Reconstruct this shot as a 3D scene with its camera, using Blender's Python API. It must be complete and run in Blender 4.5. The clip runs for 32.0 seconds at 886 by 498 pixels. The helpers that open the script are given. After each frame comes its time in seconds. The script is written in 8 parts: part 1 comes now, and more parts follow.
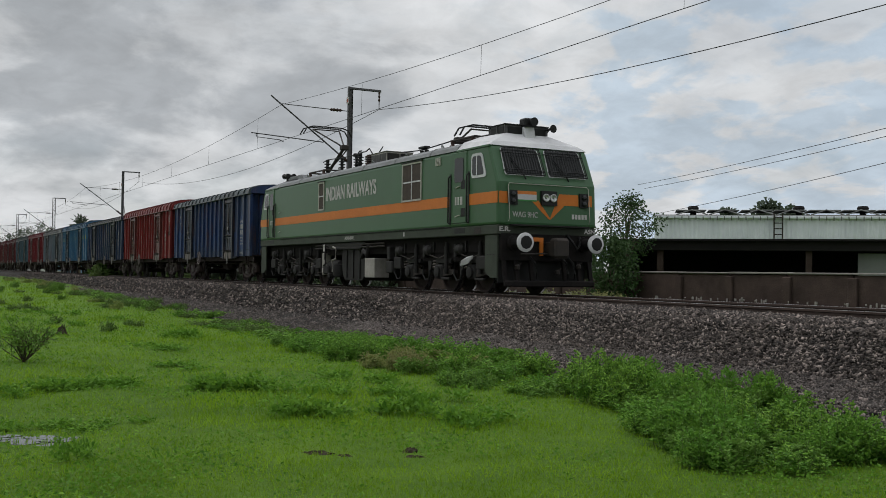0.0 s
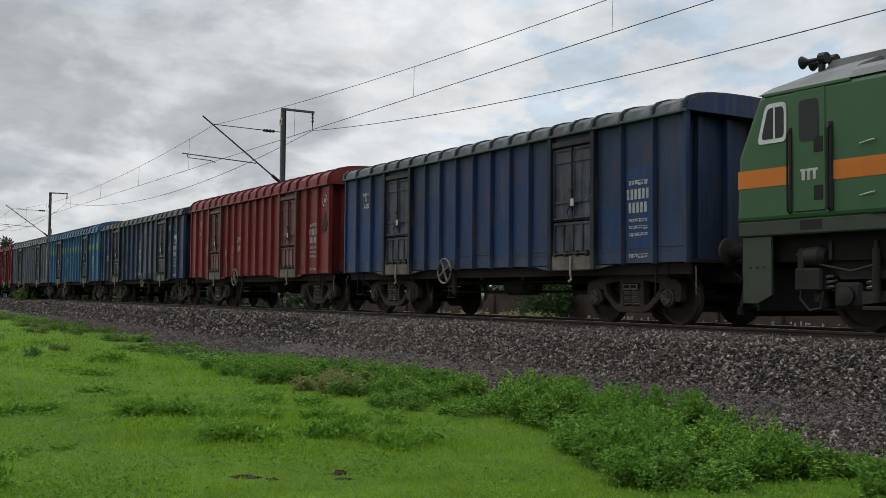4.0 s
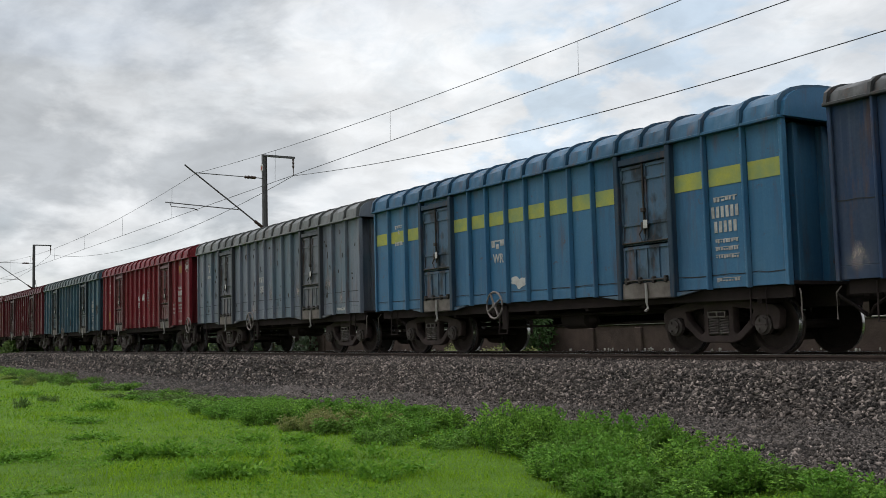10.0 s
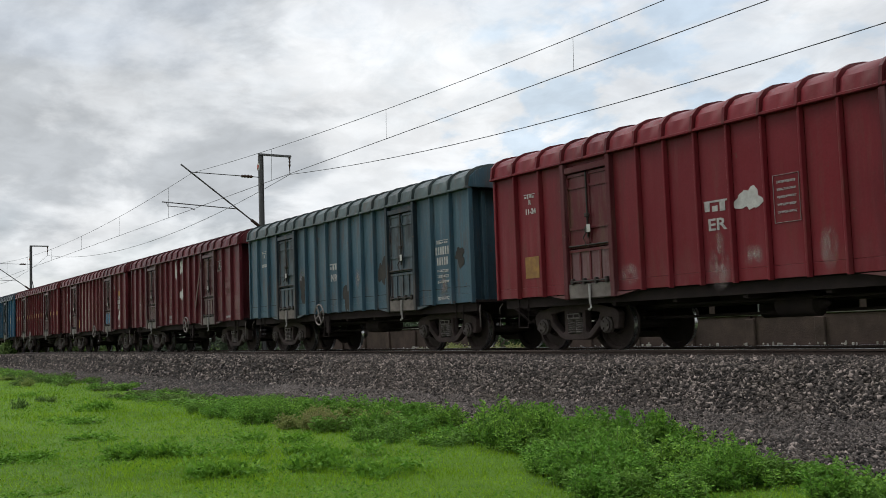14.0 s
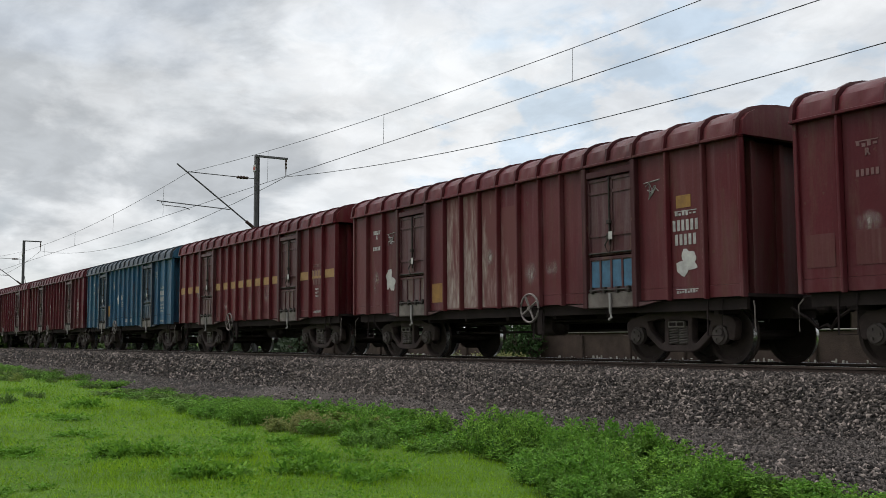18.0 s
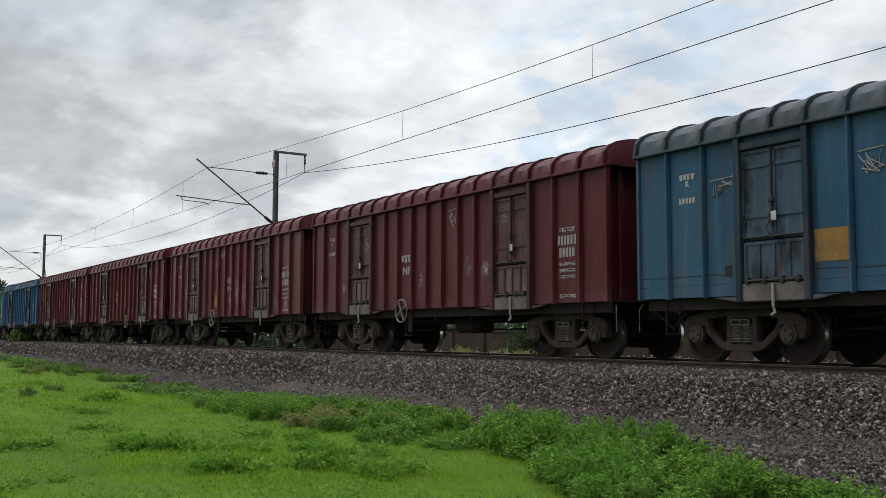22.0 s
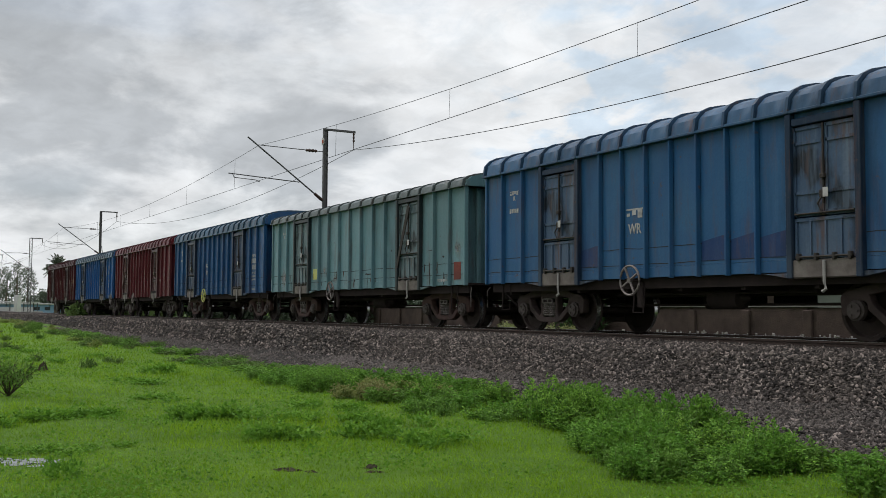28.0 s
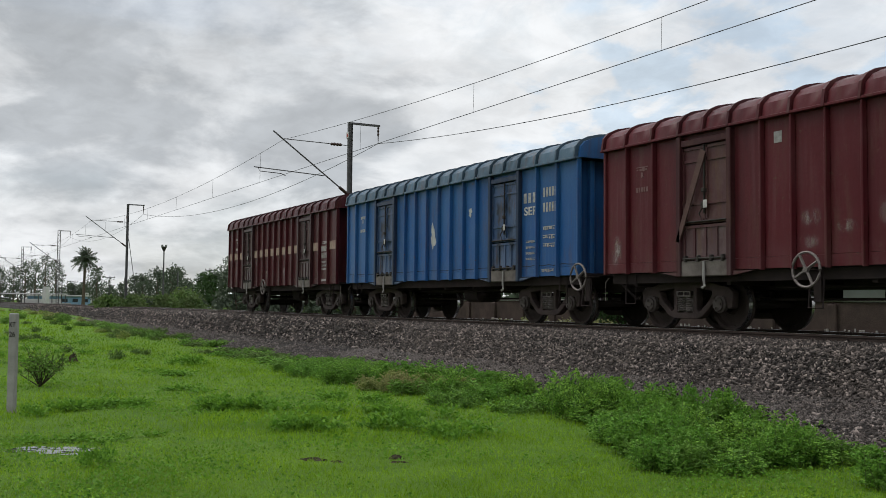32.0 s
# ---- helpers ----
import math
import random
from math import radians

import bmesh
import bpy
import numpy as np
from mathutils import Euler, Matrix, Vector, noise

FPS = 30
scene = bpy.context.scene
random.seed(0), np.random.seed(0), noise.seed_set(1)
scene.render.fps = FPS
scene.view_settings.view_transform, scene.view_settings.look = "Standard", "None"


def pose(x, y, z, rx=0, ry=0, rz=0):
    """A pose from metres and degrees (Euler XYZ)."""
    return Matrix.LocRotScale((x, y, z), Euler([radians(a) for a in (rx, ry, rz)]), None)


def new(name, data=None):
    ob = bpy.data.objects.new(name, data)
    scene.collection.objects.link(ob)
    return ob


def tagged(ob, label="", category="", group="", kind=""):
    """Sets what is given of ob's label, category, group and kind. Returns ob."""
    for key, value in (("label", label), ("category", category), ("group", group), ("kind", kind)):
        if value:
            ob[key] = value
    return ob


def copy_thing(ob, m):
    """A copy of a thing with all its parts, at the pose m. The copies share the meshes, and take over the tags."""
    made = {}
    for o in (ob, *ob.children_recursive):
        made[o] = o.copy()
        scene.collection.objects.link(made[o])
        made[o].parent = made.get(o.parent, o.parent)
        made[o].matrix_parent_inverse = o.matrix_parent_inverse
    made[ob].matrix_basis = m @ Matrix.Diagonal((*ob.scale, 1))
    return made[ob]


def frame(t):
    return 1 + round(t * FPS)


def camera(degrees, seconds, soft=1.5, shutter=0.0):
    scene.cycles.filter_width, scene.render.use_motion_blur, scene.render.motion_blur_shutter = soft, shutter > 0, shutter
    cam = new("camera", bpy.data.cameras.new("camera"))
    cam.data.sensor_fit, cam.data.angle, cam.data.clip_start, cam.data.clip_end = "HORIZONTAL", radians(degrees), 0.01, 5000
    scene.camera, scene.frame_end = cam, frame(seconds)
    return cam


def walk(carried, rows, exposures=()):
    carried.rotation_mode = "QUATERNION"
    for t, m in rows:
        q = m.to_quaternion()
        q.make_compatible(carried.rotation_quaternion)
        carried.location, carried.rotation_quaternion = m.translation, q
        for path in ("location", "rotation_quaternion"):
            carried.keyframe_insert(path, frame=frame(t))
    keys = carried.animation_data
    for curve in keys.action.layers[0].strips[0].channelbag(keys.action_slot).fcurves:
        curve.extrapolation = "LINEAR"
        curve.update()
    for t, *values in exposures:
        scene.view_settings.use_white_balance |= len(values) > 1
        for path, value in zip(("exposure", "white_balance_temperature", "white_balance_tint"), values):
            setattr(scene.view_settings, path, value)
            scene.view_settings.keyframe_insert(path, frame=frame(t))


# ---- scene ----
cam = camera(47.21, 32.0, soft=0.8)

# seconds, place of the eye, heading, tilt and roll in degrees
PATH = [
    (0, -0.000, -14.461, 0.522, 61.973, 1.352, 0.811),
    (0.5, 0.014, -14.451, 0.522, 61.436, 1.385, 0.826),
    (1, 0.027, -14.441, 0.521, 60.904, 1.506, 0.809),
    (1.5, 0.037, -14.432, 0.520, 60.374, 1.678, 0.695),
    (2, 0.045, -14.423, 0.519, 59.828, 1.869, 0.672),
    (2.5, 0.049, -14.416, 0.518, 59.336, 2.039, 0.582),
    (3, 0.047, -14.409, 0.517, 58.917, 2.216, 0.589),
    (3.5, 0.040, -14.404, 0.515, 58.559, 2.407, 0.546),
    (5.5, 0.027, -14.416, 0.509, 58.129, 3.060, 0.504),
    (6, 0.068, -14.432, 0.508, 58.142, 3.230, 0.497),
    (6.5, 0.139, -14.456, 0.508, 58.102, 3.356, 0.424),
    (7, 0.232, -14.485, 0.509, 58.015, 3.533, 0.224),
    (7.5, 0.336, -14.516, 0.509, 57.883, 3.762, -0.097),
    (8, 0.440, -14.547, 0.509, 57.744, 3.987, -0.470),
    (8.5, 0.531, -14.574, 0.508, 57.617, 4.200, -0.764),
    (9, 0.598, -14.595, 0.505, 57.527, 4.477, -0.997),
    (9.5, 0.632, -14.608, 0.500, 57.508, 4.665, -1.351),
    (10, 0.640, -14.613, 0.493, 57.494, 4.768, -1.508),
    (10.5, 0.630, -14.613, 0.487, 57.475, 4.748, -1.643),
    (11, 0.610, -14.610, 0.480, 57.489, 4.723, -1.712),
    (11.5, 0.591, -14.605, 0.476, 57.494, 4.709, -1.790),
    (12, 0.579, -14.600, 0.473, 57.465, 4.703, -1.833),
    (12.5, 0.583, -14.597, 0.474, 57.436, 4.696, -1.860),
    (13, 0.600, -14.596, 0.477, 57.471, 4.663, -2.004),
    (13.5, 0.623, -14.596, 0.482, 57.412, 4.626, -2.059),
    (14, 0.648, -14.597, 0.487, 57.360, 4.628, -1.985),
    (14.5, 0.669, -14.598, 0.491, 57.302, 4.647, -1.845),
    (16.5, 0.684, -14.600, 0.495, 57.094, 4.862, -1.034),
    (17, 0.674, -14.598, 0.491, 57.039, 4.928, -0.752),
    (17.5, 0.661, -14.595, 0.487, 57.012, 5.000, -0.525),
    (18, 0.645, -14.590, 0.481, 57.013, 5.021, -0.357),
    (18.5, 0.630, -14.585, 0.475, 57.002, 5.052, -0.248),
    (19, 0.616, -14.580, 0.470, 57.072, 5.031, -0.293),
    (19.5, 0.605, -14.576, 0.466, 57.058, 5.058, -0.246),
    (20, 0.600, -14.573, 0.464, 57.119, 5.053, -0.233),
    (20.5, 0.600, -14.572, 0.464, 57.313, 5.058, -0.096),
    (21, 0.604, -14.573, 0.466, 57.552, 5.002, -0.003),
    (21.5, 0.608, -14.574, 0.469, 57.787, 4.948, 0.062),
    (22, 0.611, -14.575, 0.472, 58.032, 4.856, 0.150),
    (22.5, 0.607, -14.574, 0.474, 58.270, 4.785, 0.250),
    (23, 0.596, -14.572, 0.475, 58.516, 4.692, 0.258),
    (23.5, 0.575, -14.568, 0.473, 58.668, 4.611, 0.373),
    (24, 0.552, -14.564, 0.470, 58.850, 4.510, 0.360),
    (24.5, 0.539, -14.563, 0.467, 59.001, 4.410, 0.398),
    (25, 0.543, -14.569, 0.463, 59.144, 4.306, 0.379),
    (25.5, 0.577, -14.583, 0.462, 59.259, 4.212, 0.348),
    (27.5, 0.934, -14.710, 0.467, 60.289, 3.660, 0.296),
    (28, 1.010, -14.736, 0.466, 60.797, 3.471, 0.338),
    (28.5, 1.054, -14.752, 0.464, 61.338, 3.316, 0.427),
    (29, 1.074, -14.761, 0.459, 61.840, 3.194, 0.457),
    (29.5, 1.081, -14.766, 0.456, 62.113, 3.082, 0.497),
    (30, 1.086, -14.771, 0.454, 62.108, 3.010, 0.480),
    (30.5, 1.097, -14.779, 0.456, 62.119, 2.962, 0.483),
    (31, 1.115, -14.790, 0.460, 62.118, 2.985, 0.491),
    (31.5, 1.138, -14.803, 0.466, 62.128, 3.021, 0.471),
    (32, 1.163, -14.816, 0.473, 62.152, 3.065, 0.519),
]
walk(cam, [(t, pose(x, y, z, 90 + tilt, 0, turn) @ pose(0, 0, 0, 0, 0, roll)) for t, x, y, z, turn, tilt, roll in PATH],
     exposures=[(0.0, -0.5), (1.5, -0.36), (3.5, -0.34), (6.0, -0.12), (9.0, -0.14), (12.0, -0.06), (16.5, -0.12), (25.5, -0.1), (28.0, -0.18), (32.0, -0.18)])

# joint behind the locomotive, metres along the track, one value a second
JOINT = [-40.94, -33.73, -26.53, -19.35, -12.21, -5.04, 2.31, 9.9, 17.76, 25.74, 33.96, 42.3, 50.77, 59.43, 68.27, 77.19, 86.25,
         95.54, 105.0, 114.65, 124.5, 134.38, 144.36, 154.52, 165.02, 175.71, 186.65, 197.8, 209.16, 220.85, 232.76, 244.93, 257.26]
PITCH = 14.373
# how far each wagon stands ahead of an even spacing
AHEAD = [0.03, 0.17, 0.07, -0.1, 0.01, 0.02, 0.02, 0.12, 0.05, -0.05, -0.09, 0.05, 0.08, 0.02, 0.01, 0.02, -0.53, -1.02, -1.08, -1.06, -1.06]

# ---- world and sun ----
SUN_UP, SUN_TURN = radians(54), radians(-126)
world = bpy.data.worlds.new("world")
scene.world = world
world.use_nodes = True


def build_sky():
    nt = world.node_tree
    nt.nodes.clear()
    N, L = nt.nodes.new, nt.links.new
    out, sky = N("ShaderNodeOutputWorld"), N("ShaderNodeTexSky")
    sky.sky_type, sky.sun_disc, sky.sun_elevation, sky.sun_rotation = "NISHITA", False, SUN_UP, SUN_TURN
    clear = N("ShaderNodeBackground")
    clear.inputs[1].default_value = 0.12
    L(sky.outputs[0], clear.inputs[0])
    tc, sep = N("ShaderNodeTexCoord"), N("ShaderNodeSeparateXYZ")
    L(tc.outputs["Generated"], sep.inputs[0])
    rise = N("ShaderNodeMath")
    rise.operation, rise.inputs[1].default_value = "ADD", 0.34
    floor_ = N("ShaderNodeMath")
    floor_.operation, floor_.inputs[1].default_value = "MAXIMUM", 0.0
    L(sep.outputs[2], floor_.inputs[0])
    L(floor_.outputs[0], rise.inputs[0])
    flat = N("ShaderNodeVectorMath")
    flat.operation = "DIVIDE"
    comb = N("ShaderNodeCombineXYZ")
    for k in range(3):
        L(rise.outputs[0], comb.inputs[k])
    L(tc.outputs["Generated"], flat.inputs[0])
    L(comb.outputs[0], flat.inputs[1])

    def cloud(scale, detail, rough, off, lo, hi, a, b, dist=0.0):
        add = N("ShaderNodeVectorMath")
        add.inputs[1].default_value = off
        L(flat.outputs[0], add.inputs[0])
        n = N("ShaderNodeTexNoise")
        n.inputs["Scale"].default_value, n.inputs["Detail"].default_value = scale, detail
        n.inputs["Roughness"].default_value, n.inputs["Distortion"].default_value = rough, dist
        L(add.outputs[0], n.inputs["Vector"])
        r = N("ShaderNodeMapRange")
        r.interpolation_type = "SMOOTHSTEP"
        for k, v in zip((1, 2, 3, 4), (lo, hi, a, b)):
            r.inputs[k].default_value = v
        L(n.outputs["Fac"], r.inputs[0])
        return r

    def math(op, a, b):
        m = N("ShaderNodeMath")
        m.operation = op
        for k, v in enumerate((a, b)):
            if isinstance(v, float):
                m.inputs[k].default_value = v
            else:
                L(v, m.inputs[k])
        return m.outputs[0]

    cover = cloud(1.1, 9, 0.55, (3.1, 7.4, 0.3), 0.40, 0.56, 0.8, 1.0, 0.5)      # gaps of blue
    wisps = cloud(3.2, 7, 0.52, (1.3, 2.2, 4.0), 0.34, 0.66, 0.92, 1.15, 0.3)       # bright and dull streaks
    ripples = cloud(12.0, 7, 0.6, (6.3, 0.4, 2.7), 0.32, 0.68, 0.94, 1.06, 0.4)     # small mottled tufts
    body = cloud(0.62, 7, 0.5, (8.7, 1.9, 2.0), 0.40, 0.66, 0.0, 1.0, 0.3)         # heavy grey banks
    # one heavy bank stands to the north-west of the eye
    bank = N("ShaderNodeVectorMath")
    bank.operation = "DOT_PRODUCT"
    bank.inputs[1].default_value = Vector((-0.938, 0.2425, 0.249)).normalized()
    nrm = N("ShaderNodeVectorMath")
    nrm.operation = "NORMALIZE"
    L(tc.outputs["Generated"], nrm.inputs[0])
    L(nrm.outputs[0], bank.inputs[0])
    br = N("ShaderNodeMapRange")
    br.interpolation_type = "SMOOTHSTEP"
    for k, v in zip((1, 2, 3, 4), (0.9715, 0.993, 0.0, 0.8)):
        br.inputs[k].default_value = v
    edge = cloud(3.0, 8, 0.55, (5.7, 3.3, 1.0), 0.3, 0.7, -0.018, 0.014, 0.25)
    L(math("ADD", bank.outputs["Value"], edge.outputs[0]), br.inputs[0])
    dark = math("MINIMUM", math("ADD", math("MULTIPLY", body.outputs[0], 0.16), br.outputs[0]), 1.0)
    tone = N("ShaderNodeMixRGB")
    tone.inputs[1].default_value, tone.inputs[2].default_value = (0.885, 0.905, 0.925, 1), (0.455, 0.488, 0.523, 1)
    L(dark, tone.inputs[0])
    # thin mottled veils high up, with the blue showing between
    mottle = cloud(6.5, 9, 0.66, (2.2, 9.1, 0.7), 0.44, 0.62, 0.0, 0.62, 0.7)
    high = N("ShaderNodeMapRange")
    high.interpolation_type = "SMOOTHSTEP"
    for k, v in zip((1, 2, 3, 4), (0.13, 0.30, 0.0, 1.0)):
        high.inputs[k].default_value = v
    L(sep.outputs[2], high.inputs[0])
    veil = N("ShaderNodeMixRGB")
    veil.inputs[2].default_value = (0.755, 0.81, 0.855, 1)
    L(math("MULTIPLY", math("MULTIPLY", mottle.outputs[0], high.outputs[0]), math("SUBTRACT", 1.0, br.outputs[0])), veil.inputs[0])
    L(tone.outputs[0], veil.inputs[1])
    white = N("ShaderNodeBackground")
    # a clear pale blue gap over the works, with cloud tops at its edge
    gap = N("ShaderNodeVectorMath")
    gap.operation = "DOT_PRODUCT"
    gap.inputs[1].default_value = Vector((-0.70, 0.705, 0.105)).normalized()
    L(nrm.outputs[0], gap.inputs[0])
    tops = cloud(5.5, 8, 0.55, (0.4, 6.2, 3.0), 0.3, 0.7, -0.02, 0.02, 0.2)
    gr = N("ShaderNodeMapRange")
    gr.interpolation_type = "SMOOTHSTEP"
    for k, v in zip((1, 2, 3, 4), (0.980, 0.994, 0.0, 0.9)):
        gr.inputs[k].default_value = v
    L(math("ADD", gap.outputs["Value"], tops.outputs[0]), gr.inputs[0])
    clearing = N("ShaderNodeMixRGB")
    clearing.inputs[2].default_value = (0.66, 0.78, 0.90, 1)
    L(gr.outputs[0], clearing.inputs[0])
    L(veil.outputs[0], clearing.inputs[1])
    L(clearing.outputs[0], white.inputs[0])
    # an overcast sky is brightest overhead
    zen = N("ShaderNodeMapRange")
    zen.interpolation_type = "SMOOTHSTEP"
    for k, v in zip((1, 2, 3, 4), (0.40, 1.0, 1.0, 2.3)):
        zen.inputs[k].default_value = v
    L(sep.outputs[2], zen.inputs[0])
    L(math("MULTIPLY", math("MULTIPLY", wisps.outputs[0], ripples.outputs[0]), zen.outputs[0]), white.inputs[1])
    mix = N("ShaderNodeMixShader")
    L(math("MAXIMUM", cover.outputs[0], dark), mix.inputs[0])
    L(clear.outputs[0], mix.inputs[1])
    L(white.outputs[0], mix.inputs[2])
    L(mix.outputs[0], out.inputs[0])


build_sky()
sun = new("sun", bpy.data.lights.new("sun", "SUN"))
sun.data.energy, sun.data.angle, sun.data.color = 1.35, radians(35), (1.0, 0.97, 0.93)
sun.matrix_world = Matrix.Translation((0, 0, 60)) @ (
    -Vector((math.sin(SUN_TURN) * math.cos(SUN_UP), math.cos(SUN_TURN) * math.cos(SUN_UP), math.sin(SUN_UP)))).to_track_quat("-Z", "Y").to_matrix().to_4x4()

# ---- materials ----
def shader(name):
    m = bpy.data.materials.new(name)
    m.use_nodes = True
    nt = m.node_tree
    b = nt.nodes["Principled BSDF"]
    return m, nt, b


def noise_node(nt, coord, scale, detail=5, rough=0.55, stretch=None, off=None):
    if stretch or off:
        mp = nt.nodes.new("ShaderNodeMapping")
        if stretch:
            mp.inputs["Scale"].default_value = stretch
        if off:
            mp.inputs["Location"].default_value = off
        nt.links.new(coord, mp.inputs[0])
        coord = mp.outputs[0]
    n = nt.nodes.new("ShaderNodeTexNoise")
    n.inputs["Scale"].default_value, n.inputs["Detail"].default_value, n.inputs["Roughness"].default_value = scale, detail, rough
    nt.links.new(coord, n.inputs["Vector"])
    return n.outputs["Fac"]


def ramp(nt, fac, lo, hi, a=0.0, b=1.0):
    r = nt.nodes.new("ShaderNodeMapRange")
    for k, v in zip((1, 2, 3, 4), (lo, hi, a, b)):
        r.inputs[k].default_value = v
    nt.links.new(fac, r.inputs[0])
    return r.outputs[0]


def mixc(nt, fac, a, b, mode="MIX"):
    m = nt.nodes.new("ShaderNodeMixRGB")
    m.blend_type = mode
    for k, v in enumerate((fac, a, b)):
        if isinstance(v, (int, float)):
            m.inputs[k].default_value = v
        elif isinstance(v, tuple):
            m.inputs[k].default_value = (*v, 1)
        else:
            nt.links.new(v, m.inputs[k])
    return m.outputs[0]


def coords(nt, kind="Object"):
    return nt.nodes.new("ShaderNodeTexCoord").outputs[kind]


def bump(nt, b, fac, strength=0.3, dist=0.01):
    n = nt.nodes.new("ShaderNodeBump")
    n.inputs["Strength"].default_value, n.inputs["Distance"].default_value = strength, dist
    nt.links.new(fac, n.inputs["Height"])
    nt.links.new(n.outputs[0], b.inputs["Normal"])


def surface(name, col, col2=None, scale=6.0, rough=0.7, metal=0.0, bmp=0.2, dist=0.005, grain=60.0, island=False, rand=0.0, spec=0.2):
    """A worn plain surface: two tones at one scale, grain at another."""
    m, nt, b = shader(name)
    c = coords(nt)
    col2 = col2 or tuple(v * 0.6 for v in col)
    big = noise_node(nt, c, scale, 6, 0.6)
    fine = noise_node(nt, c, grain, 4, 0.6)
    k = mixc(nt, ramp(nt, big, 0.35, 0.7), col, col2)
    k = mixc(nt, ramp(nt, fine, 0.3, 0.75, 0.0, 0.45), k, tuple(v * 0.55 for v in col))
    if rand:
        oi = nt.nodes.new("ShaderNodeObjectInfo" if not island else "ShaderNodeNewGeometry")
        r = oi.outputs["Random Per Island" if island else "Random"]
        k = mixc(nt, 1.0, k, mixc(nt, r, (1 - rand,) * 3, (1 + rand,) * 3), "MULTIPLY")
    nt.links.new(k, b.inputs["Base Color"])
    nt.links.new(ramp(nt, fine, 0.2, 0.8, rough - 0.12, min(1, rough + 0.12)), b.inputs["Roughness"])
    b.inputs["Metallic"].default_value = metal
    b.inputs["Specular IOR Level"].default_value = spec
    bump(nt, b, fine, bmp, dist)
    return m


def wagon_paint(name, col, fade, rust=(0.09, 0.05, 0.035), wear=0.45, seed=0.0, patch=None, amount=0.0, size=0.5):
    """Old wagon paint: faded zones, streaks that run down, rust specks, grime and repainted plates."""
    m, nt, b = shader(name)
    c = coords(nt)
    off = (seed * 7.3, seed * 3.1, seed * 1.7)
    big = noise_node(nt, c, 0.55, 5, 0.6, None, off)
    streak = noise_node(nt, c, 1.0, 6, 0.65, (5.0, 5.0, 0.45), off)
    fine = noise_node(nt, c, 26.0, 5, 0.6, None, off)
    speck = noise_node(nt, c, 5.5, 8, 0.72, None, off)
    plate = nt.nodes.new("ShaderNodeObjectInfo").outputs["Random"]
    k = mixc(nt, ramp(nt, big, 0.38, 0.66, 0.0, 0.8), col, fade)
    if patch:
        k = mixc(nt, ramp(nt, noise_node(nt, c, size, 3 if size < 1 else 6, 0.5, (1, 1, 0.6), (seed, 5.0, seed)), 0.5, 0.56 if size < 1 else 0.62, 0.0, amount), k, patch)
    k = mixc(nt, 1.0, k, mixc(nt, plate, (0.76, 0.76, 0.765), (0.94, 0.935, 0.93)), "MULTIPLY")
    k = mixc(nt, ramp(nt, streak, 0.5, 0.74, 0.0, wear * 1.2), k, tuple(0.75 * v + 0.018 for v in fade))
    k = mixc(nt, ramp(nt, noise_node(nt, c, 1.3, 6, 0.7, (3.5, 3.5, 0.5), (9.0, seed * 2, 1.0)), 0.52, 0.72, 0.0, wear * 1.6), k, rust)
    # chalky runs where the paint has weathered away
    runs = noise_node(nt, c, 1.0, 7, 0.6, (7.0, 7.0, 0.3), (seed * 1.9, 4.0, seed))
    spots = noise_node(nt, c, 0.45, 3, 0.5, None, (seed * 2.3, 1.0, seed * 0.4))
    both = nt.nodes.new("ShaderNodeMath")
    both.operation = "MULTIPLY"
    nt.links.new(ramp(nt, runs, 0.5, 0.66, 0.0, 1.0), both.inputs[0])
    nt.links.new(ramp(nt, spots, 0.45, 0.62, 0.0, min(0.8, wear * 1.15)), both.inputs[1])
    k = mixc(nt, both.outputs[0], k, tuple(0.8 * v + 0.045 for v in fade))
    # soot and rubbed grime in bands beside the doors
    sx = nt.nodes.new("ShaderNodeSeparateXYZ")
    nt.links.new(c, sx.inputs[0])
    ab, df, da = [nt.nodes.new("ShaderNodeMath") for _ in range(3)]
    ab.operation, df.operation, da.operation, df.inputs[1].default_value = "ABSOLUTE", "SUBTRACT", "ABSOLUTE", 3.575
    nt.links.new(sx.outputs[0], ab.inputs[0])
    nt.links.new(ab.outputs[0], df.inputs[0])
    nt.links.new(df.outputs[0], da.inputs[0])
    near = ramp(nt, da.outputs[0], 0.7, 1.5, 1.0, 0.0)
    soot = nt.nodes.new("ShaderNodeMath")
    soot.operation = "MULTIPLY"
    nt.links.new(near, soot.inputs[0])
    nt.links.new(ramp(nt, noise_node(nt, c, 1.4, 6, 0.65, (3, 3, 0.6), (seed, 2.0, seed)), 0.36, 0.66, 0.0, 0.8), soot.inputs[1])
    k = mixc(nt, soot.outputs[0], k, tuple(0.35 * v + 0.008 for v in col))
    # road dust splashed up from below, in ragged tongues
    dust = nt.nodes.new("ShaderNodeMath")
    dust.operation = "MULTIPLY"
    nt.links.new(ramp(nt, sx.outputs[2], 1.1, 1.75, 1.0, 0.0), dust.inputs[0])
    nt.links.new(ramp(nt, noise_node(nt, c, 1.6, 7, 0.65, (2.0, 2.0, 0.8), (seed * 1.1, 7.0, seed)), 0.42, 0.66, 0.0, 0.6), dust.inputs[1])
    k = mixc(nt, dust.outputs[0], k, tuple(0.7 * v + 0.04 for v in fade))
    k = mixc(nt, ramp(nt, speck, 0.62, 0.69, 0.0, 0.85), k, rust)
    k = mixc(nt, ramp(nt, fine, 0.35, 0.75, 0.0, 0.28), k, tuple(v * 0.45 for v in col))
    nt.links.new(k, b.inputs["Base Color"])
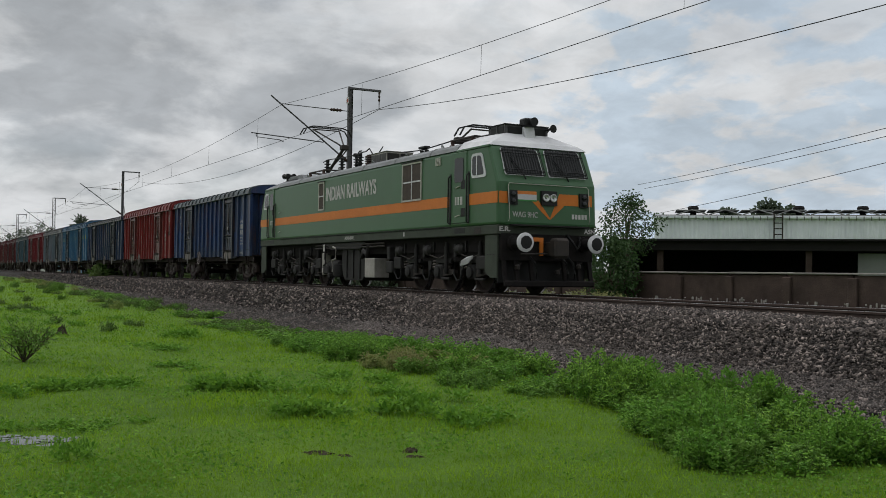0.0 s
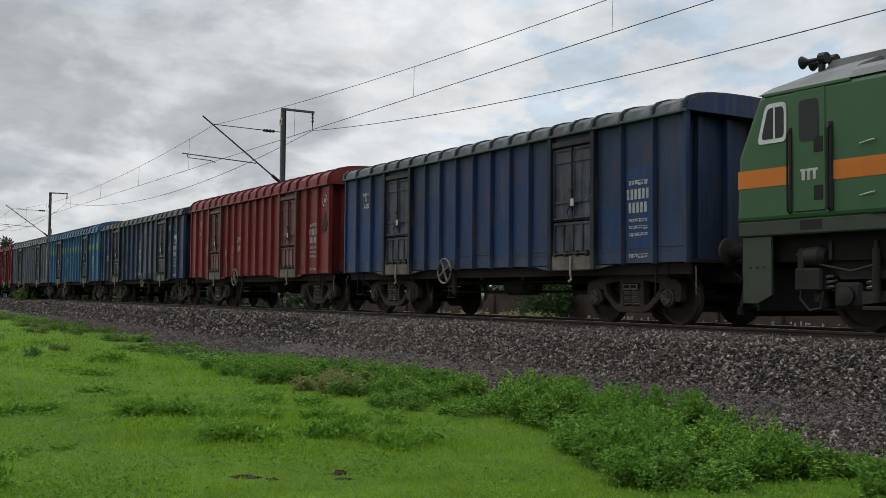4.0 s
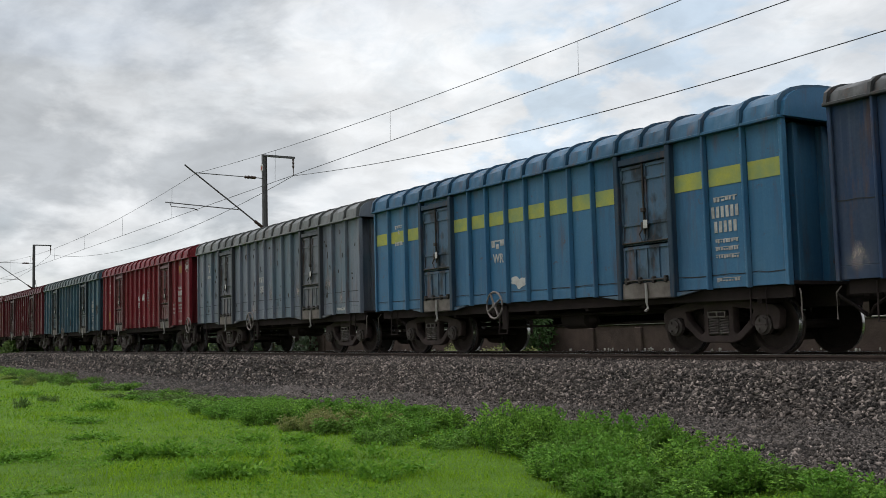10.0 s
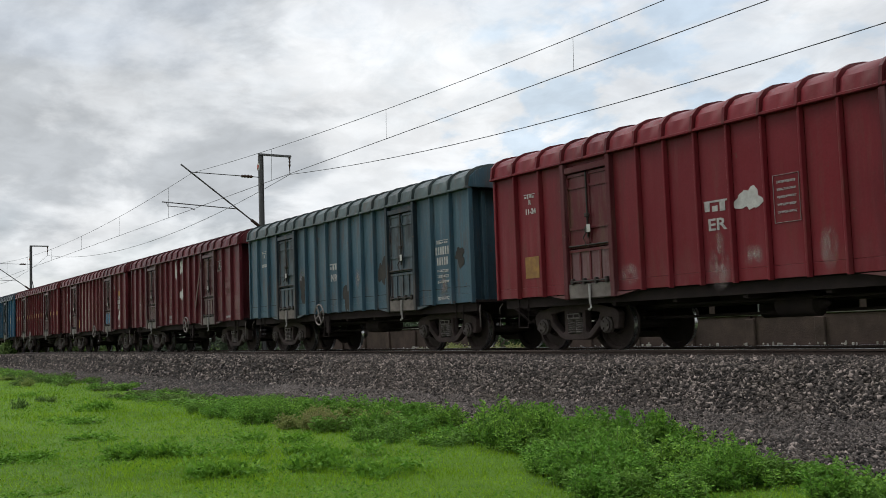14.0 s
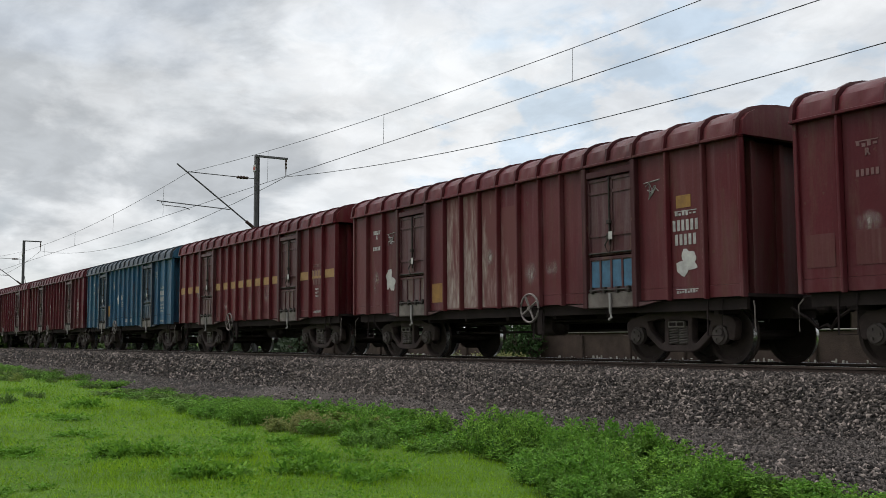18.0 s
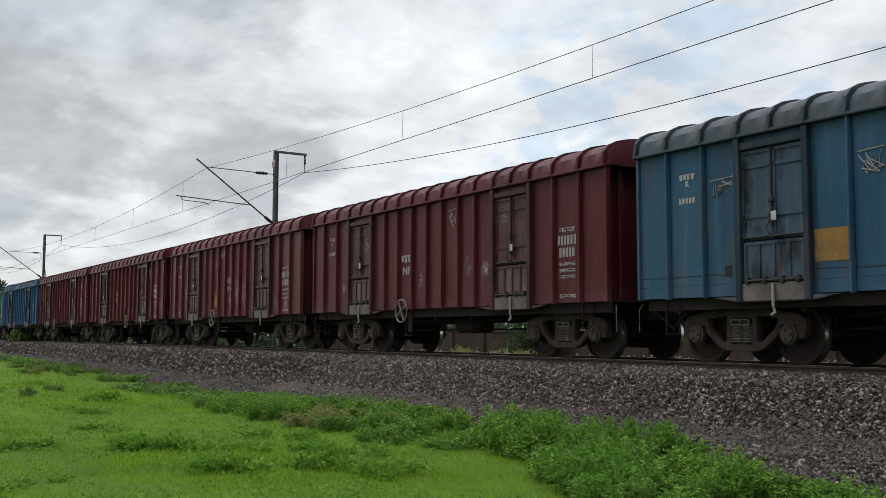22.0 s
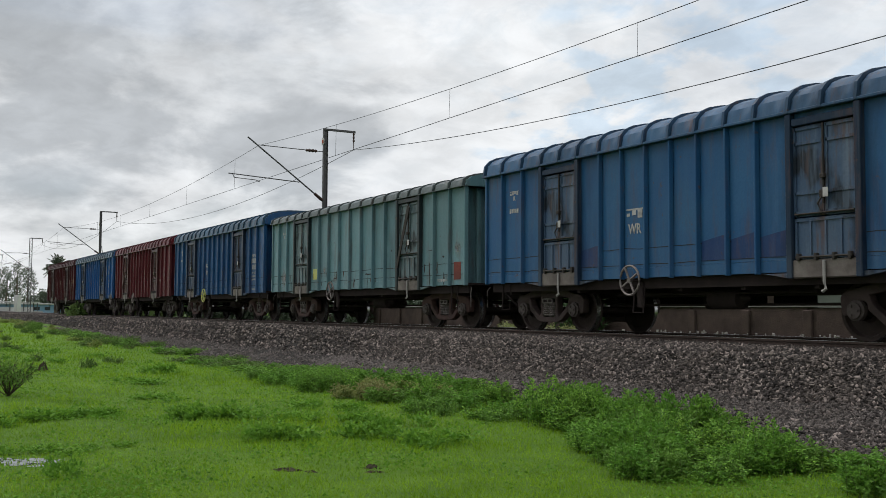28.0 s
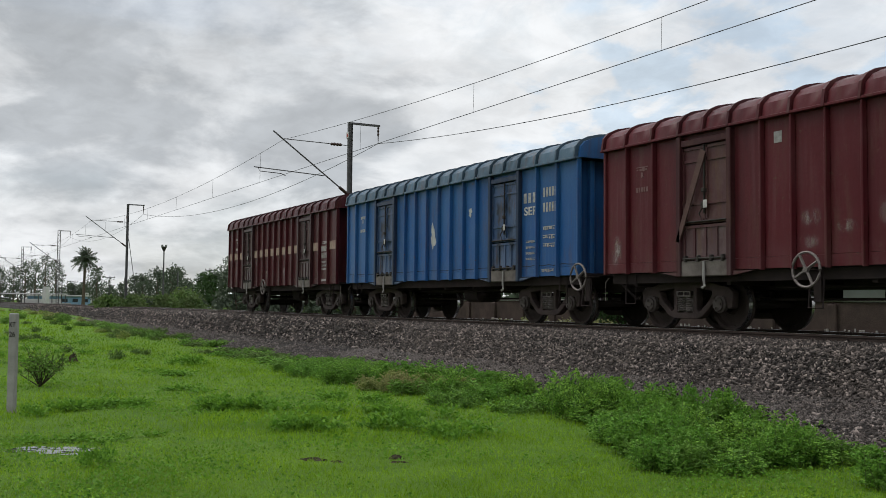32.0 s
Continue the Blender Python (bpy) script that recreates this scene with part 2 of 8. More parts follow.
    nt.links.new(ramp(nt, streak, 0.3, 0.8, 0.28, 0.5), b.inputs["Roughness"])
    b.inputs["Specular IOR Level"].default_value = 0.13
    bump(nt, b, noise_node(nt, c, 2.2, 5, 0.55, None, off), 0.4, 0.03)
    return m


M_STEEL = surface("dark_steel", (0.032, 0.03, 0.028), (0.05, 0.04, 0.034), 5, 0.7, 0.2, 0.3)
M_UNDER = surface("underframe_grime", (0.027, 0.021, 0.021), (0.04, 0.03, 0.028), 4, 0.9, 0.0, 0.4, spec=0.08)
M_BOGIE = surface("cast_bogie", (0.066, 0.047, 0.044), (0.036, 0.026, 0.025), 5, 0.75, 0.1, 0.5)
M_BOGIE_RED = surface("red_bogie", (0.075, 0.042, 0.037), (0.045, 0.028, 0.025), 5, 0.75, 0.0, 0.5)
M_SPRING = surface("spring_steel", (0.2, 0.175, 0.165), (0.11, 0.095, 0.088), 9, 0.55, 0.4, 0.3)
M_WHEEL = surface("wheel_steel", (0.032, 0.024, 0.022), (0.048, 0.036, 0.032), 6, 0.75, 0.2, 0.3, spec=0.12)
M_TREAD = surface("bright_tread", (0.55, 0.55, 0.55), (0.35, 0.34, 0.33), 9, 0.28, 0.95, 0.1)
M_RAILTOP = surface("rail_steel", (0.07, 0.05, 0.042), (0.045, 0.032, 0.027), 3, 0.7, 0.2, 0.3)
M_CONCRETE = surface("concrete", (0.32, 0.31, 0.29), (0.2, 0.19, 0.18), 3, 0.9, 0, 0.4)
M_MAST = surface("galvanised_steel", (0.10, 0.10, 0.105), (0.065, 0.06, 0.06), 2.5, 0.55, 0.5, 0.2)
M_WIRE = surface("wire", (0.075, 0.075, 0.078), None, 3, 0.5, 0.6, 0.1)
M_INSUL = surface("brown_porcelain", (0.05, 0.028, 0.022), None, 6, 0.25, 0, 0.05)
M_WHITE = surface("lettering_white", (0.5, 0.49, 0.47), (0.28, 0.27, 0.26), 5, 0.7, 0, 0.1)
M_CREAM = surface("lettering_cream", (0.31, 0.195, 0.085), (0.23, 0.135, 0.07), 4, 0.75, 0, 0.1)
M_YELLOW = surface("stripe_yellow", (0.5, 0.48, 0.13), (0.34, 0.36, 0.14), 3, 0.7, 0, 0.1)
M_DOORWEAR = surface("bare_door_steel", (0.17, 0.15, 0.135), (0.075, 0.06, 0.055), 4, 0.7, 0.1, 0.5)

# ---- mesh tools ----
class Shape:
    """Collects vertices and faces of one mesh."""

    def __init__(self):
        self.v, self.f = [], []

    def add(self, vs, fs):
        n = len(self.v)
        self.v += [tuple(p) for p in vs]
        self.f += [tuple(i + n for i in q) for q in fs]
        return self

    def box(self, x0, x1, y0, y1, z0, z1, c=0.0):
        """A box, its edges chamfered by c."""
        if c <= 0:
            vs = [(x, y, z) for x in (x0, x1) for y in (y0, y1) for z in (z0, z1)]
            return self.add(vs, [(0, 1, 3, 2), (4, 6, 7, 5), (0, 4, 5, 1), (2, 3, 7, 6), (0, 2, 6, 4), (1, 5, 7, 3)])
        lo, hi = (x0, y0, z0), (x1, y1, z1)
        vs, idx = [], {}
        for s in [(a, b, d) for a in (0, 1) for b in (0, 1) for d in (0, 1)]:
            for ax in range(3):
                p = [(hi[k] - c if s[k] else lo[k] + c) for k in range(3)]
                p[ax] = hi[ax] if s[ax] else lo[ax]
                idx[s, ax] = len(vs)
                vs.append(p)
        fs = []
        for ax in range(3):
            u, w = (ax + 1) % 3, (ax + 2) % 3
            for side in (0, 1):
                q = []
                for a, b in ((0, 0), (1, 0), (1, 1), (0, 1)):
                    s = [0, 0, 0]
                    s[ax], s[u], s[w] = side, a, b
                    q.append(idx[tuple(s), ax])
                fs.append(tuple(q if side else q[::-1]))
            for a in (0, 1):
                for b in (0, 1):
                    s0, s1 = [0, 0, 0], [0, 0, 0]
                    s0[u], s0[w], s1[u], s1[w], s0[ax], s1[ax] = a, b, a, b, 0, 1
                    q = [idx[tuple(s0), u], idx[tuple(s1), u], idx[tuple(s1), w], idx[tuple(s0), w]]
                    fs.append(tuple(q if (a == b) else q[::-1]))
        for s in [(a, b, d) for a in (0, 1) for b in (0, 1) for d in (0, 1)]:
            q = [idx[s, 0], idx[s, 1], idx[s, 2]]
            fs.append(tuple(q if sum(s) % 2 else q[::-1]))
        return self.add(vs, fs)

    def prism(self, poly, lo, hi, axis="x", c=0.0):
        """A polygon (a, b) pushed along an axis from lo to hi."""
        def at(a, b, h):
            return {"x": (h, a, b), "y": (a, h, b), "z": (a, b, h)}[axis]
        n = len(poly)
        vs = [at(a, b, lo) for a, b in poly] + [at(a, b, hi) for a, b in poly]
        fs = [tuple(range(n))[::-1], tuple(range(n, 2 * n))] + [(i, (i + 1) % n, n + (i + 1) % n, n + i) for i in range(n)]
        return self.add(vs, fs)

    def tube(self, pts, r, n=8, closed=False):
        """A round bar along points."""
        pts = [Vector(p) for p in pts]
        rings = []
        up = Vector((0, 0, 1))
        m = len(pts)
        for i, p in enumerate(pts):
            if closed:
                d = pts[(i + 1) % m] - pts[i - 1]
            else:
                d = pts[min(i + 1, m - 1)] - pts[max(i - 1, 0)]
            d.normalize()
            a = d.cross(up)
            if a.length < 0.05:
                a = d.cross(Vector((1, 0, 0)))
            a.normalize()
            b = d.cross(a)
            rr = r[i] if isinstance(r, (list, tuple)) else r
            rings.append([p + (a * math.cos(k * math.tau / n) + b * math.sin(k * math.tau / n)) * rr for k in range(n)])
        vs = [q for ring in rings for q in ring]
        fs = []
        for i in range(m if closed else m - 1):
            j = (i + 1) % m
            fs += [(i * n + k, i * n + (k + 1) % n, j * n + (k + 1) % n, j * n + k) for k in range(n)]
        if not closed:
            fs += [tuple(range(n))[::-1], tuple(range((m - 1) * n, m * n))]
        return self.add(vs, fs)

    def lathe(self, prof, origin, axis="y", n=24):
        """A profile (radius, height) turned about an axis through origin."""
        o = Vector(origin)
        vs = []
        for r, h in prof:
            for k in range(n):
                c, s = math.cos(k * math.tau / n) * r, math.sin(k * math.tau / n) * r
                vs.append(o + Vector({"x": (h, c, s), "y": (c, h, s), "z": (c, s, h)}[axis]))
        fs = []
        for i in range(len(prof) - 1):
            fs += [(i * n + k, i * n + (k + 1) % n, (i + 1) * n + (k + 1) % n, (i + 1) * n + k) for k in range(n)]
        fs += [tuple(range(n))[::-1], tuple(range((len(prof) - 1) * n, len(prof) * n))]
        return self.add(vs, fs)

    def mesh(self, name, mat=None, smooth=False):
        me = bpy.data.meshes.new(name)
        me.from_pydata(self.v, [], self.f)
        bm = bmesh.new()
        bm.from_mesh(me)
        bmesh.ops.recalc_face_normals(bm, faces=bm.faces)
        bm.to_mesh(me)
        bm.free()
        if mat:
            me.materials.append(mat)
        if smooth:
            me.polygons.foreach_set("use_smooth", [True] * len(me.polygons))
            me.set_sharp_from_angle(angle=radians(35))
        return me


def part(name, shape, material, parent, label="", smooth=False, at=None):
    me = shape.mesh(name, material, smooth) if isinstance(shape, Shape) else shape
    ob = new(name, me)
    ob.parent = parent
    if at is not None:
        ob.matrix_basis = at
    return tagged(ob, label) if label else ob


def thing(name, label, category, at=Matrix(), group="", kind=""):
    ob = new(name)
    ob.empty_display_size = 0.3
    ob.matrix_basis = at
    return tagged(ob, label, category, group, kind)


def solid(name, shape, material, label, category, group="", kind="", smooth=False, at=None):
    ob = new(name, shape.mesh(name, material, smooth) if isinstance(shape, Shape) else shape)
    if at is not None:
        ob.matrix_basis = at
    return tagged(ob, label, category, group, kind)


def letters(text, size, width=None, bold=0.0):
    """Flat lettering as a mesh in the x-z plane that faces -y, from its lower left corner."""
    cu = bpy.data.curves.new("text", "FONT")
    cu.body, cu.size, cu.extrude, cu.offset = text, size, 0.003, bold
    ob = bpy.data.objects.new("text", cu)
    me = bpy.data.meshes.new_from_object(ob)
    bpy.data.objects.remove(ob)
    me.transform(Matrix.Rotation(radians(90), 4, "X"))
    xs = [v.co.x for v in me.vertices]
    if width and xs:
        me.transform(Matrix.Diagonal((width / (max(xs) - min(xs)), 1, 1, 1)))
    me.materials.clear()
    return me


def raw_mesh(name, verts, tris, mat):
    """A mesh straight from number arrays: all triangles."""
    me = bpy.data.meshes.new(name)
    nv, nf = len(verts), len(tris)
    me.vertices.add(nv)
    me.vertices.foreach_set("co", np.asarray(verts, dtype=np.float32).ravel())
    me.loops.add(nf * 3)
    me.loops.foreach_set("vertex_index", np.asarray(tris, dtype=np.int32).ravel())
    me.polygons.add(nf)
    me.polygons.foreach_set("loop_start", np.arange(0, nf * 3, 3, dtype=np.int32))
    me.update(calc_edges=True)
    me.materials.append(mat)
    return me

# ---- ground, ballast, track ----
GROUND = -1.15
rng = np.random.default_rng(7)


def ground_material():
    m, nt, b = shader("grass_ground")
    c = coords(nt)
    big = noise_node(nt, c, 0.22, 6, 0.6)
    mid = noise_node(nt, c, 2.2, 6, 0.65)
    fine = noise_node(nt, c, 24.0, 6, 0.7)
    k = mixc(nt, ramp(nt, big, 0.35, 0.65), (0.108, 0.2, 0.018), (0.08, 0.155, 0.016))
    k = mixc(nt, ramp(nt, mid, 0.42, 0.7, 0.0, 0.7), k, (0.05, 0.115, 0.014))
    k = mixc(nt, ramp(nt, fine, 0.45, 0.75, 0.0, 0.7), k, (0.035, 0.07, 0.012))
    nt.links.new(k, b.inputs["Base Color"])
    b.inputs["Roughness"].default_value = 0.8
    b.inputs["Specular IOR Level"].default_value = 0.1
    bump(nt, b, fine, 0.9, 0.05)
    return m


def stone_material(name, base, island=True, spread=1.0):
    m, nt, b = shader(name)
    c = coords(nt)
    fine = noise_node(nt, c, 45.0, 4, 0.6)
    big = noise_node(nt, c, 0.8, 4, 0.6)
    k = mixc(nt, ramp(nt, fine, 0.3, 0.7), base, tuple(v * 0.55 for v in base))
    if island:
        r = nt.nodes.new("ShaderNodeNewGeometry").outputs["Random Per Island"]
        cr = nt.nodes.new("ShaderNodeValToRGB")
        cr.color_ramp.elements[0].color, cr.color_ramp.elements[1].color = [(v, v * 0.96, v * 0.92, 1) for v in (0.1 ** spread, 5.0 ** spread)]
        for pos, v in ((0.45, 0.6 ** spread), (0.83, 1.9 ** spread)):
            e = cr.color_ramp.elements.new(pos)
            e.color = (v, v * 0.97, v * 0.94, 1)
        nt.links.new(r, cr.inputs[0])
        k = mixc(nt, 1.0, k, cr.outputs[0], "MULTIPLY")
    k = mixc(nt, ramp(nt, big, 0.4, 0.7, 0.0, 0.35), k, tuple(v * w for v, w in zip(base, (0.75, 0.68, 0.6))))
    nt.links.new(k, b.inputs["Base Color"])
    b.inputs["Roughness"].default_value = 0.85
    b.inputs["Specular IOR Level"].default_value = 0.25
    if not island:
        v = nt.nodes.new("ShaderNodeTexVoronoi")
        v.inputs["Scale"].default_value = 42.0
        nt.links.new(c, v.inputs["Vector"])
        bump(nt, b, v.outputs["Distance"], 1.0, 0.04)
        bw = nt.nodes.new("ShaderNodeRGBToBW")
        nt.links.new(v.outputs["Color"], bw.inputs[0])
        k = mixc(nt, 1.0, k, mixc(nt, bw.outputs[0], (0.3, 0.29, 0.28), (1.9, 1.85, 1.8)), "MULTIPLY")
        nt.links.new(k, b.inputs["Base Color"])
    else:
        bump(nt, b, fine, 0.4, 0.01)
    return m


M_GROUND = ground_material()
# bed is darker than its stones: shade of the gaps is in its colour
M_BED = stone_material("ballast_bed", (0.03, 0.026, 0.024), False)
M_STONE = stone_material("ballast_stone", (0.08, 0.069, 0.064))
M_GRIT = stone_material("cess_grit", (0.14, 0.125, 0.12), spread=0.4)

PROFILE = [(-7.0, -1.5), (-5.4, -1.17), (-4.6, -1.08), (-3.7, -0.97), (-3.1, -0.82), (-2.45, -0.27), (-2.15, -0.16), (-1.4, -0.13), (0, -0.15),
           (1.4, -0.13), (2.15, -0.16), (2.6, -0.35), (3.4, -0.62), (4.6, -0.85)]


def bed_height(y):
    return np.interp(y, [p[0] for p in PROFILE], [p[1] for p in PROFILE])


def bed_relief(x, y):
    """Gentle unevenness of the bank, none under the track; the far cess lies a little higher."""
    wob = 0.05 * np.sin(x * 1.7 + y * 3) * np.sin(x * 0.63 + 1) + 0.03 * np.sin(x * 3.1) * np.cos(y * 5)
    return np.where(np.abs(y) < 2.1, 0, wob * 0.6) + np.clip((-x - 30) / 60, 0, 1) * 0.3 * np.clip((-y - 3.2) / 1.2, 0, 1)


def hump(x, y):
    return 0.035 * np.sin(x * 0.9 + 1.3 * np.sin(y * 0.7)) * np.cos(y * 0.8 + 0.4 * x) + 0.05 * np.sin(x * 0.21 + 2) * np.sin(y * 0.33)


def land(x, y):
    """The height of the land."""
    x, y = np.asarray(x, float), np.asarray(y, float)
    near = GROUND + hump(x, y) * np.clip(1 - np.hypot(x + 10, y + 9) / 60, 0.15, 1)
    near = near + np.clip((-x - 30) / 60, 0, 1) * 0.45 * np.clip((y + 16) / 8, 0, 1)
    return np.where(y > 3, -0.62, near) if y.ndim == 0 else np.where(y > 4.0, -0.62 + 0.03 * np.sin(x * 0.7) * np.cos(y), np.where(y > -4.0, np.minimum(near, bed_height(y) - 0.25), near))


def build_ground():
    xs = np.unique(np.concatenate([[-3000, -1500, -800, -400, -250, -160, -120], np.arange(-90, -40, 2.5), np.arange(-40, 4, 0.5), np.arange(4, 40, 4), [60, 120, 300, 800, 2000]]))
    ys = np.unique(np.concatenate([[-2500, -900, -300, -100, -50, -30], np.arange(-24, -3.5, 0.5), [-2, 0, 2, 4.2, 6, 8, 12, 20, 35, 60, 100, 200, 400, 900, 2500]]))
    X, Y = np.meshgrid(xs, ys, indexing="ij")
    Z = land(X, Y)
    far = np.hypot(X, Y) > 350
    Z = np.where(far, -0.8, Z)
    V = np.stack([X, Y, Z], -1).reshape(-1, 3)
    n = len(ys)
    i, j = np.meshgrid(np.arange(len(xs) - 1), np.arange(n - 1), indexing="ij")
    a = (i * n + j).ravel()
    tris = np.concatenate([np.stack([a, a + n, a + n + 1], 1), np.stack([a, a + n + 1, a + 1], 1)])
    me = raw_mesh("ground", V, tris, M_GROUND)
    me.polygons.foreach_set("use_smooth", [True] * len(me.polygons))
    solid("ground", me, None, "short wet green grass on flat wasteland beside the railway", "ground", kind="structure")


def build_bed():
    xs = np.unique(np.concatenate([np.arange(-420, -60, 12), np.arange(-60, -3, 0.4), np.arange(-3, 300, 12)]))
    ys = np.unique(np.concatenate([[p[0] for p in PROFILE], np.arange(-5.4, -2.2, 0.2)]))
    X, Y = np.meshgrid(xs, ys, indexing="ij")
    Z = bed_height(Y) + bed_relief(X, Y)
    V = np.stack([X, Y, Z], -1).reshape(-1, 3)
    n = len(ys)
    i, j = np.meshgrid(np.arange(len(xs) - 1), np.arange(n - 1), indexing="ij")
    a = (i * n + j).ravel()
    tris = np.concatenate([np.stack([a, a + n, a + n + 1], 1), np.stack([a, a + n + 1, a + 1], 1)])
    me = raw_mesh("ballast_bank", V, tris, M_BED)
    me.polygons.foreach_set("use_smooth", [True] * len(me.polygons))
    return solid("ballast_bank", me, None, "sloping bank of grey crushed stone under the track, darkened for shaded gaps", "ballast", kind="structure")


def scatter_stones(name, n, xr, yr, size, mat, label, power=1.0):
    """Loose crushed stones: squashed and turned sharp lumps with eight facets."""
    u = rng.random(n) ** power
    x = xr[1] + (xr[0] - xr[1]) * u
    y = rng.uniform(yr[0], yr[1], n)
    z = bed_height(y) + bed_relief(x, y)
    grow = 1 + np.clip((-x - 12) / 40, 0, 0.7)
    s = rng.uniform(size[0], size[1], n) * grow
    lump = np.array([(1, 0, 0), (-1, 0, 0), (0, 1, 0), (0, -1, 0), (0, 0, 1), (0, 0, -1)], float)
    V = lump[None] * rng.uniform(0.7, 1.15, (n, 6, 1)) + rng.normal(0, 0.2, (n, 6, 3))
    V = V * np.stack([rng.uniform(0.95, 1.6, n), rng.uniform(0.7, 1.15, n), rng.uniform(0.5, 0.85, n)], 1)[:, None] * s[:, None, None]
    a0 = rng.uniform(0, math.pi, n)         # most lie flat, some are tipped
    q = np.stack([np.cos(a0), rng.normal(0, 0.34, n), rng.normal(0, 0.34, n), np.sin(a0)], 1)
    q /= np.linalg.norm(q, axis=1, keepdims=True)
    w, a, b, c = q.T
    R = np.stack([1 - 2 * (b * b + c * c), 2 * (a * b - c * w), 2 * (a * c + b * w), 2 * (a * b + c * w), 1 - 2 * (a * a + c * c), 2 * (b * c - a * w),
                  2 * (a * c - b * w), 2 * (b * c + a * w), 1 - 2 * (a * a + b * b)], 1).reshape(n, 3, 3)
    V = np.einsum("nij,nkj->nki", R, V) + np.stack([x, y, z + s * 0.25], 1)[:, None]
    T = np.array([(0, 2, 4), (2, 1, 4), (1, 3, 4), (3, 0, 4), (2, 0, 5), (1, 2, 5), (3, 1, 5), (0, 3, 5)])
    tris = (T[None] + 6 * np.arange(n)[:, None, None]).reshape(-1, 3)
    solid(name, raw_mesh(name, V.reshape(-1, 3), tris, mat), None, label, "ballast", kind="stuff")


RAIL_PROFILE = [(-0.075, -0.172), (0.075, -0.172), (0.075, -0.16), (0.012, -0.135), (0.01, -0.05), (0.034, -0.038), (0.034, -0.006), (0.026, 0), (-0.026, 0),
                (-0.034, -0.006), (-0.034, -0.038), (-0.01, -0.05), (-0.012, -0.135), (-0.075, -0.16)]


def build_track():
    track = thing("railway_track", "single broad gauge track on concrete sleepers, rusty rails with bright heads", "track", kind="structure")
    for y in (-0.872, 0.872):
        part("rail", Shape().prism([(y + a, b) for a, b in RAIL_PROFILE], -420, 300, "x"), M_RAILTOP, track, "rusty brown steel rail")
        part("rail_head", Shape().box(-420, 300, y - 0.024, y + 0.024, -0.002, 0.002), M_TREAD, track, "bright worn running surface")
    sl = Shape().prism([(-0.12, -0.36), (0.12, -0.36), (0.085, -0.175), (-0.085, -0.175)], -1.37, 1.37, "y").mesh("sleeper", M_CONCRETE)
    for k in range(170):
        part("sleeper", sl, None, track, at=Matrix.Translation((18 - 0.65 * k, 0, 0)))


build_ground()
build_bed()
build_track()
BALLAST = "loose angular dark grey track ballast"
GRAVEL = "small grey gravel along the foot of the ballast"
scatter_stones("ballast_stones", 66000, (-24, -4), (-3.12, -0.95), (0.02, 0.044), M_STONE, BALLAST)
scatter_stones("ballast_stones", 15000, (-60, -24), (-3.2, -0.95), (0.026, 0.045), M_STONE, BALLAST, 1.6)
scatter_stones("ballast_stones", 7000, (-125, -60), (-3.4, -1.2), (0.026, 0.044), M_STONE, BALLAST, 1.3)
scatter_stones("cess_gravel", 4000, (-110, -55), (-5.4, -3.1), (0.02, 0.035), M_GRIT, GRAVEL, 1.3)
scatter_stones("ballast_stones", 3000, (-4, 22), (-3.2, -0.95), (0.03, 0.05), M_STONE, BALLAST)
scatter_stones("ballast_stones", 6000, (-24, 0), (-0.8, 2.9), (0.03, 0.05), M_STONE, BALLAST)
scatter_stones("cess_gravel", 26000, (-26, -4), (-4.0, -2.95), (0.011, 0.024), M_GRIT, GRAVEL, 1.15)
scatter_stones("cess_gravel", 8000, (-24, -4), (-5.3, -4.0), (0.012, 0.026), M_GRIT, GRAVEL, 1.35)
scatter_stones("ballast_stones", 1200, (-24, -4), (-4.0, -3.0), (0.02, 0.04), M_STONE, BALLAST)
scatter_stones("ballast_stones", 9000, (-20, -4), (-5.2, -4.05), (0.018, 0.042), M_STONE, BALLAST)
scatter_stones("cess_gravel", 7000, (-55, -24), (-5.2, -3.0), (0.014, 0.028), M_GRIT, GRAVEL, 1.5)

# ---- overhead line ----
MAST_UP = (0, 0, 0.6, 1.0, 1.0, 1.0, 1.0)
MAST_X = [12.5, -42.1, -95.5, -143.5, -192.0, -245.0, -300.0]


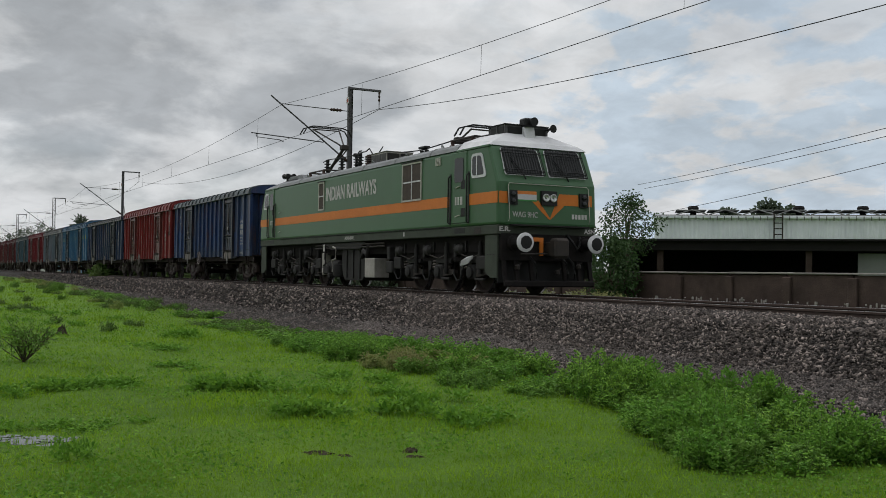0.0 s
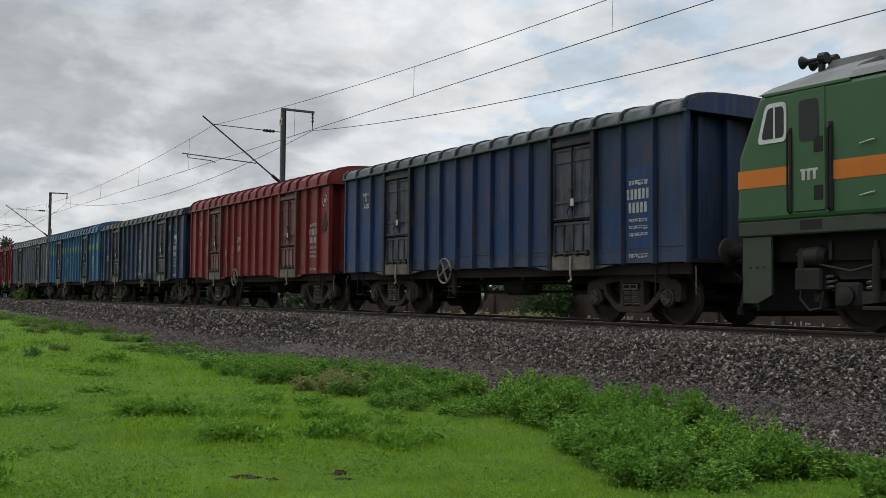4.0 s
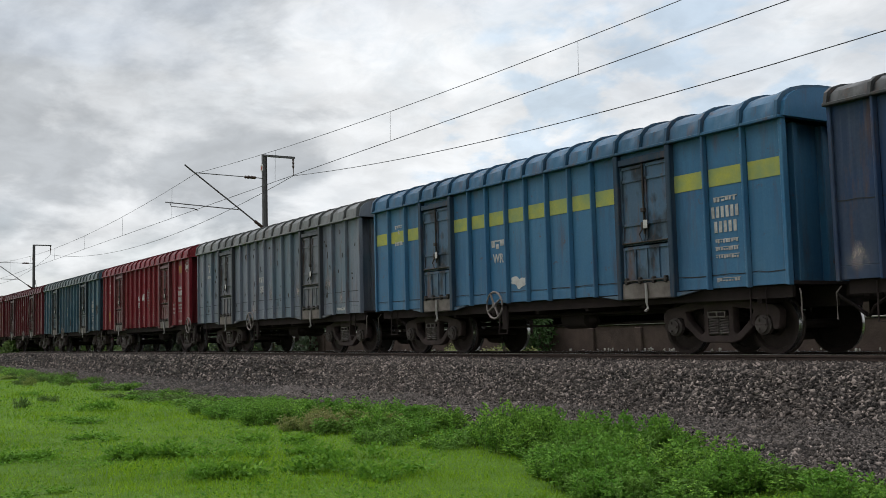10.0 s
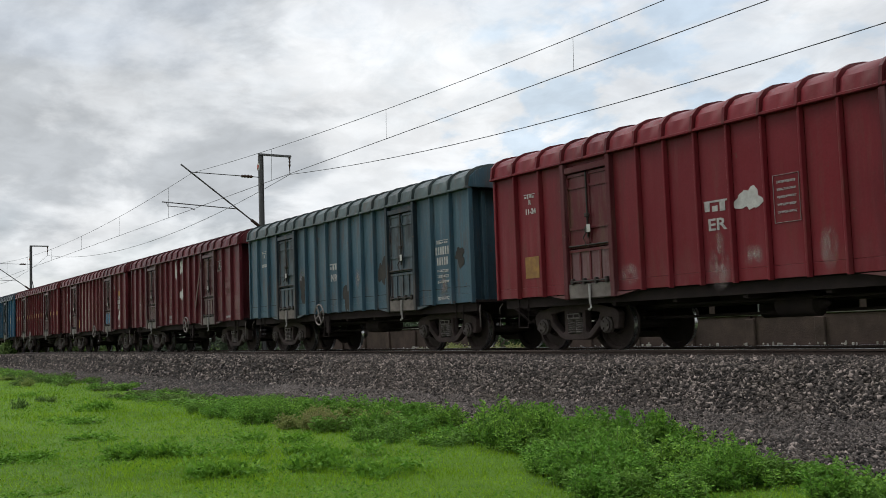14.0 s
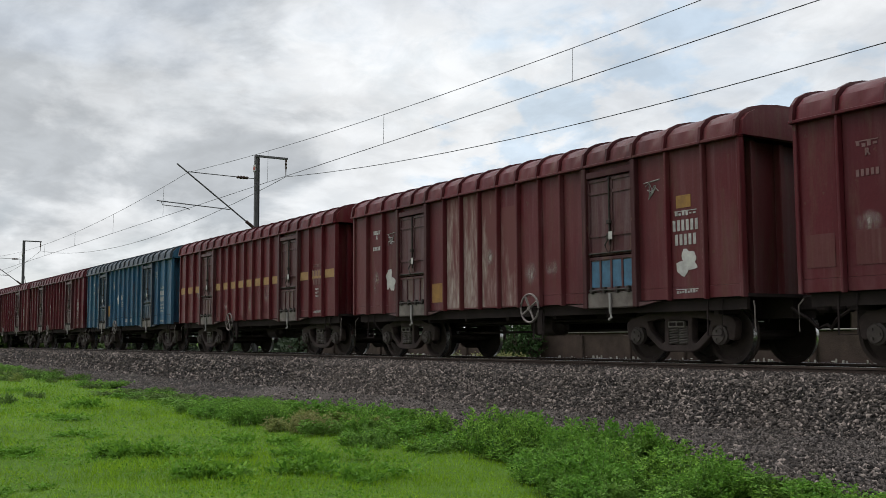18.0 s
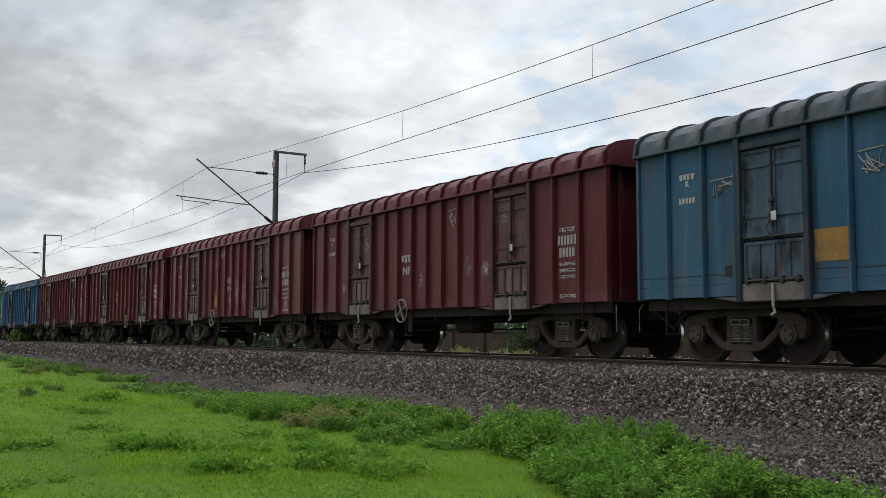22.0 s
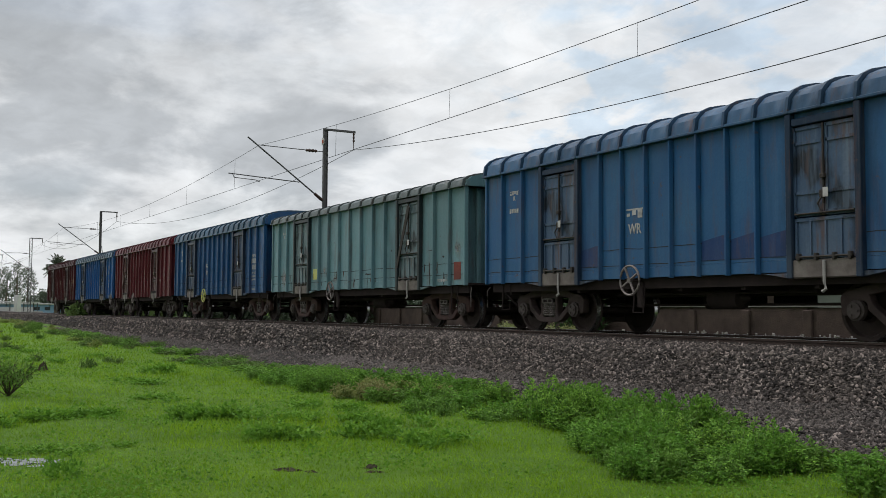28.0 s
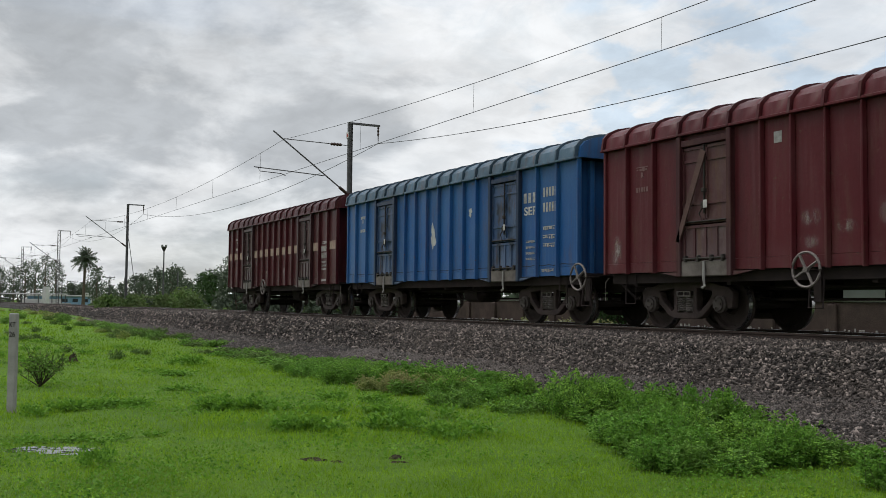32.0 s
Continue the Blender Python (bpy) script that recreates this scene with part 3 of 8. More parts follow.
def build_mast(x, lattice=False, up=0.0):
    m = thing("catenary_mast", "dark steel electrification mast with cantilever and insulators beside the track" if not lattice else
              "lattice steel electrification mast with cantilever beside the track", "mast", pose(x, 3.12, 0), "masts along the line")
    if lattice:
        s = Shape()
        for a in (-0.16, 0.16):
            s.box(-0.04, 0.04, a - 0.04, a + 0.04, -0.8, 8.8 + up)
        for k in range(18 + int(2 * up)):
            z = -0.4 + 0.5 * k
            s.tube([(0, -0.16, z), (0, 0.16, z + 0.5)], 0.022, 5)
            s.tube([(0, 0.16, z), (0, -0.16, z + 0.02)], 0.022, 5)
        part("post", s, M_MAST, m)
    else:
        s = Shape().box(-0.075, 0.075, -0.105, -0.09, -0.8, 8.8 + up).box(-0.075, 0.075, 0.09, 0.105, -0.8, 8.8 + up).box(-0.006, 0.006, -0.09, 0.09, -0.8, 8.8 + up)
        part("post", s, M_MAST, m)
    part("foundation", Shape().box(-0.35, 0.35, -0.35, 0.35, -0.9, -0.45, 0.03), M_CONCRETE, m, "grey concrete footing")
    part("top_arm", Shape().box(-0.05, 0.05, -0.1, 1.5, 8.72 + up, 8.82 + up, 0.01), M_MAST, m, "rusty channel arm")
    part("hanger_insulator", Shape().lathe([(0.025, 0), (0.06, -0.05), (0.03, -0.12), (0.06, -0.2), (0.03, -0.28), (0.06, -0.36), (0.025, -0.45), (0.015, -0.8)], (0, 1.42, 8.72 + up), "z", 8), M_INSUL, m)
    part("number_plate", Shape().box(-0.12, 0.12, -0.135, -0.11, 8.05, 8.35), M_WHITE, m, "small faded white and red plate")
    part("plate_mark", Shape().box(-0.09, 0.09, -0.142, -0.137, 8.12, 8.27), RED_MARK, m, "faded red bar")
    c = part("cantilever", Shape().tube([(0, -0.08, 5.45), (0, -3.7, 8.1)], 0.035, 8), M_MAST, m, "slanting bracket tube")
    part("stay_tube", Shape().tube([(0, -0.1, 7.72), (0, -3.2, 7.78)], 0.02, 6), M_MAST, c)
    part("stay_insulator", Shape().lathe([(0.03, -0.32), (0.075, -0.26), (0.05, -0.2), (0.085, -0.12), (0.05, -0.05), (0.085, 0.04), (0.05, 0.1), (0.075, 0.18), (0.03, 0.25)], (0, -0.65, 7.73), "y", 10), M_INSUL, c)
    part("bracket_insulator", Shape().tube([(0, -0.12, 5.48), (0, -0.5, 5.76)], 0.07, 10), M_INSUL, c)
    part("register_arm", Shape().tube([(0, -1.25, 6.24), (0, -4.55, 6.42)], 0.024, 6), M_MAST, c)
    part("steady_arm", Shape().tube([(0, -4.35, 6.40), (0, -4.3, 6.25), (0, -3.3, 6.2), (0, -3.1, 6.12)], 0.018, 6), M_MAST, c)
    return m


def sag(p, q, drop, n=14):
    p, q = Vector(p), Vector(q)
    return [p.lerp(q, k / n) - Vector((0, 0, 4 * drop * (k / n) * (1 - k / n))) for k in range(n + 1)]


RED_MARK = surface("faded_red", (0.35, 0.08, 0.06), None, 5, 0.7)
for k, x in enumerate(MAST_X):
    build_mast(x, k >= 3, MAST_UP[k])
solid("mast_guy_wire", Shape().tube([(-95.5, 3.25, 6.2), (-95.3, 4.25, -0.6)], 0.03, 5), M_WIRE, "thin steel guy rod anchoring the mast", "wire")


def build_wires():
    for k, (a, b) in enumerate(zip(MAST_X, MAST_X[1:])):
        ua, ub = MAST_UP[k], MAST_UP[k + 1]
        ca, cb = (a, -0.08, 7.75), (b, -0.08, 7.75)
        pts = sag(ca, cb, 0.84, 28)
        wire = thing("overhead_wire", "thin dark overhead contact wire hung from a catenary by droppers", "wire", group="overhead wires")
        part("catenary", Shape().tube(pts, 0.009, 5), M_WIRE, wire)
        part("contact_wire", Shape().tube([(a, -0.1, 6.15), (b, -0.1, 6.15)], 0.01, 5), M_WIRE, wire)
        for i in range(6):
            f = (3.35 + 8.5 * i) / (a - b)
            if f > 0.97:
                continue
            p = Vector((a + (b - a) * f, -0.08, 7.75 - 4 * 0.84 * f * (1 - f)))
            part("dropper", Shape().tube([p, (p.x, -0.1, 6.15)], 0.006, 4), M_WIRE, wire)
        solid("return_conductor", Shape().tube(sag((a, 4.54, 7.93 + ua), (b, 4.54, 7.93 + ub), 1.35, 28), 0.013, 5), M_WIRE, "dark stranded return wire hung along the masts", "wire", "overhead wires")
    # power lines of the works behind the wall
    for y, z0, z1 in ((24.0, 9.02, 10.0), (24.8, 8.71, 9.8), (24.4, 6.06, 9.66)):
        solid("power_line", Shape().tube(sag((-75, y + 22, z0), (10, y - 8, z1), 0.7, 24), 0.02, 5), M_WIRE, "sagging black power cable behind the works wall", "wire", "power lines")


build_wires()
works_pole = thing("power_pole", "plain concrete pole carrying the works power cables", "pole", pose(10, 16.4, -0.62))
part("shaft", Shape().tube([(0, 0, -0.4), (0, 0, 10.9)], [0.17, 0.11], 10), M_CONCRETE, works_pole)
part("cross_arm", Shape().box(-0.05, 0.05, -0.62, 0.62, 10.2, 10.42, 0.01), M_MAST, works_pole)

# ---- goods wagons ----
RIBS = [-6.7, -5.9, -5.05, -4.25, -2.9, -2.15, -1.45, -0.72, 0, 0.72, 1.45, 2.15, 2.9, 4.25, 5.05, 5.9, 6.7]
HOOPS = [-6.66, -5.9, -5.05, -4.25, -3.57, -2.9, -2.15, -1.45, -0.72, 0, 0.72, 1.45, 2.15, 2.9, 3.57, 4.25, 5.05, 5.9, 6.66]
SILL, EAVE, CROWN, HALF = 1.13, 3.77, 4.33, 6.7
M_BASEPAINT = surface("plain_paint", (0.2, 0.05, 0.05))


def arch(half, z0, z1, n=12):
    """The roof's outline from one eave to the other: steep shoulders, flat crown."""
    out = []
    for k in range(n + 1):
        a = math.pi * k / n
        c, s = math.cos(a), math.sin(a)
        out.append((-half * math.copysign(abs(c) ** 0.75, c), z0 + (z1 - z0) * s ** 0.62))
    return out


def wheelset_shape():
    s = Shape()
    s.tube([(0, -0.95, 0), (0, 0.95, 0)], 0.08, 10)
    for y, d in ((-0.80, -1), (0.80, 1)):
        prof = [(0.10, -0.02 * d), (0.16, 0.10 * d), (0.2, 0.03 * d), (0.40, 0.0), (0.43, 0.07 * d), (0.495, 0.065 * d), (0.5, -0.03 * d), (0.53, -0.05 * d), (0.53, -0.075 * d), (0.42, -0.075 * d), (0.4, -0.03 * d), (0.12, -0.03 * d)]
        s.lathe(prof, (0, y, 0), "y", 28)
    return s


WHEELSET = wheelset_shape().mesh("wheelset", M_WHEEL, True)
# the rim that the rail polishes
WHEELSET.materials.append(M_TREAD)
for poly in WHEELSET.polygons:
    if 0.485 < math.hypot(poly.center.x, poly.center.z) < 0.515 and abs(poly.normal.y) < 0.8:
        poly.material_index = 1
wheelsets = []


def add_wheelset(bogie, x, r=0.5):
    """Wheels turn about their own place: the place sits in the parent inverse."""
    w = part("wheelset", WHEELSET, None, bogie, "dark steel wheels on an axle")
    w.matrix_parent_inverse = Matrix.Translation((x, 0, 0.5))
    wheelsets.append(w)
    return w


def fillet(pts, r, n=4):
    """A polygon with its corners rounded."""
    out = []
    m = len(pts)
    for i in range(m):
        p, a, b = Vector(pts[i]), Vector(pts[i - 1]), Vector(pts[(i + 1) % m])
        ra = min(r, (a - p).length * 0.45, (b - p).length * 0.45)
        u, v = p + (a - p).normalized() * ra, p + (b - p).normalized() * ra
        for k in range(n + 1):
            f = k / n
            q = u * (1 - f) ** 2 + p * 2 * f * (1 - f) + v * f * f
            out.append((q.x, q.y))
    return out


def cut_plate(name, loops, half, edge, mat):
    """A thick plate in the x-z plane from an outline and its holes, with rounded edges."""
    cu = bpy.data.curves.new(name, "CURVE")
    cu.dimensions, cu.fill_mode, cu.extrude, cu.bevel_depth, cu.bevel_resolution = "2D", "BOTH", half - edge, edge, 1
    for pts in loops:
        sp = cu.splines.new("POLY")
        sp.points.add(len(pts) - 1)
        for q, (u, v) in zip(sp.points, pts):
            q.co = (u, v, 0, 1)
        sp.use_cyclic_u = True
    ob = bpy.data.objects.new(name, cu)
    me = bpy.data.meshes.new_from_object(ob)
    bpy.data.objects.remove(ob)
    me.transform(Matrix.Rotation(radians(90), 4, "X"))
    me.materials.clear()
    me.materials.append(mat)
    me.polygons.foreach_set("use_smooth", [True] * len(me.polygons))
    me.set_sharp_from_angle(angle=radians(40))
    return me


def side_frame(y, d):
    """Cast bogie side frame: a bellied beam with two heart shaped windows, a spring opening and jaws over the axles."""
    half = [(0.32, 0.23), (0.47, 0.275), (0.79, 0.53), (0.79, 0.62), (0.84, 0.67), (1.14, 0.67), (1.17, 0.44), (1.27, 0.44), (1.31, 0.72), (1.2, 0.81), (0.95, 0.85), (0.55, 0.95)]
    outline = half + [(-u, v) for u, v in half[::-1]]
    loops = [fillet(outline, 0.05), fillet([(-0.25, 0.315), (0.25, 0.315), (0.25, 0.785), (-0.25, 0.785)], 0.04)]
    for k in (-1, 1):
        loops.append(fillet([(k * 0.31, 0.84), (k * 0.8, 0.775), (k * 0.72, 0.59), (k * 0.41, 0.33), (k * 0.315, 0.38)], 0.05))
    me = cut_plate("side_frame", loops, 0.085, 0.02, M_BOGIE)
    me.transform(Matrix.Translation((0, y, 0)))
    return me


FRAME_M = {d: side_frame(1.02 * d, d) for d in (-1, 1)}
POCKET = Shape().box(-0.2, 0.2, -1.15, -1.12, 0.735, 0.755).box(-0.2, 0.2, -1.15, -1.12, 0.65, 0.672)
for kk in (-0.2, -0.012, 0.178):
    POCKET.box(kk, kk + 0.022, -1.15, -1.12, 0.672, 0.735)
POCKET = POCKET.mesh("bolster_end", M_SPRING)
AXLEBOX = Shape().lathe([(0.17, 0), (0.17, -0.08), (0.13, -0.1), (0.13, -0.13), (0.05, -0.135)], (0, 0, 0), "y", 14)
for kk in range(3):
    AXLEBOX.box(-0.02 + 0.08 * math.cos(kk * 2.09), 0.02 + 0.08 * math.cos(kk * 2.09), -0.16, -0.12, 0.08 * math.sin(kk * 2.09) - 0.02, 0.08 * math.sin(kk * 2.09) + 0.02)
AXLEBOX = AXLEBOX.mesh("axle_box", surface("axle_box_end", (0.085, 0.07, 0.065), (0.05, 0.04, 0.036), 9, 0.6, 0.2, 0.3))


def spring_shape(x, y, z0, z1, r, turns=5, w=0.024):
    n = turns * 10
    return Shape().tube([(x + r * math.cos(k * math.tau / 10), y + r * math.sin(k * math.tau / 10), z0 + (z1 - z0) * k / n) for k in range(n + 1)], w, 5)


SPRINGS = {}
for dd in (-1, 1):
    SPRINGS[dd] = [spring_shape(xx, 1.04 * dd, 0.34, 0.66, 0.105, 7, 0.017).mesh("coil_spring", M_SPRING, True) for xx in (-0.12, 0.12)]
BOLSTER = Shape().box(-0.2, 0.2, -1.13, 1.13, 0.655, 0.745, 0.02).box(-0.3, 0.3, -0.4, 0.4, 0.78, 0.98, 0.02).mesh("bolster", M_UNDER)
BRAKE_BEAM = Shape().box(-0.06, 0.06, -0.7, 0.7, 0.34, 0.44).mesh("brake_beam", M_UNDER)


def add_bogie(wagon, x):
    bg = part("bogie", BOLSTER, None, wagon, "grimy cast steel bogie with coil springs", at=Matrix.Translation((x, 0, 0)))
    for d in (-1, 1):
        part("side_frame", FRAME_M[d], None, bg)
        for me in SPRINGS[d]:
            part("coil_spring", me, None, bg)
        for sx in (-1, 1):
            part("axle_box", AXLEBOX, None, bg, at=pose(sx * 1.0, 1.06 * d, 0.5, 0, 0, 0 if d < 0 else 180))
    part("bolster_end", POCKET, None, bg, "pale rimmed end of the bolster")
    for sx in (-0.45, 0.45):
        part("brake_beam", BRAKE_BEAM, None, bg, at=Matrix.Translation((sx, 0, 0)))
    for sx in (-1.0, 1.0):
        add_wheelset(bg, sx)
    return bg


def door_shapes():
    """Hinged double leaf door above a drop flap; local x from the door's middle, z from the sill."""
    d = {}
    d["door_frame"] = (Shape().box(-0.735, -0.62, -1.70, -1.55, 1.02, 3.73, 0.012).box(0.62, 0.735, -1.70, -1.55, 1.02, 3.73, 0.012).box(-0.62, 0.62, -1.675, -1.55, 3.515, 3.64, 0.012))
    d["sill_plate"] = Shape().box(-0.66, 0.66, -1.66, -1.55, 1.02, 1.32, 0.02)
    d["seal_tag"] = Shape().box(0.03, 0.13, -1.705, -1.7, 2.3, 2.45)
    for k, (a, b) in enumerate(((-0.62, -0.01), (0.01, 0.62))):
        s = Shape().box(a, b, -1.60, -1.565, 2.02, 3.51, 0.008)
        for z in (2.06, 2.38, 3.2, 3.44):
            s.box(a + 0.02, b - 0.02, -1.625, -1.60, z, z + 0.05)
        s.box(a, a + 0.05, -1.625, -1.60, 2.04, 3.5).box(b - 0.05, b, -1.625, -1.60, 2.04, 3.5)
        d["door_leaf", k] = s
    s = Shape().box(-0.61, 0.61, -1.605, -1.565, 1.33, 2.0, 0.008)
    d["drop_flap"] = s
    for k, x in enumerate((-0.6, -0.32, -0.02, 0.28, 0.555)):
        d["flap_bar", k] = Shape().box(x, x + 0.045, -1.63, -1.603, 1.395, 1.935)
    for k, z in enumerate((1.34, 1.94)):
        d["flap_bar", 5 + k] = Shape().box(-0.6, 0.6, -1.63, -1.603, z, z + 0.05)
    d["lock_bar"] = Shape().tube([(0.0, -1.65, 2.2), (0.0, -1.65, 3.5)], 0.018, 6).tube([(-0.58, -1.655, 2.06), (0.58, -1.655, 2.06)], 0.016, 6)
    d["latch"] = Shape().box(-0.05, 0.05, -1.70, -1.63, 2.3, 2.42, 0.01).tube([(0.02, -1.68, 2.35), (-0.06, -1.72, 2.2), (0.0, -1.70, 2.05)], 0.016, 5)
    d["keeper"] = Shape().box(-0.04, 0.05, -1.70, -1.63, 2.6, 2.68, 0.01)
    d["hinge_rod"] = Shape().tube([(-0.55, -1.68, 1.36), (0.55, -1.68, 1.36)], 0.02, 6)
    for x in (-0.5, -0.15, 0.2, 0.5):
        d["hinge_rod"].box(x - 0.03, x + 0.03, -1.70, -1.62, 1.3, 1.42, 0.01)
    d["hanging_hook"] = Shape().tube([(0.02, -1.69, 1.3), (0.03, -1.7, 0.95), (0.06, -1.70, 0.84), (0.0, -1.71, 0.8)], 0.026, 6)
    d["sill_lip"] = Shape().prism([(-1.25, SILL - 0.02), (1.25, SILL - 0.02), (0.75, 1.03), (-0.75, 1.03)], -1.65, -1.57, "y")
    return d


def panel_shape(a, b):
    """One pressed side plate, seams across it, slightly dished."""
    s = Shape()
    w = 0.04
    for z0, z1, y in ((SILL, SILL + 0.20, -1.5855), (SILL + 0.203, EAVE - 0.02, -1.584)):
        s.box(a + w, b - w, y, -1.55, z0, z1, 0.003)
    return s


def rib_shape(x):
    return Shape().prism([(x - 0.04, -1.58), (x - 0.022, -1.67), (x - 0.012, -1.68), (x + 0.012, -1.68), (x + 0.022, -1.67), (x + 0.03, -1.58)], SILL - 0.02, EAVE - 0.01, "z")


def build_wagon():
    w = thing("goods_wagon", "covered bogie goods wagon", "goods wagon", Matrix(), "wagons of the train")
    painted = []

    def paint(name, shape, label="", smooth=False, parent=None):
        ob = part(name, shape, M_BASEPAINT, parent or w, label, smooth)
        ob.material_slots[0].link = "OBJECT"
        painted.append(ob)
        return ob

    for a, b in zip(RIBS, RIBS[1:]):
        if abs(abs(a + b) / 2 - 3.575) < 0.1:
            paint("plate_above_door", Shape().box(a + 0.03, b - 0.03, -1.585, -1.55, 3.6, EAVE - 0.01, 0.004))
            continue
        paint("side_plate", panel_shape(a, b))
    for x in RIBS[1:-1]:
        paint("rib", rib_shape(x))
    for x in (-HALF + 0.035, HALF - 0.035):
        paint("corner_post", Shape().box(x - 0.035, x + 0.035, -1.64, -1.52, SILL - 0.02, EAVE, 0.01))
    paint("far_side", Shape().box(-HALF, HALF, 1.55, 1.6, SILL, EAVE))
    for x, d in ((-HALF, -1), (HALF, 1)):
        e = paint("end_wall", Shape().box(min(x - d * 0.3, x - d * 0.35), max(x - d * 0.3, x - d * 0.35), -1.55, 1.55, SILL, EAVE - 0.01))
        for y in (-1.1, -0.37, 0.37, 1.1):
            paint("end_rib", Shape().box(min(x - d * 0.3, x - d * 0.16), max(x - d * 0.3, x - d * 0.16), y - 0.06, y + 0.06, SILL, EAVE - 0.02, 0.015), parent=e)
        paint("end_gable", Shape().prism(arch(1.63, EAVE, CROWN), min(x - d * 0.06, x + d * 0.06), max(x - d * 0.06, x + d * 0.06), "x"))
    for a, b in zip(HOOPS, HOOPS[1:]):
        m = (a + b) / 2
        s = Shape()
        p0, p1 = arch(1.63, EAVE, CROWN - 0.06), arch(1.685, EAVE, CROWN + 0.01)
        n = len(p0)
        xs = (a, a + 0.1, m, b - 0.1, b)
        vs = [(x, *q) for x, pr in zip(xs, (p0, p1, p1, p1, p0)) for q in pr]
        fs = [(k * n + i, k * n + i + 1, (k + 1) * n + i + 1, (k + 1) * n + i) for k in range(4) for i in range(n - 1)]
        paint("roof_plate", s.add(vs, fs), smooth=True)
    for x in HOOPS:
        o, i = arch(1.725, EAVE - 0.02, CROWN + 0.06), arch(1.61, EAVE - 0.02, CROWN - 0.08)
        n = len(o)
        s = Shape()
        vs = [(x - 0.028, *q) for q in o] + [(x + 0.028, *q) for q in o] + [(x - 0.028, *q) for q in i] + [(x + 0.028, *q) for q in i]
        fs = []
        for k in range(n - 1):
            fs += [(k, k + 1, n + k + 1, n + k), (k, 2 * n + k, 2 * n + k + 1, k + 1), (n + k, n + k + 1, 3 * n + k + 1, 3 * n + k)]
        paint("roof_hoop", s.add(vs, fs))
    paint("eave_angle", Shape().box(-HALF - 0.02, HALF + 0.02, -1.715, -1.56, EAVE - 0.035, EAVE + 0.015, 0.008))
    for x in (-3.575, 3.575):
        dd = door_shapes()
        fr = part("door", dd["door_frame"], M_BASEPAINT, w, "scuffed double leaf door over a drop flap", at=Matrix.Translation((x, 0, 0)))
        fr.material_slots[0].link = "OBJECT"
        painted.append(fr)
        for key, nm in ((("door_leaf", 0), "door_leaf"), (("door_leaf", 1), "door_leaf"), ("drop_flap", "drop_flap"), ("sill_lip", "sill_lip"), *((q, "flap_bar") for q in dd if q[0] == "flap_bar")):
            ob = part(nm, dd[key], M_BASEPAINT, fr)
            ob.material_slots[0].link = "OBJECT"
            painted.append(ob)
        for nm in ("lock_bar", "latch", "keeper", "hinge_rod"):
            part(nm, dd[nm], M_STEEL, fr)
        part("sill_plate", dd["sill_plate"], M_DOORWEAR, fr, "pale worn steel sill below the door")
        part("seal_tag", dd["seal_tag"], M_WHITE, fr, "small white paper tag")
        part("hanging_hook", dd["hanging_hook"], M_CONCRETE, fr, "pale worn steel hook")
    # underframe
    for y0, y1, z0 in ((-1.45, -1.38, 0.92), (1.38, 1.45, 0.92)):
        part("sole_bar", Shape().box(-6.6, 6.6, y0, y1, z0, SILL - 0.01), M_UNDER, w)
    part("centre_sill", Shape().box(-6.6, 6.6, -0.3, 0.3, 0.78, SILL - 0.01), M_UNDER, w)
    part("floor", Shape().box(-6.65, 6.65, -1.54, 1.54, SILL - 0.005, SILL + 0.05), M_UNDER, w)
    bar = Shape().box(-0.05, 0.05, -1.4, 1.4, 0.86, SILL - 0.01).mesh("cross_bar", M_UNDER)
    for x in (-5.9, -3.2, -1.6, 0.0, 1.6, 3.2, 5.9):
        part("cross_bar", bar, None, w, at=Matrix.Translation((x, 0, 0)))
    part("brake_cylinder", Shape().lathe([(0.03, -0.5), (0.16, -0.48), (0.2, -0.4), (0.2, 0.3), (0.1, 0.34), (0.03, 0.5)], (0.6, -0.7, 0.72), "x", 14), M_UNDER, w, smooth=True)
    part("air_reservoir", Shape().lathe([(0.05, -0.45), (0.18, -0.4), (0.18, 0.4), (0.05, 0.45)], (-0.8, 0.5, 0.7), "x", 14), M_UNDER, w, smooth=True)
    part("brake_rod", Shape().tube([(-3.6, -0.2, 0.6), (3.6, -0.2, 0.62)], 0.03, 6).tube([(-2.5, -0.9, 0.82), (2.8, -0.9, 0.82)], 0.022, 6), M_UNDER, w)
    hw = part("hand_wheel", Shape().tube([(0.29 * math.cos(k * math.tau / 20), 0, 0.29 * math.sin(k * math.tau / 20)) for k in range(20)], 0.024, 6, True), M_SPRING, w, "round hand brake wheel", at=Matrix.Translation((-1.05, -1.76, 1.08)))
    sp = Shape()
    for k in range(4):
        a = k * math.tau / 4 + 0.5
        sp.tube([(0.0, 0, 0), (0.28 * math.cos(a), 0, 0.28 * math.sin(a))], 0.026, 5)
    part("spokes", sp.lathe([(0.05, -0.03), (0.05, 0.03)], (0, 0, 0), "y", 10), M_SPRING, hw)
    part("brake_shaft", Shape().tube([(-1.05, -1.74, 1.08), (-1.05, -1.2, 1.08)], 0.022, 6).box(-1.13, -0.97, -1.5, -1.44, 0.55, 1.05).tube([(-1.2, -1.5, 0.95), (-1.2, -1.55, 0.45), (-0.9, -1.55, 0.45), (-0.9, -1.5, 0.95)], 0.018, 5), M_UNDER, w)
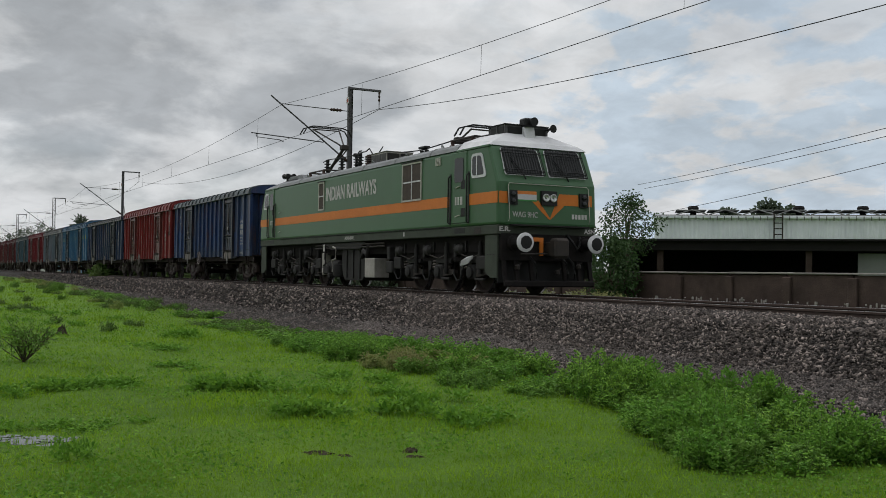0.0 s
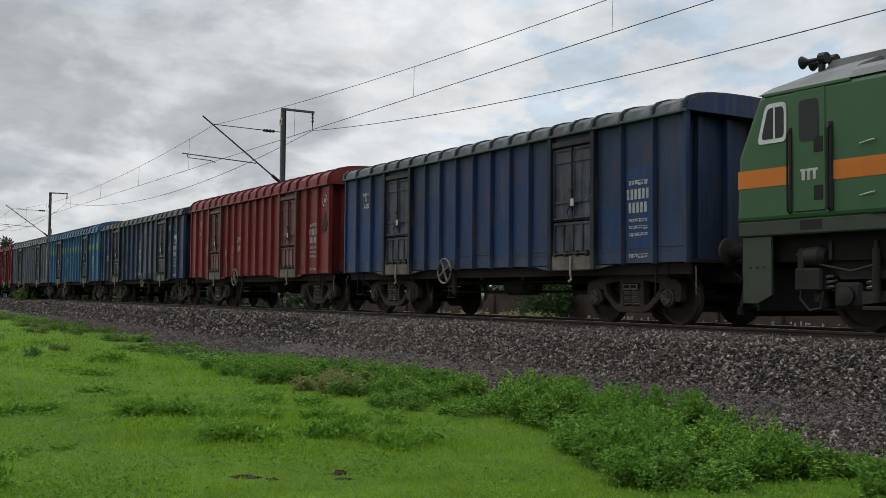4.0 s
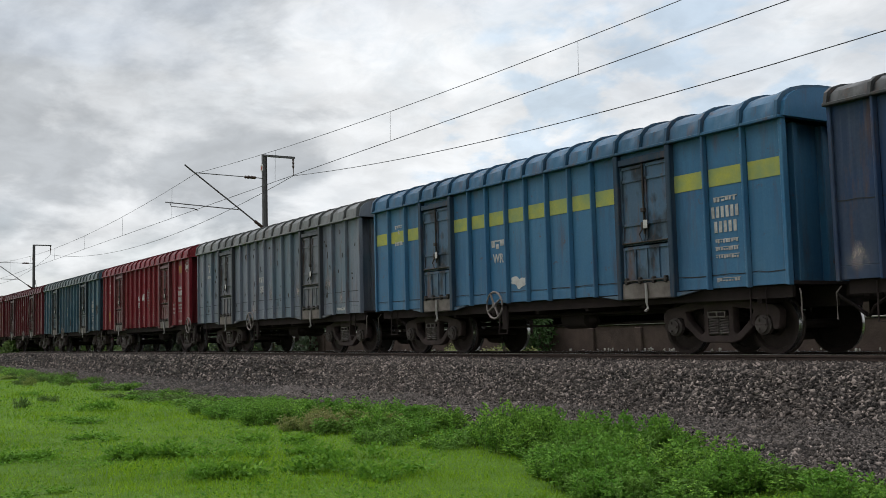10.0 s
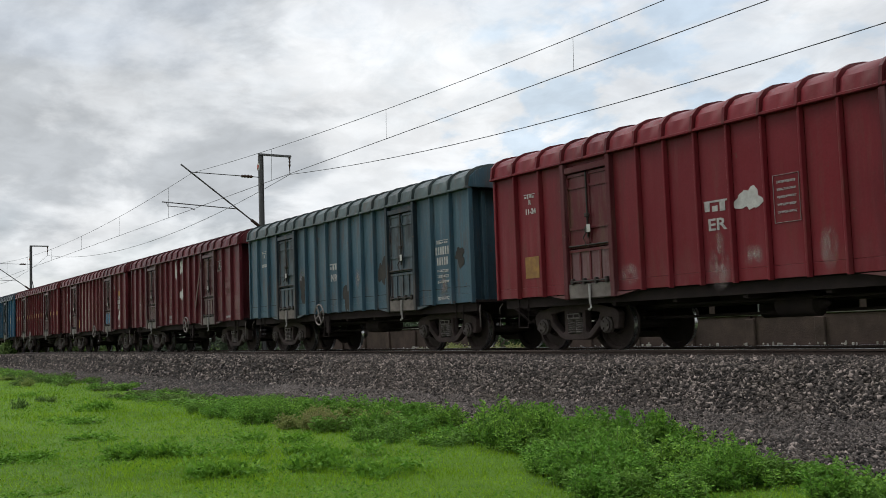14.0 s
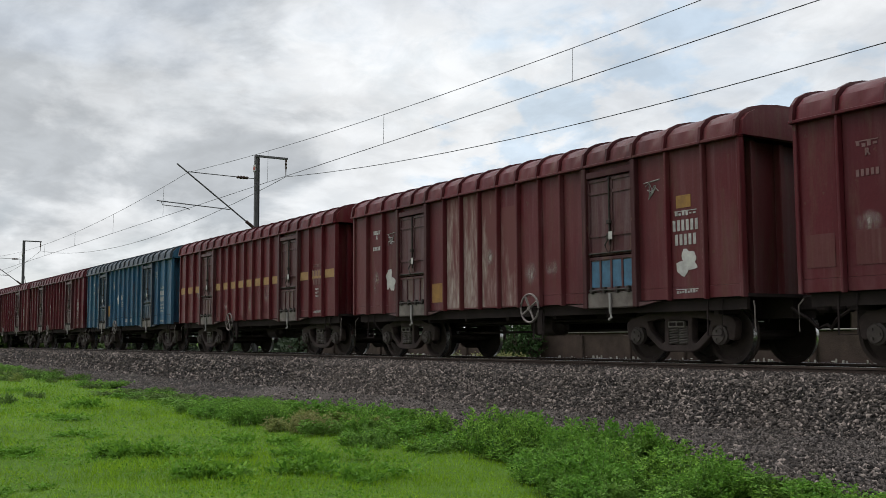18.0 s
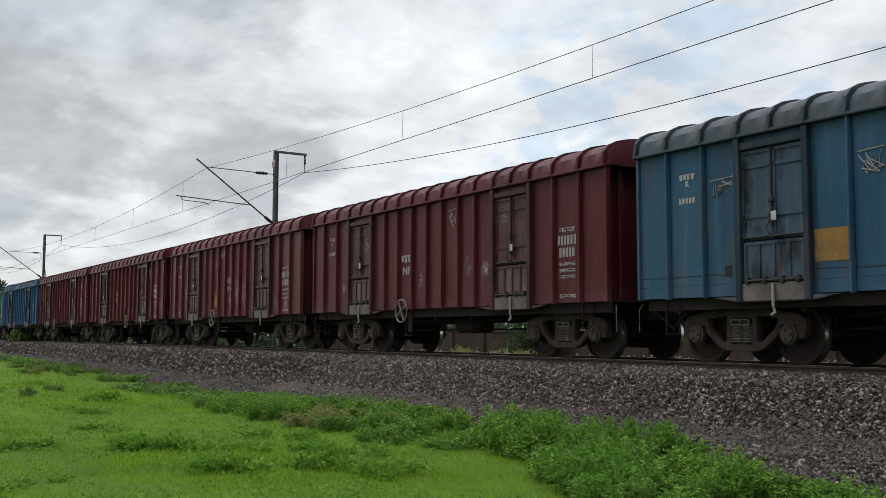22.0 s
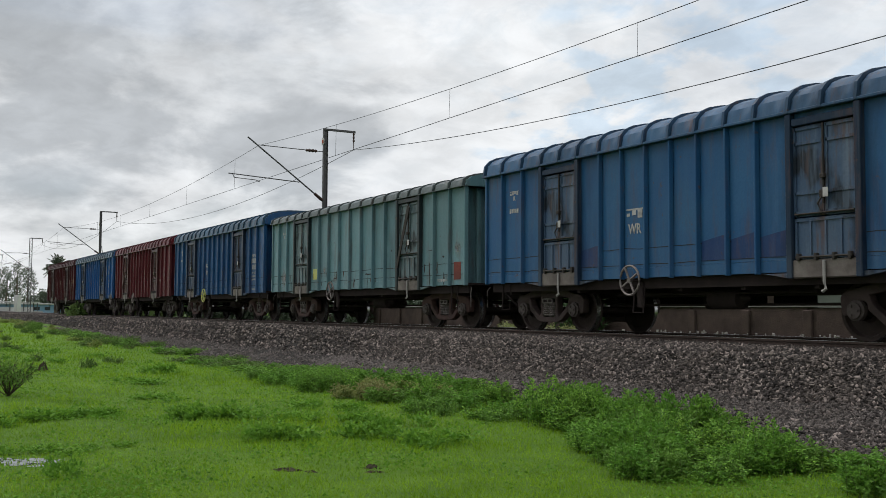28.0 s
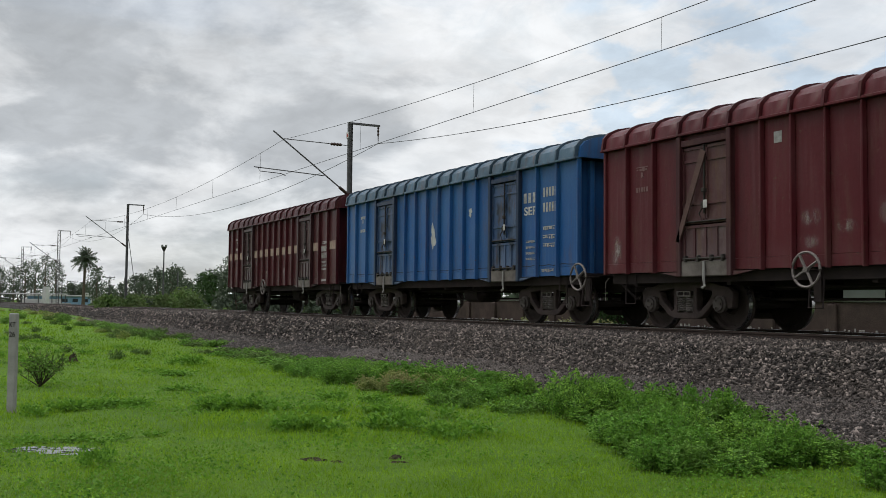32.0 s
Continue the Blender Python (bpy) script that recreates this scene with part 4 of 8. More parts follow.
    for x in (-5.95, 5.95):
        d = math.copysign(1, x)
        part("foot_step", Shape().tube([(x - 0.16, -1.48, 1.1), (x - 0.16, -1.5, 0.5), (x + 0.16, -1.5, 0.5), (x + 0.16, -1.48, 1.1)], 0.016, 5), M_UNDER, w)
        part("coupler", Shape().box(min(6.5 * d, 7.22 * d), max(6.5 * d, 7.22 * d), -0.12, 0.12, 0.9, 1.16, 0.03).box(min(6.95 * d, 7.2 * d), max(6.95 * d, 7.2 * d), -0.2, 0.2, 0.86, 1.22, 0.05), M_UNDER, w)
        part("air_hose", Shape().tube([(6.6 * d, -0.35, 0.95), (6.95 * d, -0.36, 0.75), (7.1 * d, -0.3, 0.6), (7.22 * d, -0.25, 0.66)], 0.03, 6), M_UNDER, w)
        part("grab_rail", Shape().tube([(6.74 * d, -1.45, 1.05), (6.8 * d, -1.5, 0.95), (6.8 * d, -1.5, 0.55)], 0.012, 5), M_DOORWEAR, w)
    for x in (-4.73, 4.73):
        add_bogie(w, x)
    return w, painted


# number: paint colours (fresh, faded), wear, repaint colour and amount, label
LIVERY = [
    ("navy", (0.023, 0.04, 0.09), (0.043, 0.062, 0.104), 0.5, (0.02, 0.042, 0.12), 0.8, "dark navy blue covered goods wagon with bright repainted plates"),
    ("brick", (0.165, 0.023, 0.022), (0.185, 0.033, 0.031), 0.3, None, 0, "brick red covered goods wagon with brown scuffed doors"),
    ("slate", (0.02, 0.037, 0.08), (0.038, 0.056, 0.09), 0.5, (0.02, 0.052, 0.13), 0.75, "weathered slate blue covered goods wagon with grey patches"),
    ("azure", (0.036, 0.125, 0.238), (0.06, 0.158, 0.26), 0.35, None, 0, "light blue covered goods wagon with a yellow stripe"),
    ("ash", (0.128, 0.15, 0.19), (0.17, 0.187, 0.217), 0.6, (0.085, 0.14, 0.175), 0.6, "faded pale grey covered goods wagon with rust pits"),
    ("crimson", (0.143, 0.013, 0.019), (0.176, 0.024, 0.031), 0.25, None, 0, "crimson covered goods wagon with white lettering"),
    ("teal", (0.035, 0.08, 0.112), (0.07, 0.118, 0.146), 0.45, None, 0, "dull teal covered goods wagon with rusty streaks"),
    ("maroon", (0.085, 0.013, 0.018), (0.101, 0.019, 0.024), 0.4, None, 0, "maroon covered goods wagon with chalk marks"),
    ("stained", (0.096, 0.016, 0.020), (0.108, 0.022, 0.028), 0.45, (0.14, 0.06, 0.055), 0.25, "maroon covered goods wagon with large pale bare patches"),
    ("maroon_b", (0.092, 0.013, 0.017), (0.108, 0.018, 0.022), 0.35, None, 0, "maroon covered goods wagon with a cream stripe"),
    ("royal", (0.022, 0.08, 0.15), (0.038, 0.104, 0.168), 0.45, (0.04, 0.11, 0.155), 0.5, "weathered blue covered goods wagon with worn doors"),
    ("maroon_c", (0.085, 0.012, 0.018), (0.097, 0.018, 0.024), 0.45, None, 0, "dark maroon covered goods wagon with scratched doors"),
    ("maroon_d", (0.096, 0.014, 0.022), (0.108, 0.020, 0.027), 0.4, (0.12, 0.05, 0.046), 0.35, "dark maroon covered goods wagon with worn plates"),
    ("maroon_e", (0.089, 0.012, 0.019), (0.104, 0.018, 0.024), 0.35, None, 0, "dark maroon covered goods wagon"),
    ("maroon_f", (0.104, 0.016, 0.022), (0.114, 0.020, 0.027), 0.35, None, 0, "maroon covered goods wagon with a white notice panel"),
    ("cobalt", (0.02, 0.085, 0.2), (0.036, 0.115, 0.22), 0.3, None, 0, "bright blue covered goods wagon with scratched doors"),
    ("mint", (0.1, 0.208, 0.235), (0.15, 0.25, 0.275), 0.45, (0.09, 0.17, 0.18), 0.5, "pale sea green covered goods wagon with rust runs"),
    ("ink", (0.014, 0.06, 0.155), (0.024, 0.08, 0.18), 0.4, (0.02, 0.08, 0.19), 0.55, "dark blue covered goods wagon with white lettering"),
    ("oxide", (0.090, 0.013, 0.018), (0.101, 0.019, 0.024), 0.35, None, 0, "plain oxide maroon covered goods wagon"),
    ("cobalt_b", (0.017, 0.089, 0.264), (0.038, 0.119, 0.272), 0.3, None, 0, "bright blue covered goods wagon with a torn white poster"),
    ("maroon_g", (0.058, 0.010, 0.0135), (0.068, 0.0135, 0.017), 0.4, None, 0, "maroon last covered goods wagon with a broken cream stripe"),
]
ROOFS = {"navy": (0.068, 0.085, 0.092), "slate": (0.05, 0.052, 0.054), "azure": (0.036, 0.105, 0.185), "ash": (0.136, 0.143, 0.143), "teal": (0.068, 0.092, 0.095), "royal": (0.048, 0.065, 0.082),
         "cobalt": (0.037, 0.088, 0.163), "mint": (0.095, 0.118, 0.118), "ink": (0.042, 0.092, 0.145), "cobalt_b": (0.068, 0.116, 0.163)}
first_wagon, painted_parts = build_wagon()
wagons = []


def build_rake():
    order = [first_wagon, *first_wagon.children_recursive]
    where = [order.index(p) for p in painted_parts]
    turning = [order.index(p) for p in wheelsets]
    doors = {order.index(p) for p in painted_parts if p.name.startswith(("door", "drop", "sill", "flap"))}
    flaps = {order.index(p) for p in painted_parts if p.name.startswith("drop_flap")}
    hoops = {order.index(p) for p in painted_parts if p.name.startswith("roof_hoop")}
    jambs = {order.index(p) for p in painted_parts if p.name.split(".")[0] == "door"}
    roofs = {order.index(p) for p in painted_parts if p.name.startswith(("roof", "eave"))}
    for k, (nm, col, fade, wear, patch, amount, label) in enumerate(LIVERY):
        w = first_wagon if k == 0 else copy_thing(first_wagon, Matrix())
        tagged(w, label)
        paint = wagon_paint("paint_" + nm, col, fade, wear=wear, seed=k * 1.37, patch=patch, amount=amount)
        red = col[0] > col[2]
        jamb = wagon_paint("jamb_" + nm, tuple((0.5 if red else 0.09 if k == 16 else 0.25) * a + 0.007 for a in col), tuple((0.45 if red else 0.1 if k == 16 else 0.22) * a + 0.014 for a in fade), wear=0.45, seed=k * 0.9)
        roof = paint if nm not in ROOFS else wagon_paint("roof_" + nm, ROOFS[nm], tuple(v * 1.25 for v in ROOFS[nm]), wear=0.5, seed=k * 2.1)
        if red:
            worn = wagon_paint("door_" + nm, tuple(0.62 * a + 0.012 for a in col), tuple(0.55 * a + 0.03 for a in fade), wear=0.8, seed=k * 0.7 + 3, patch=(0.17, 0.125, 0.11), amount=0.25, size=2.6)
        else:
            worn = wagon_paint("door_" + nm, tuple(0.55 * a + 0.03 for a in col), tuple(0.5 * a + 0.065 for a in fade), wear=0.7, seed=k * 0.7 + 3, patch=(0.016, 0.018, 0.02), amount=0.92, size=2.6)
        flap = worn if not red else wagon_paint("flap_" + nm, tuple(0.55 * a + 0.035 for a in col), tuple(0.5 * a + 0.085 for a in fade), wear=0.8, seed=k * 1.3 + 2, patch=(0.23, 0.19, 0.175), amount=0.45, size=3.0)
        # shade on the hoops' turned-away edges goes in as darker roof paint
        dark_roof = col if nm not in ROOFS else ROOFS[nm]
        hoop = wagon_paint("hoop_" + nm, tuple(0.75 * a + 0.004 for a in dark_roof), tuple(0.8 * a + 0.008 for a in dark_roof), wear=0.4, seed=k * 1.9)
        kids = [w, *w.children_recursive]
        for i in where:
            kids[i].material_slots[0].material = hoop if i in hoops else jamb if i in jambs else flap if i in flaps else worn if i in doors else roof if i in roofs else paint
        if k:
            wheelsets.extend(kids[i] for i in turning)
        shift = {5: 7.95, 19: 7.95, 2: 2.3, 7: 2.3, 8: 2.3, 13: 2.3}.get(k)     # where the hand wheel sits elsewhere
        for o in kids:
            if shift and o.name.startswith(("hand_wheel", "brake_shaft")):
                o.matrix_basis = Matrix.Translation((shift, 0, 0)) @ o.matrix_basis
            if k == 17 and o.name.startswith(("hand_wheel", "spokes")):
                o.material_slots[0].link = "OBJECT"
                o.material_slots[0].material = M_YELLOW
            if k in (16, 17) and o.name.startswith("side_frame"):
                o.material_slots[0].link = "OBJECT"
                o.material_slots[0].material = M_BOGIE_RED
        wagons.append(w)


build_rake()


def reshape(w, half, door, crown, eave=EAVE):
    """A wagon of another build: its own length, door spacing, eaves and roof height."""
    a = [-7.22, -HALF, -4.315, -2.835, 2.835, 4.315, HALF, 7.22]
    b = [-half - 0.52, -half, -door - 0.74, -door + 0.74, door - 0.74, door + 0.74, half, half + 0.52]
    for o in w.children:
        if o.location.length > 1e-6:
            o.location.x = float(np.interp(o.location.x, a, b))
            continue
        for q in (o, *o.children):
            if q.data.users > 1:
                q.data = q.data.copy()
            roof = q.name.startswith(("roof", "end_gable"))
            for v in q.data.vertices:
                v.co.x = float(np.interp(v.co.x, a, b))
                if roof and v.co.z > EAVE:
                    v.co.z = eave + (v.co.z - EAVE) * (crown - eave) / (CROWN - EAVE)
                elif v.co.z > 3.6:
                    v.co.z = 3.6 + (v.co.z - 3.6) * (eave - 3.6) / (EAVE - 3.6)


# ---- locomotive ----
LOCO_HALF = 9.475
M_GREEN, gnt, gb = shader("loco_green")
gc = coords(gnt)
gk = mixc(gnt, ramp(gnt, noise_node(gnt, gc, 0.5, 4), 0.35, 0.7), (0.023, 0.077, 0.026), (0.029, 0.09, 0.034))
gk = mixc(gnt, ramp(gnt, noise_node(gnt, gc, 1.0, 6, 0.65, (4, 4, 0.4)), 0.55, 0.8, 0, 0.35), gk, (0.035, 0.055, 0.03))
gk = mixc(gnt, ramp(gnt, noise_node(gnt, gc, 40.0, 4), 0.4, 0.8, 0, 0.2), gk, (0.02, 0.05, 0.022))
gnt.links.new(gk, gb.inputs["Base Color"])
gb.inputs["Roughness"].default_value = 0.38
gb.inputs["Specular IOR Level"].default_value = 0.4
bump(gnt, gb, noise_node(gnt, gc, 1.6, 3), 0.12, 0.02)
M_SKIRT = surface("dusty_green_sill", (0.05, 0.062, 0.046), (0.034, 0.038, 0.03), 1.4, 0.75, 0, 0.2)
M_ORANGE = surface("stripe_orange", (0.52, 0.16, 0.025), (0.45, 0.13, 0.02), 1.6, 0.5, 0, 0.05)
M_ROOFWHITE = surface("cab_roof_white", (0.6, 0.6, 0.61), (0.42, 0.42, 0.43), 1.2, 0.6, 0, 0.1)
M_ROOF = surface("loco_roof_grey", (0.2, 0.21, 0.215), (0.12, 0.12, 0.12), 1.3, 0.6, 0, 0.2)
M_GREYBOX = surface("loco_grey", (0.024, 0.023, 0.022), (0.012, 0.0115, 0.011), 3, 0.7, 0, 0.2)
M_ACGREY = surface("grimy_unit_grey", (0.1, 0.1, 0.1), (0.05, 0.05, 0.05), 3, 0.7, 0.2, 0.2)
M_SILVER = surface("silver_box", (0.36, 0.34, 0.315), (0.2, 0.185, 0.165), 2.5, 0.5, 0.3, 0.2)
M_PILOT = surface("sooty_pilot", (0.012, 0.011, 0.011), (0.02, 0.017, 0.016), 4, 0.9, 0.0, 0.3, spec=0.1)
M_BLACK = surface("black_rubber", (0.015, 0.015, 0.015), None, 5, 0.55)
M_PANE, pnt, pb = shader("cab_glass")
pb.inputs["Base Color"].default_value, pb.inputs["Roughness"].default_value = (0.012, 0.014, 0.014, 1), 0.12
pb.inputs["Specular IOR Level"].default_value = 0.3
M_LENS, lnt, lb = shader("lamp_lens")
lb.inputs["Base Color"].default_value, lb.inputs["Roughness"].default_value, lb.inputs["Metallic"].default_value = (0.42, 0.43, 0.42, 1), 0.15, 0.6
M_LOUVRE = surface("brown_louvre", (0.07, 0.055, 0.045), (0.05, 0.04, 0.035), 6, 0.8, 0, 0.3)
M_FRAME = surface("cream_frame", (0.42, 0.42, 0.36), (0.28, 0.28, 0.24), 4, 0.6)
M_SAFFRON = surface("saffron", (0.6, 0.2, 0.05), None, 4, 0.6)
M_FLAGGREEN = surface("flag_green", (0.05, 0.25, 0.06), None, 4, 0.6)
locomotive = thing("electric_locomotive", "green electric locomotive with an orange stripe and white cab roof", "locomotive")
loco_wheels = []


def face_x(z):
    """The nose: nearly upright below the waist, raked above it."""
    return 9.2 - 0.05 * (z - 1.5) if z < 2.75 else 9.14 - 0.46 * (z - 2.75)


def on_front(name, y0, y1, z0, z1, mat, label="", proud=0.012, parent=None, poly=None, d=1):
    """A thin plate that lies on the nose; poly: its outline in (y, z)."""
    pts = poly or [(y0, z0), (y1, z0), (y1, z1), (y0, z1)]
    s = Shape()
    n = len(pts)
    s.add([(d * (face_x(z) - 0.03), y, z) for y, z in pts] + [(d * (face_x(z) + proud), y, z) for y, z in pts],
          [tuple(range(n))[::-1], tuple(range(n, 2 * n))] + [(i, (i + 1) % n, n + (i + 1) % n, n + i) for i in range(n)])
    return part(name, s, mat, parent or locomotive, label)


def build_shell():
    L = locomotive
    body = part("body", Shape().prism([(-face_x(3.72), 3.72), (-face_x(2.75), 2.75), (-face_x(1.6), 1.6), (face_x(1.6), 1.6), (face_x(2.75), 2.75), (face_x(3.72), 3.72)], -1.5, 1.5, "y"), M_GREEN, L, "deep green painted body shell")
    bv = body.modifiers.new("edge", "BEVEL")
    bv.width, bv.segments, bv.limit_method = 0.09, 3, "ANGLE"
    part("sill", Shape().box(-9.16, 9.16, -1.485, 1.485, 1.38, 1.62, 0.02), M_SKIRT, L, "dusty grey green sole bar")
    part("seam", Shape().box(-6.7, 6.7, -1.507, -1.48, 1.625, 1.65), M_BLACK, L)
    # roof with rounded shoulders
    prof = [(-1.5, 3.71), (-1.44, 3.83), (-1.28, 3.93), (-1.0, 3.99), (1.0, 3.99), (1.28, 3.93), (1.44, 3.83), (1.5, 3.71)]
    part("roof", Shape().prism(prof, -7.0, 7.0, "x"), M_ROOF, L, "grey rounded roof with bolted hatches")
    for x in (-5.0, -2.2, 0.6, 3.0, 5.4):
        part("roof_joint", Shape().prism([(a * 1.004, z + 0.015) for a, z in prof], x - 0.03, x + 0.03, "x"), M_ROOF, L)
        part("lifting_lug", Shape().tube([(x + 0.5, -1.36, 3.92), (x + 0.56, -1.4, 4.0), (x + 0.62, -1.36, 3.92)], 0.02, 5), M_ROOF, L)
    for d in (-1, 1):
        s = Shape()
        a = [(7.002, -1.5, 3.71), (7.002, -1.28, 3.95), (7.002, -0.8, 4.14), (7.002, 0.8, 4.14), (7.002, 1.28, 3.95), (7.002, 1.5, 3.71)]
        b = [(8.71, -1.5, 3.71), (8.6, -1.3, 3.84), (8.1, -0.62, 4.16), (8.1, 0.62, 4.16), (8.6, 1.3, 3.84), (8.71, 1.5, 3.71)]
        s.add([(d * p[0], p[1], p[2]) for p in a + b], [(0, 1, 7, 6), (1, 2, 8, 7), (2, 3, 9, 8), (3, 4, 10, 9), (4, 5, 11, 10), (6, 7, 8, 9, 10, 11), (0, 5, 4, 3, 2, 1), (0, 6, 11, 5)])
        part("cab_roof", s, M_ROOFWHITE if d > 0 else M_ROOF, L, "white sloping cab roof" if d > 0 else "grey sloping cab roof")
        part("cornice", Shape().box(min(d * 7.0, d * 8.6), max(d * 7.0, d * 8.72), -1.515, -1.47, 3.66, 3.72, 0.01), M_GREEN, L)
    # stripe, broken by the cab doors
    for a, b in ((-9.12, -7.72), (-6.68, 6.68), (7.72, 9.14)):
        part("stripe", Shape().box(a, b, -1.506, -1.49, 2.2, 2.5, 0.002), M_ORANGE, L, "orange waist stripe")
    for d in (-1, 1):
        x = d * 7.2
        dr = part("cab_door", Shape().box(x - 0.4, x + 0.4, -1.52, -1.48, 1.72, 3.66, 0.02), M_GREEN, L, "green cab door with a glazed top")
        part("door_window", Shape().prism(fillet([(x - 0.24, 2.85), (x + 0.24, 2.85), (x + 0.24, 3.5), (x - 0.24, 3.5)], 0.1), -1.53, -1.515, "y"), M_PANE, dr, "dark pane")
        for zz in (2.02, 2.78):
            h = part("door_handle", Shape().box(x + 0.12, x + 0.34, -1.528, -1.515, zz - 0.12, zz + 0.12, 0.004), M_BLACK, dr, "dark recessed handle well")
            part("grip", Shape().tube([(x + 0.11, -1.54, zz - 0.01), (x + 0.25, -1.55, zz + 0.015), (x + 0.36, -1.54, zz + 0.03)], 0.014, 6), M_FRAME, h, "pale worn grip")
        for g in (-0.5, 0.5):
            part("grab_rail", Shape().tube([(x + g, -1.52, 1.72), (x + g, -1.57, 1.76), (x + g, -1.57, 3.0), (x + g, -1.52, 3.05)], 0.022, 6).box(x + g - 0.045, x + g + 0.045, -1.512, -1.49, 1.7, 3.1), M_BLACK, L)
        part("step_recess", Shape().box(x - 0.28, x + 0.28, -1.49, -1.46, 1.44, 1.6, 0.01), M_BLACK, L)
        wf = Shape()
        q0, q1 = [(d * 7.84, 2.9), (d * 8.62, 2.9), (d * 8.38, 3.54), (d * 7.84, 3.54)], [(d * 7.9, 2.97), (d * 8.5, 2.97), (d * 8.32, 3.47), (d * 7.9, 3.47)]
        wf.prism(fillet(q0 if d > 0 else q0[::-1], 0.12), -1.518, -1.49, "y")
        cw = part("cab_side_window", wf, M_ROOFWHITE, L, "white framed cab side window")
        part("pane", Shape().prism(fillet(q1 if d > 0 else q1[::-1], 0.09), -1.524, -1.5, "y"), M_PANE, cw)
        part("mullion", Shape().box(d * 8.14 - 0.02, d * 8.14 + 0.02, -1.532, -1.515, 2.95, 3.5), M_ROOFWHITE, cw)
    for x0, x1, z0, z1, cols in ((3.62, 4.96, 2.5, 3.63, 2), (-3.2, -2.66, 2.58, 3.58, 1)):
        w = part("louvre_window", Shape().box(x0, x1, -1.53, -1.495, z0, z0 + 0.05).box(x0, x1, -1.53, -1.495, z1 - 0.05, z1).box(x0, x0 + 0.05, -1.53, -1.495, z0 + 0.05, z1 - 0.05).box(x1 - 0.05, x1, -1.53, -1.495, z0 + 0.05, z1 - 0.05), M_FRAME, L, "cream framed filter window")
        part("filter", Shape().box(x0 + 0.06, x1 - 0.06, -1.512, -1.49, z0 + 0.06, z1 - 0.06), M_LOUVRE, w, "dark brown mesh filter")
        part("transom", Shape().box(x0 + 0.06, x1 - 0.06, -1.524, -1.51, (z0 + z1) / 2 - 0.02, (z0 + z1) / 2 + 0.02), M_ROOFWHITE, w)
        if cols == 2:
            part("post", Shape().box((x0 + x1) / 2 - 0.02, (x0 + x1) / 2 + 0.02, -1.526, -1.51, z0 + 0.06, z1 - 0.06), M_ROOFWHITE, w)
        part("drip_strip", Shape().box(x0 - 0.05, x1 + 0.06, -1.545, -1.495, z1 + 0.005, z1 + 0.035), M_BLACK, w)
    vent = part("vent", Shape().box(5.85, 6.1, -1.512, -1.49, 3.42, 3.6, 0.004), M_BLACK, L, "pale louvred vent")
    for k in range(5):
        part("slat", Shape().box(5.86, 6.09, -1.522, -1.5, 3.43 + 0.034 * k, 3.452 + 0.034 * k), M_FRAME, vent)
    part("frame", Shape().box(5.83, 5.86, -1.526, -1.49, 3.4, 3.62).box(6.09, 6.12, -1.526, -1.49, 3.4, 3.62).box(5.86, 6.09, -1.526, -1.49, 3.6, 3.62).box(5.86, 6.09, -1.526, -1.49, 3.4, 3.42), M_FRAME, vent)
    me = letters("INDIAN RAILWAYS", 0.5, 4.26, 0.014)
    zs = [v.co.z for v in me.vertices]
    me.transform(Matrix.Diagonal((1, 1, 0.48 / (max(zs) - min(zs)), 1)))
    me.materials.append(M_WHITE)
    part("lettering", me, None, L, "large white lettering", at=Matrix.Translation((-2.54, -1.504, 2.9)))
    part("works_mark", Shape().box(7.0, 7.08, -1.526, -1.515, 2.24, 2.46).box(7.14, 7.22, -1.526, -1.515, 2.24, 2.46).box(7.28, 7.4, -1.526, -1.515, 2.24, 2.46), M_WHITE, L, "white painted letters")
    part("works_mark", Shape().box(-7.42, -6.98, -1.526, -1.515, 2.385, 2.42).box(-7.38, -7.3, -1.526, -1.515, 2.24, 2.385).box(-7.24, -7.17, -1.526, -1.515, 2.24, 2.385).box(-7.1, -7.03, -1.526, -1.515, 2.24, 2.385), M_WHITE, L, "small pale lettering")
    me = letters("ASANSOL", 0.15, 0.8, 0.003)
    me.materials.append(M_WHITE)
    part("depot_mark", me, None, L, "small white lettering", at=Matrix.Translation((-0.78, -1.494, 1.45)))
    part("maker_plate", Shape().box(8.0, 8.32, -1.492, -1.48, 1.42, 1.57).box(8.02, 8.3, -1.496, -1.488, 1.49, 1.5), M_STEEL, L)
    part("lift_mark", Shape().box(3.7, 3.78, -1.492, -1.48, 1.45, 1.58), M_WHITE, L)


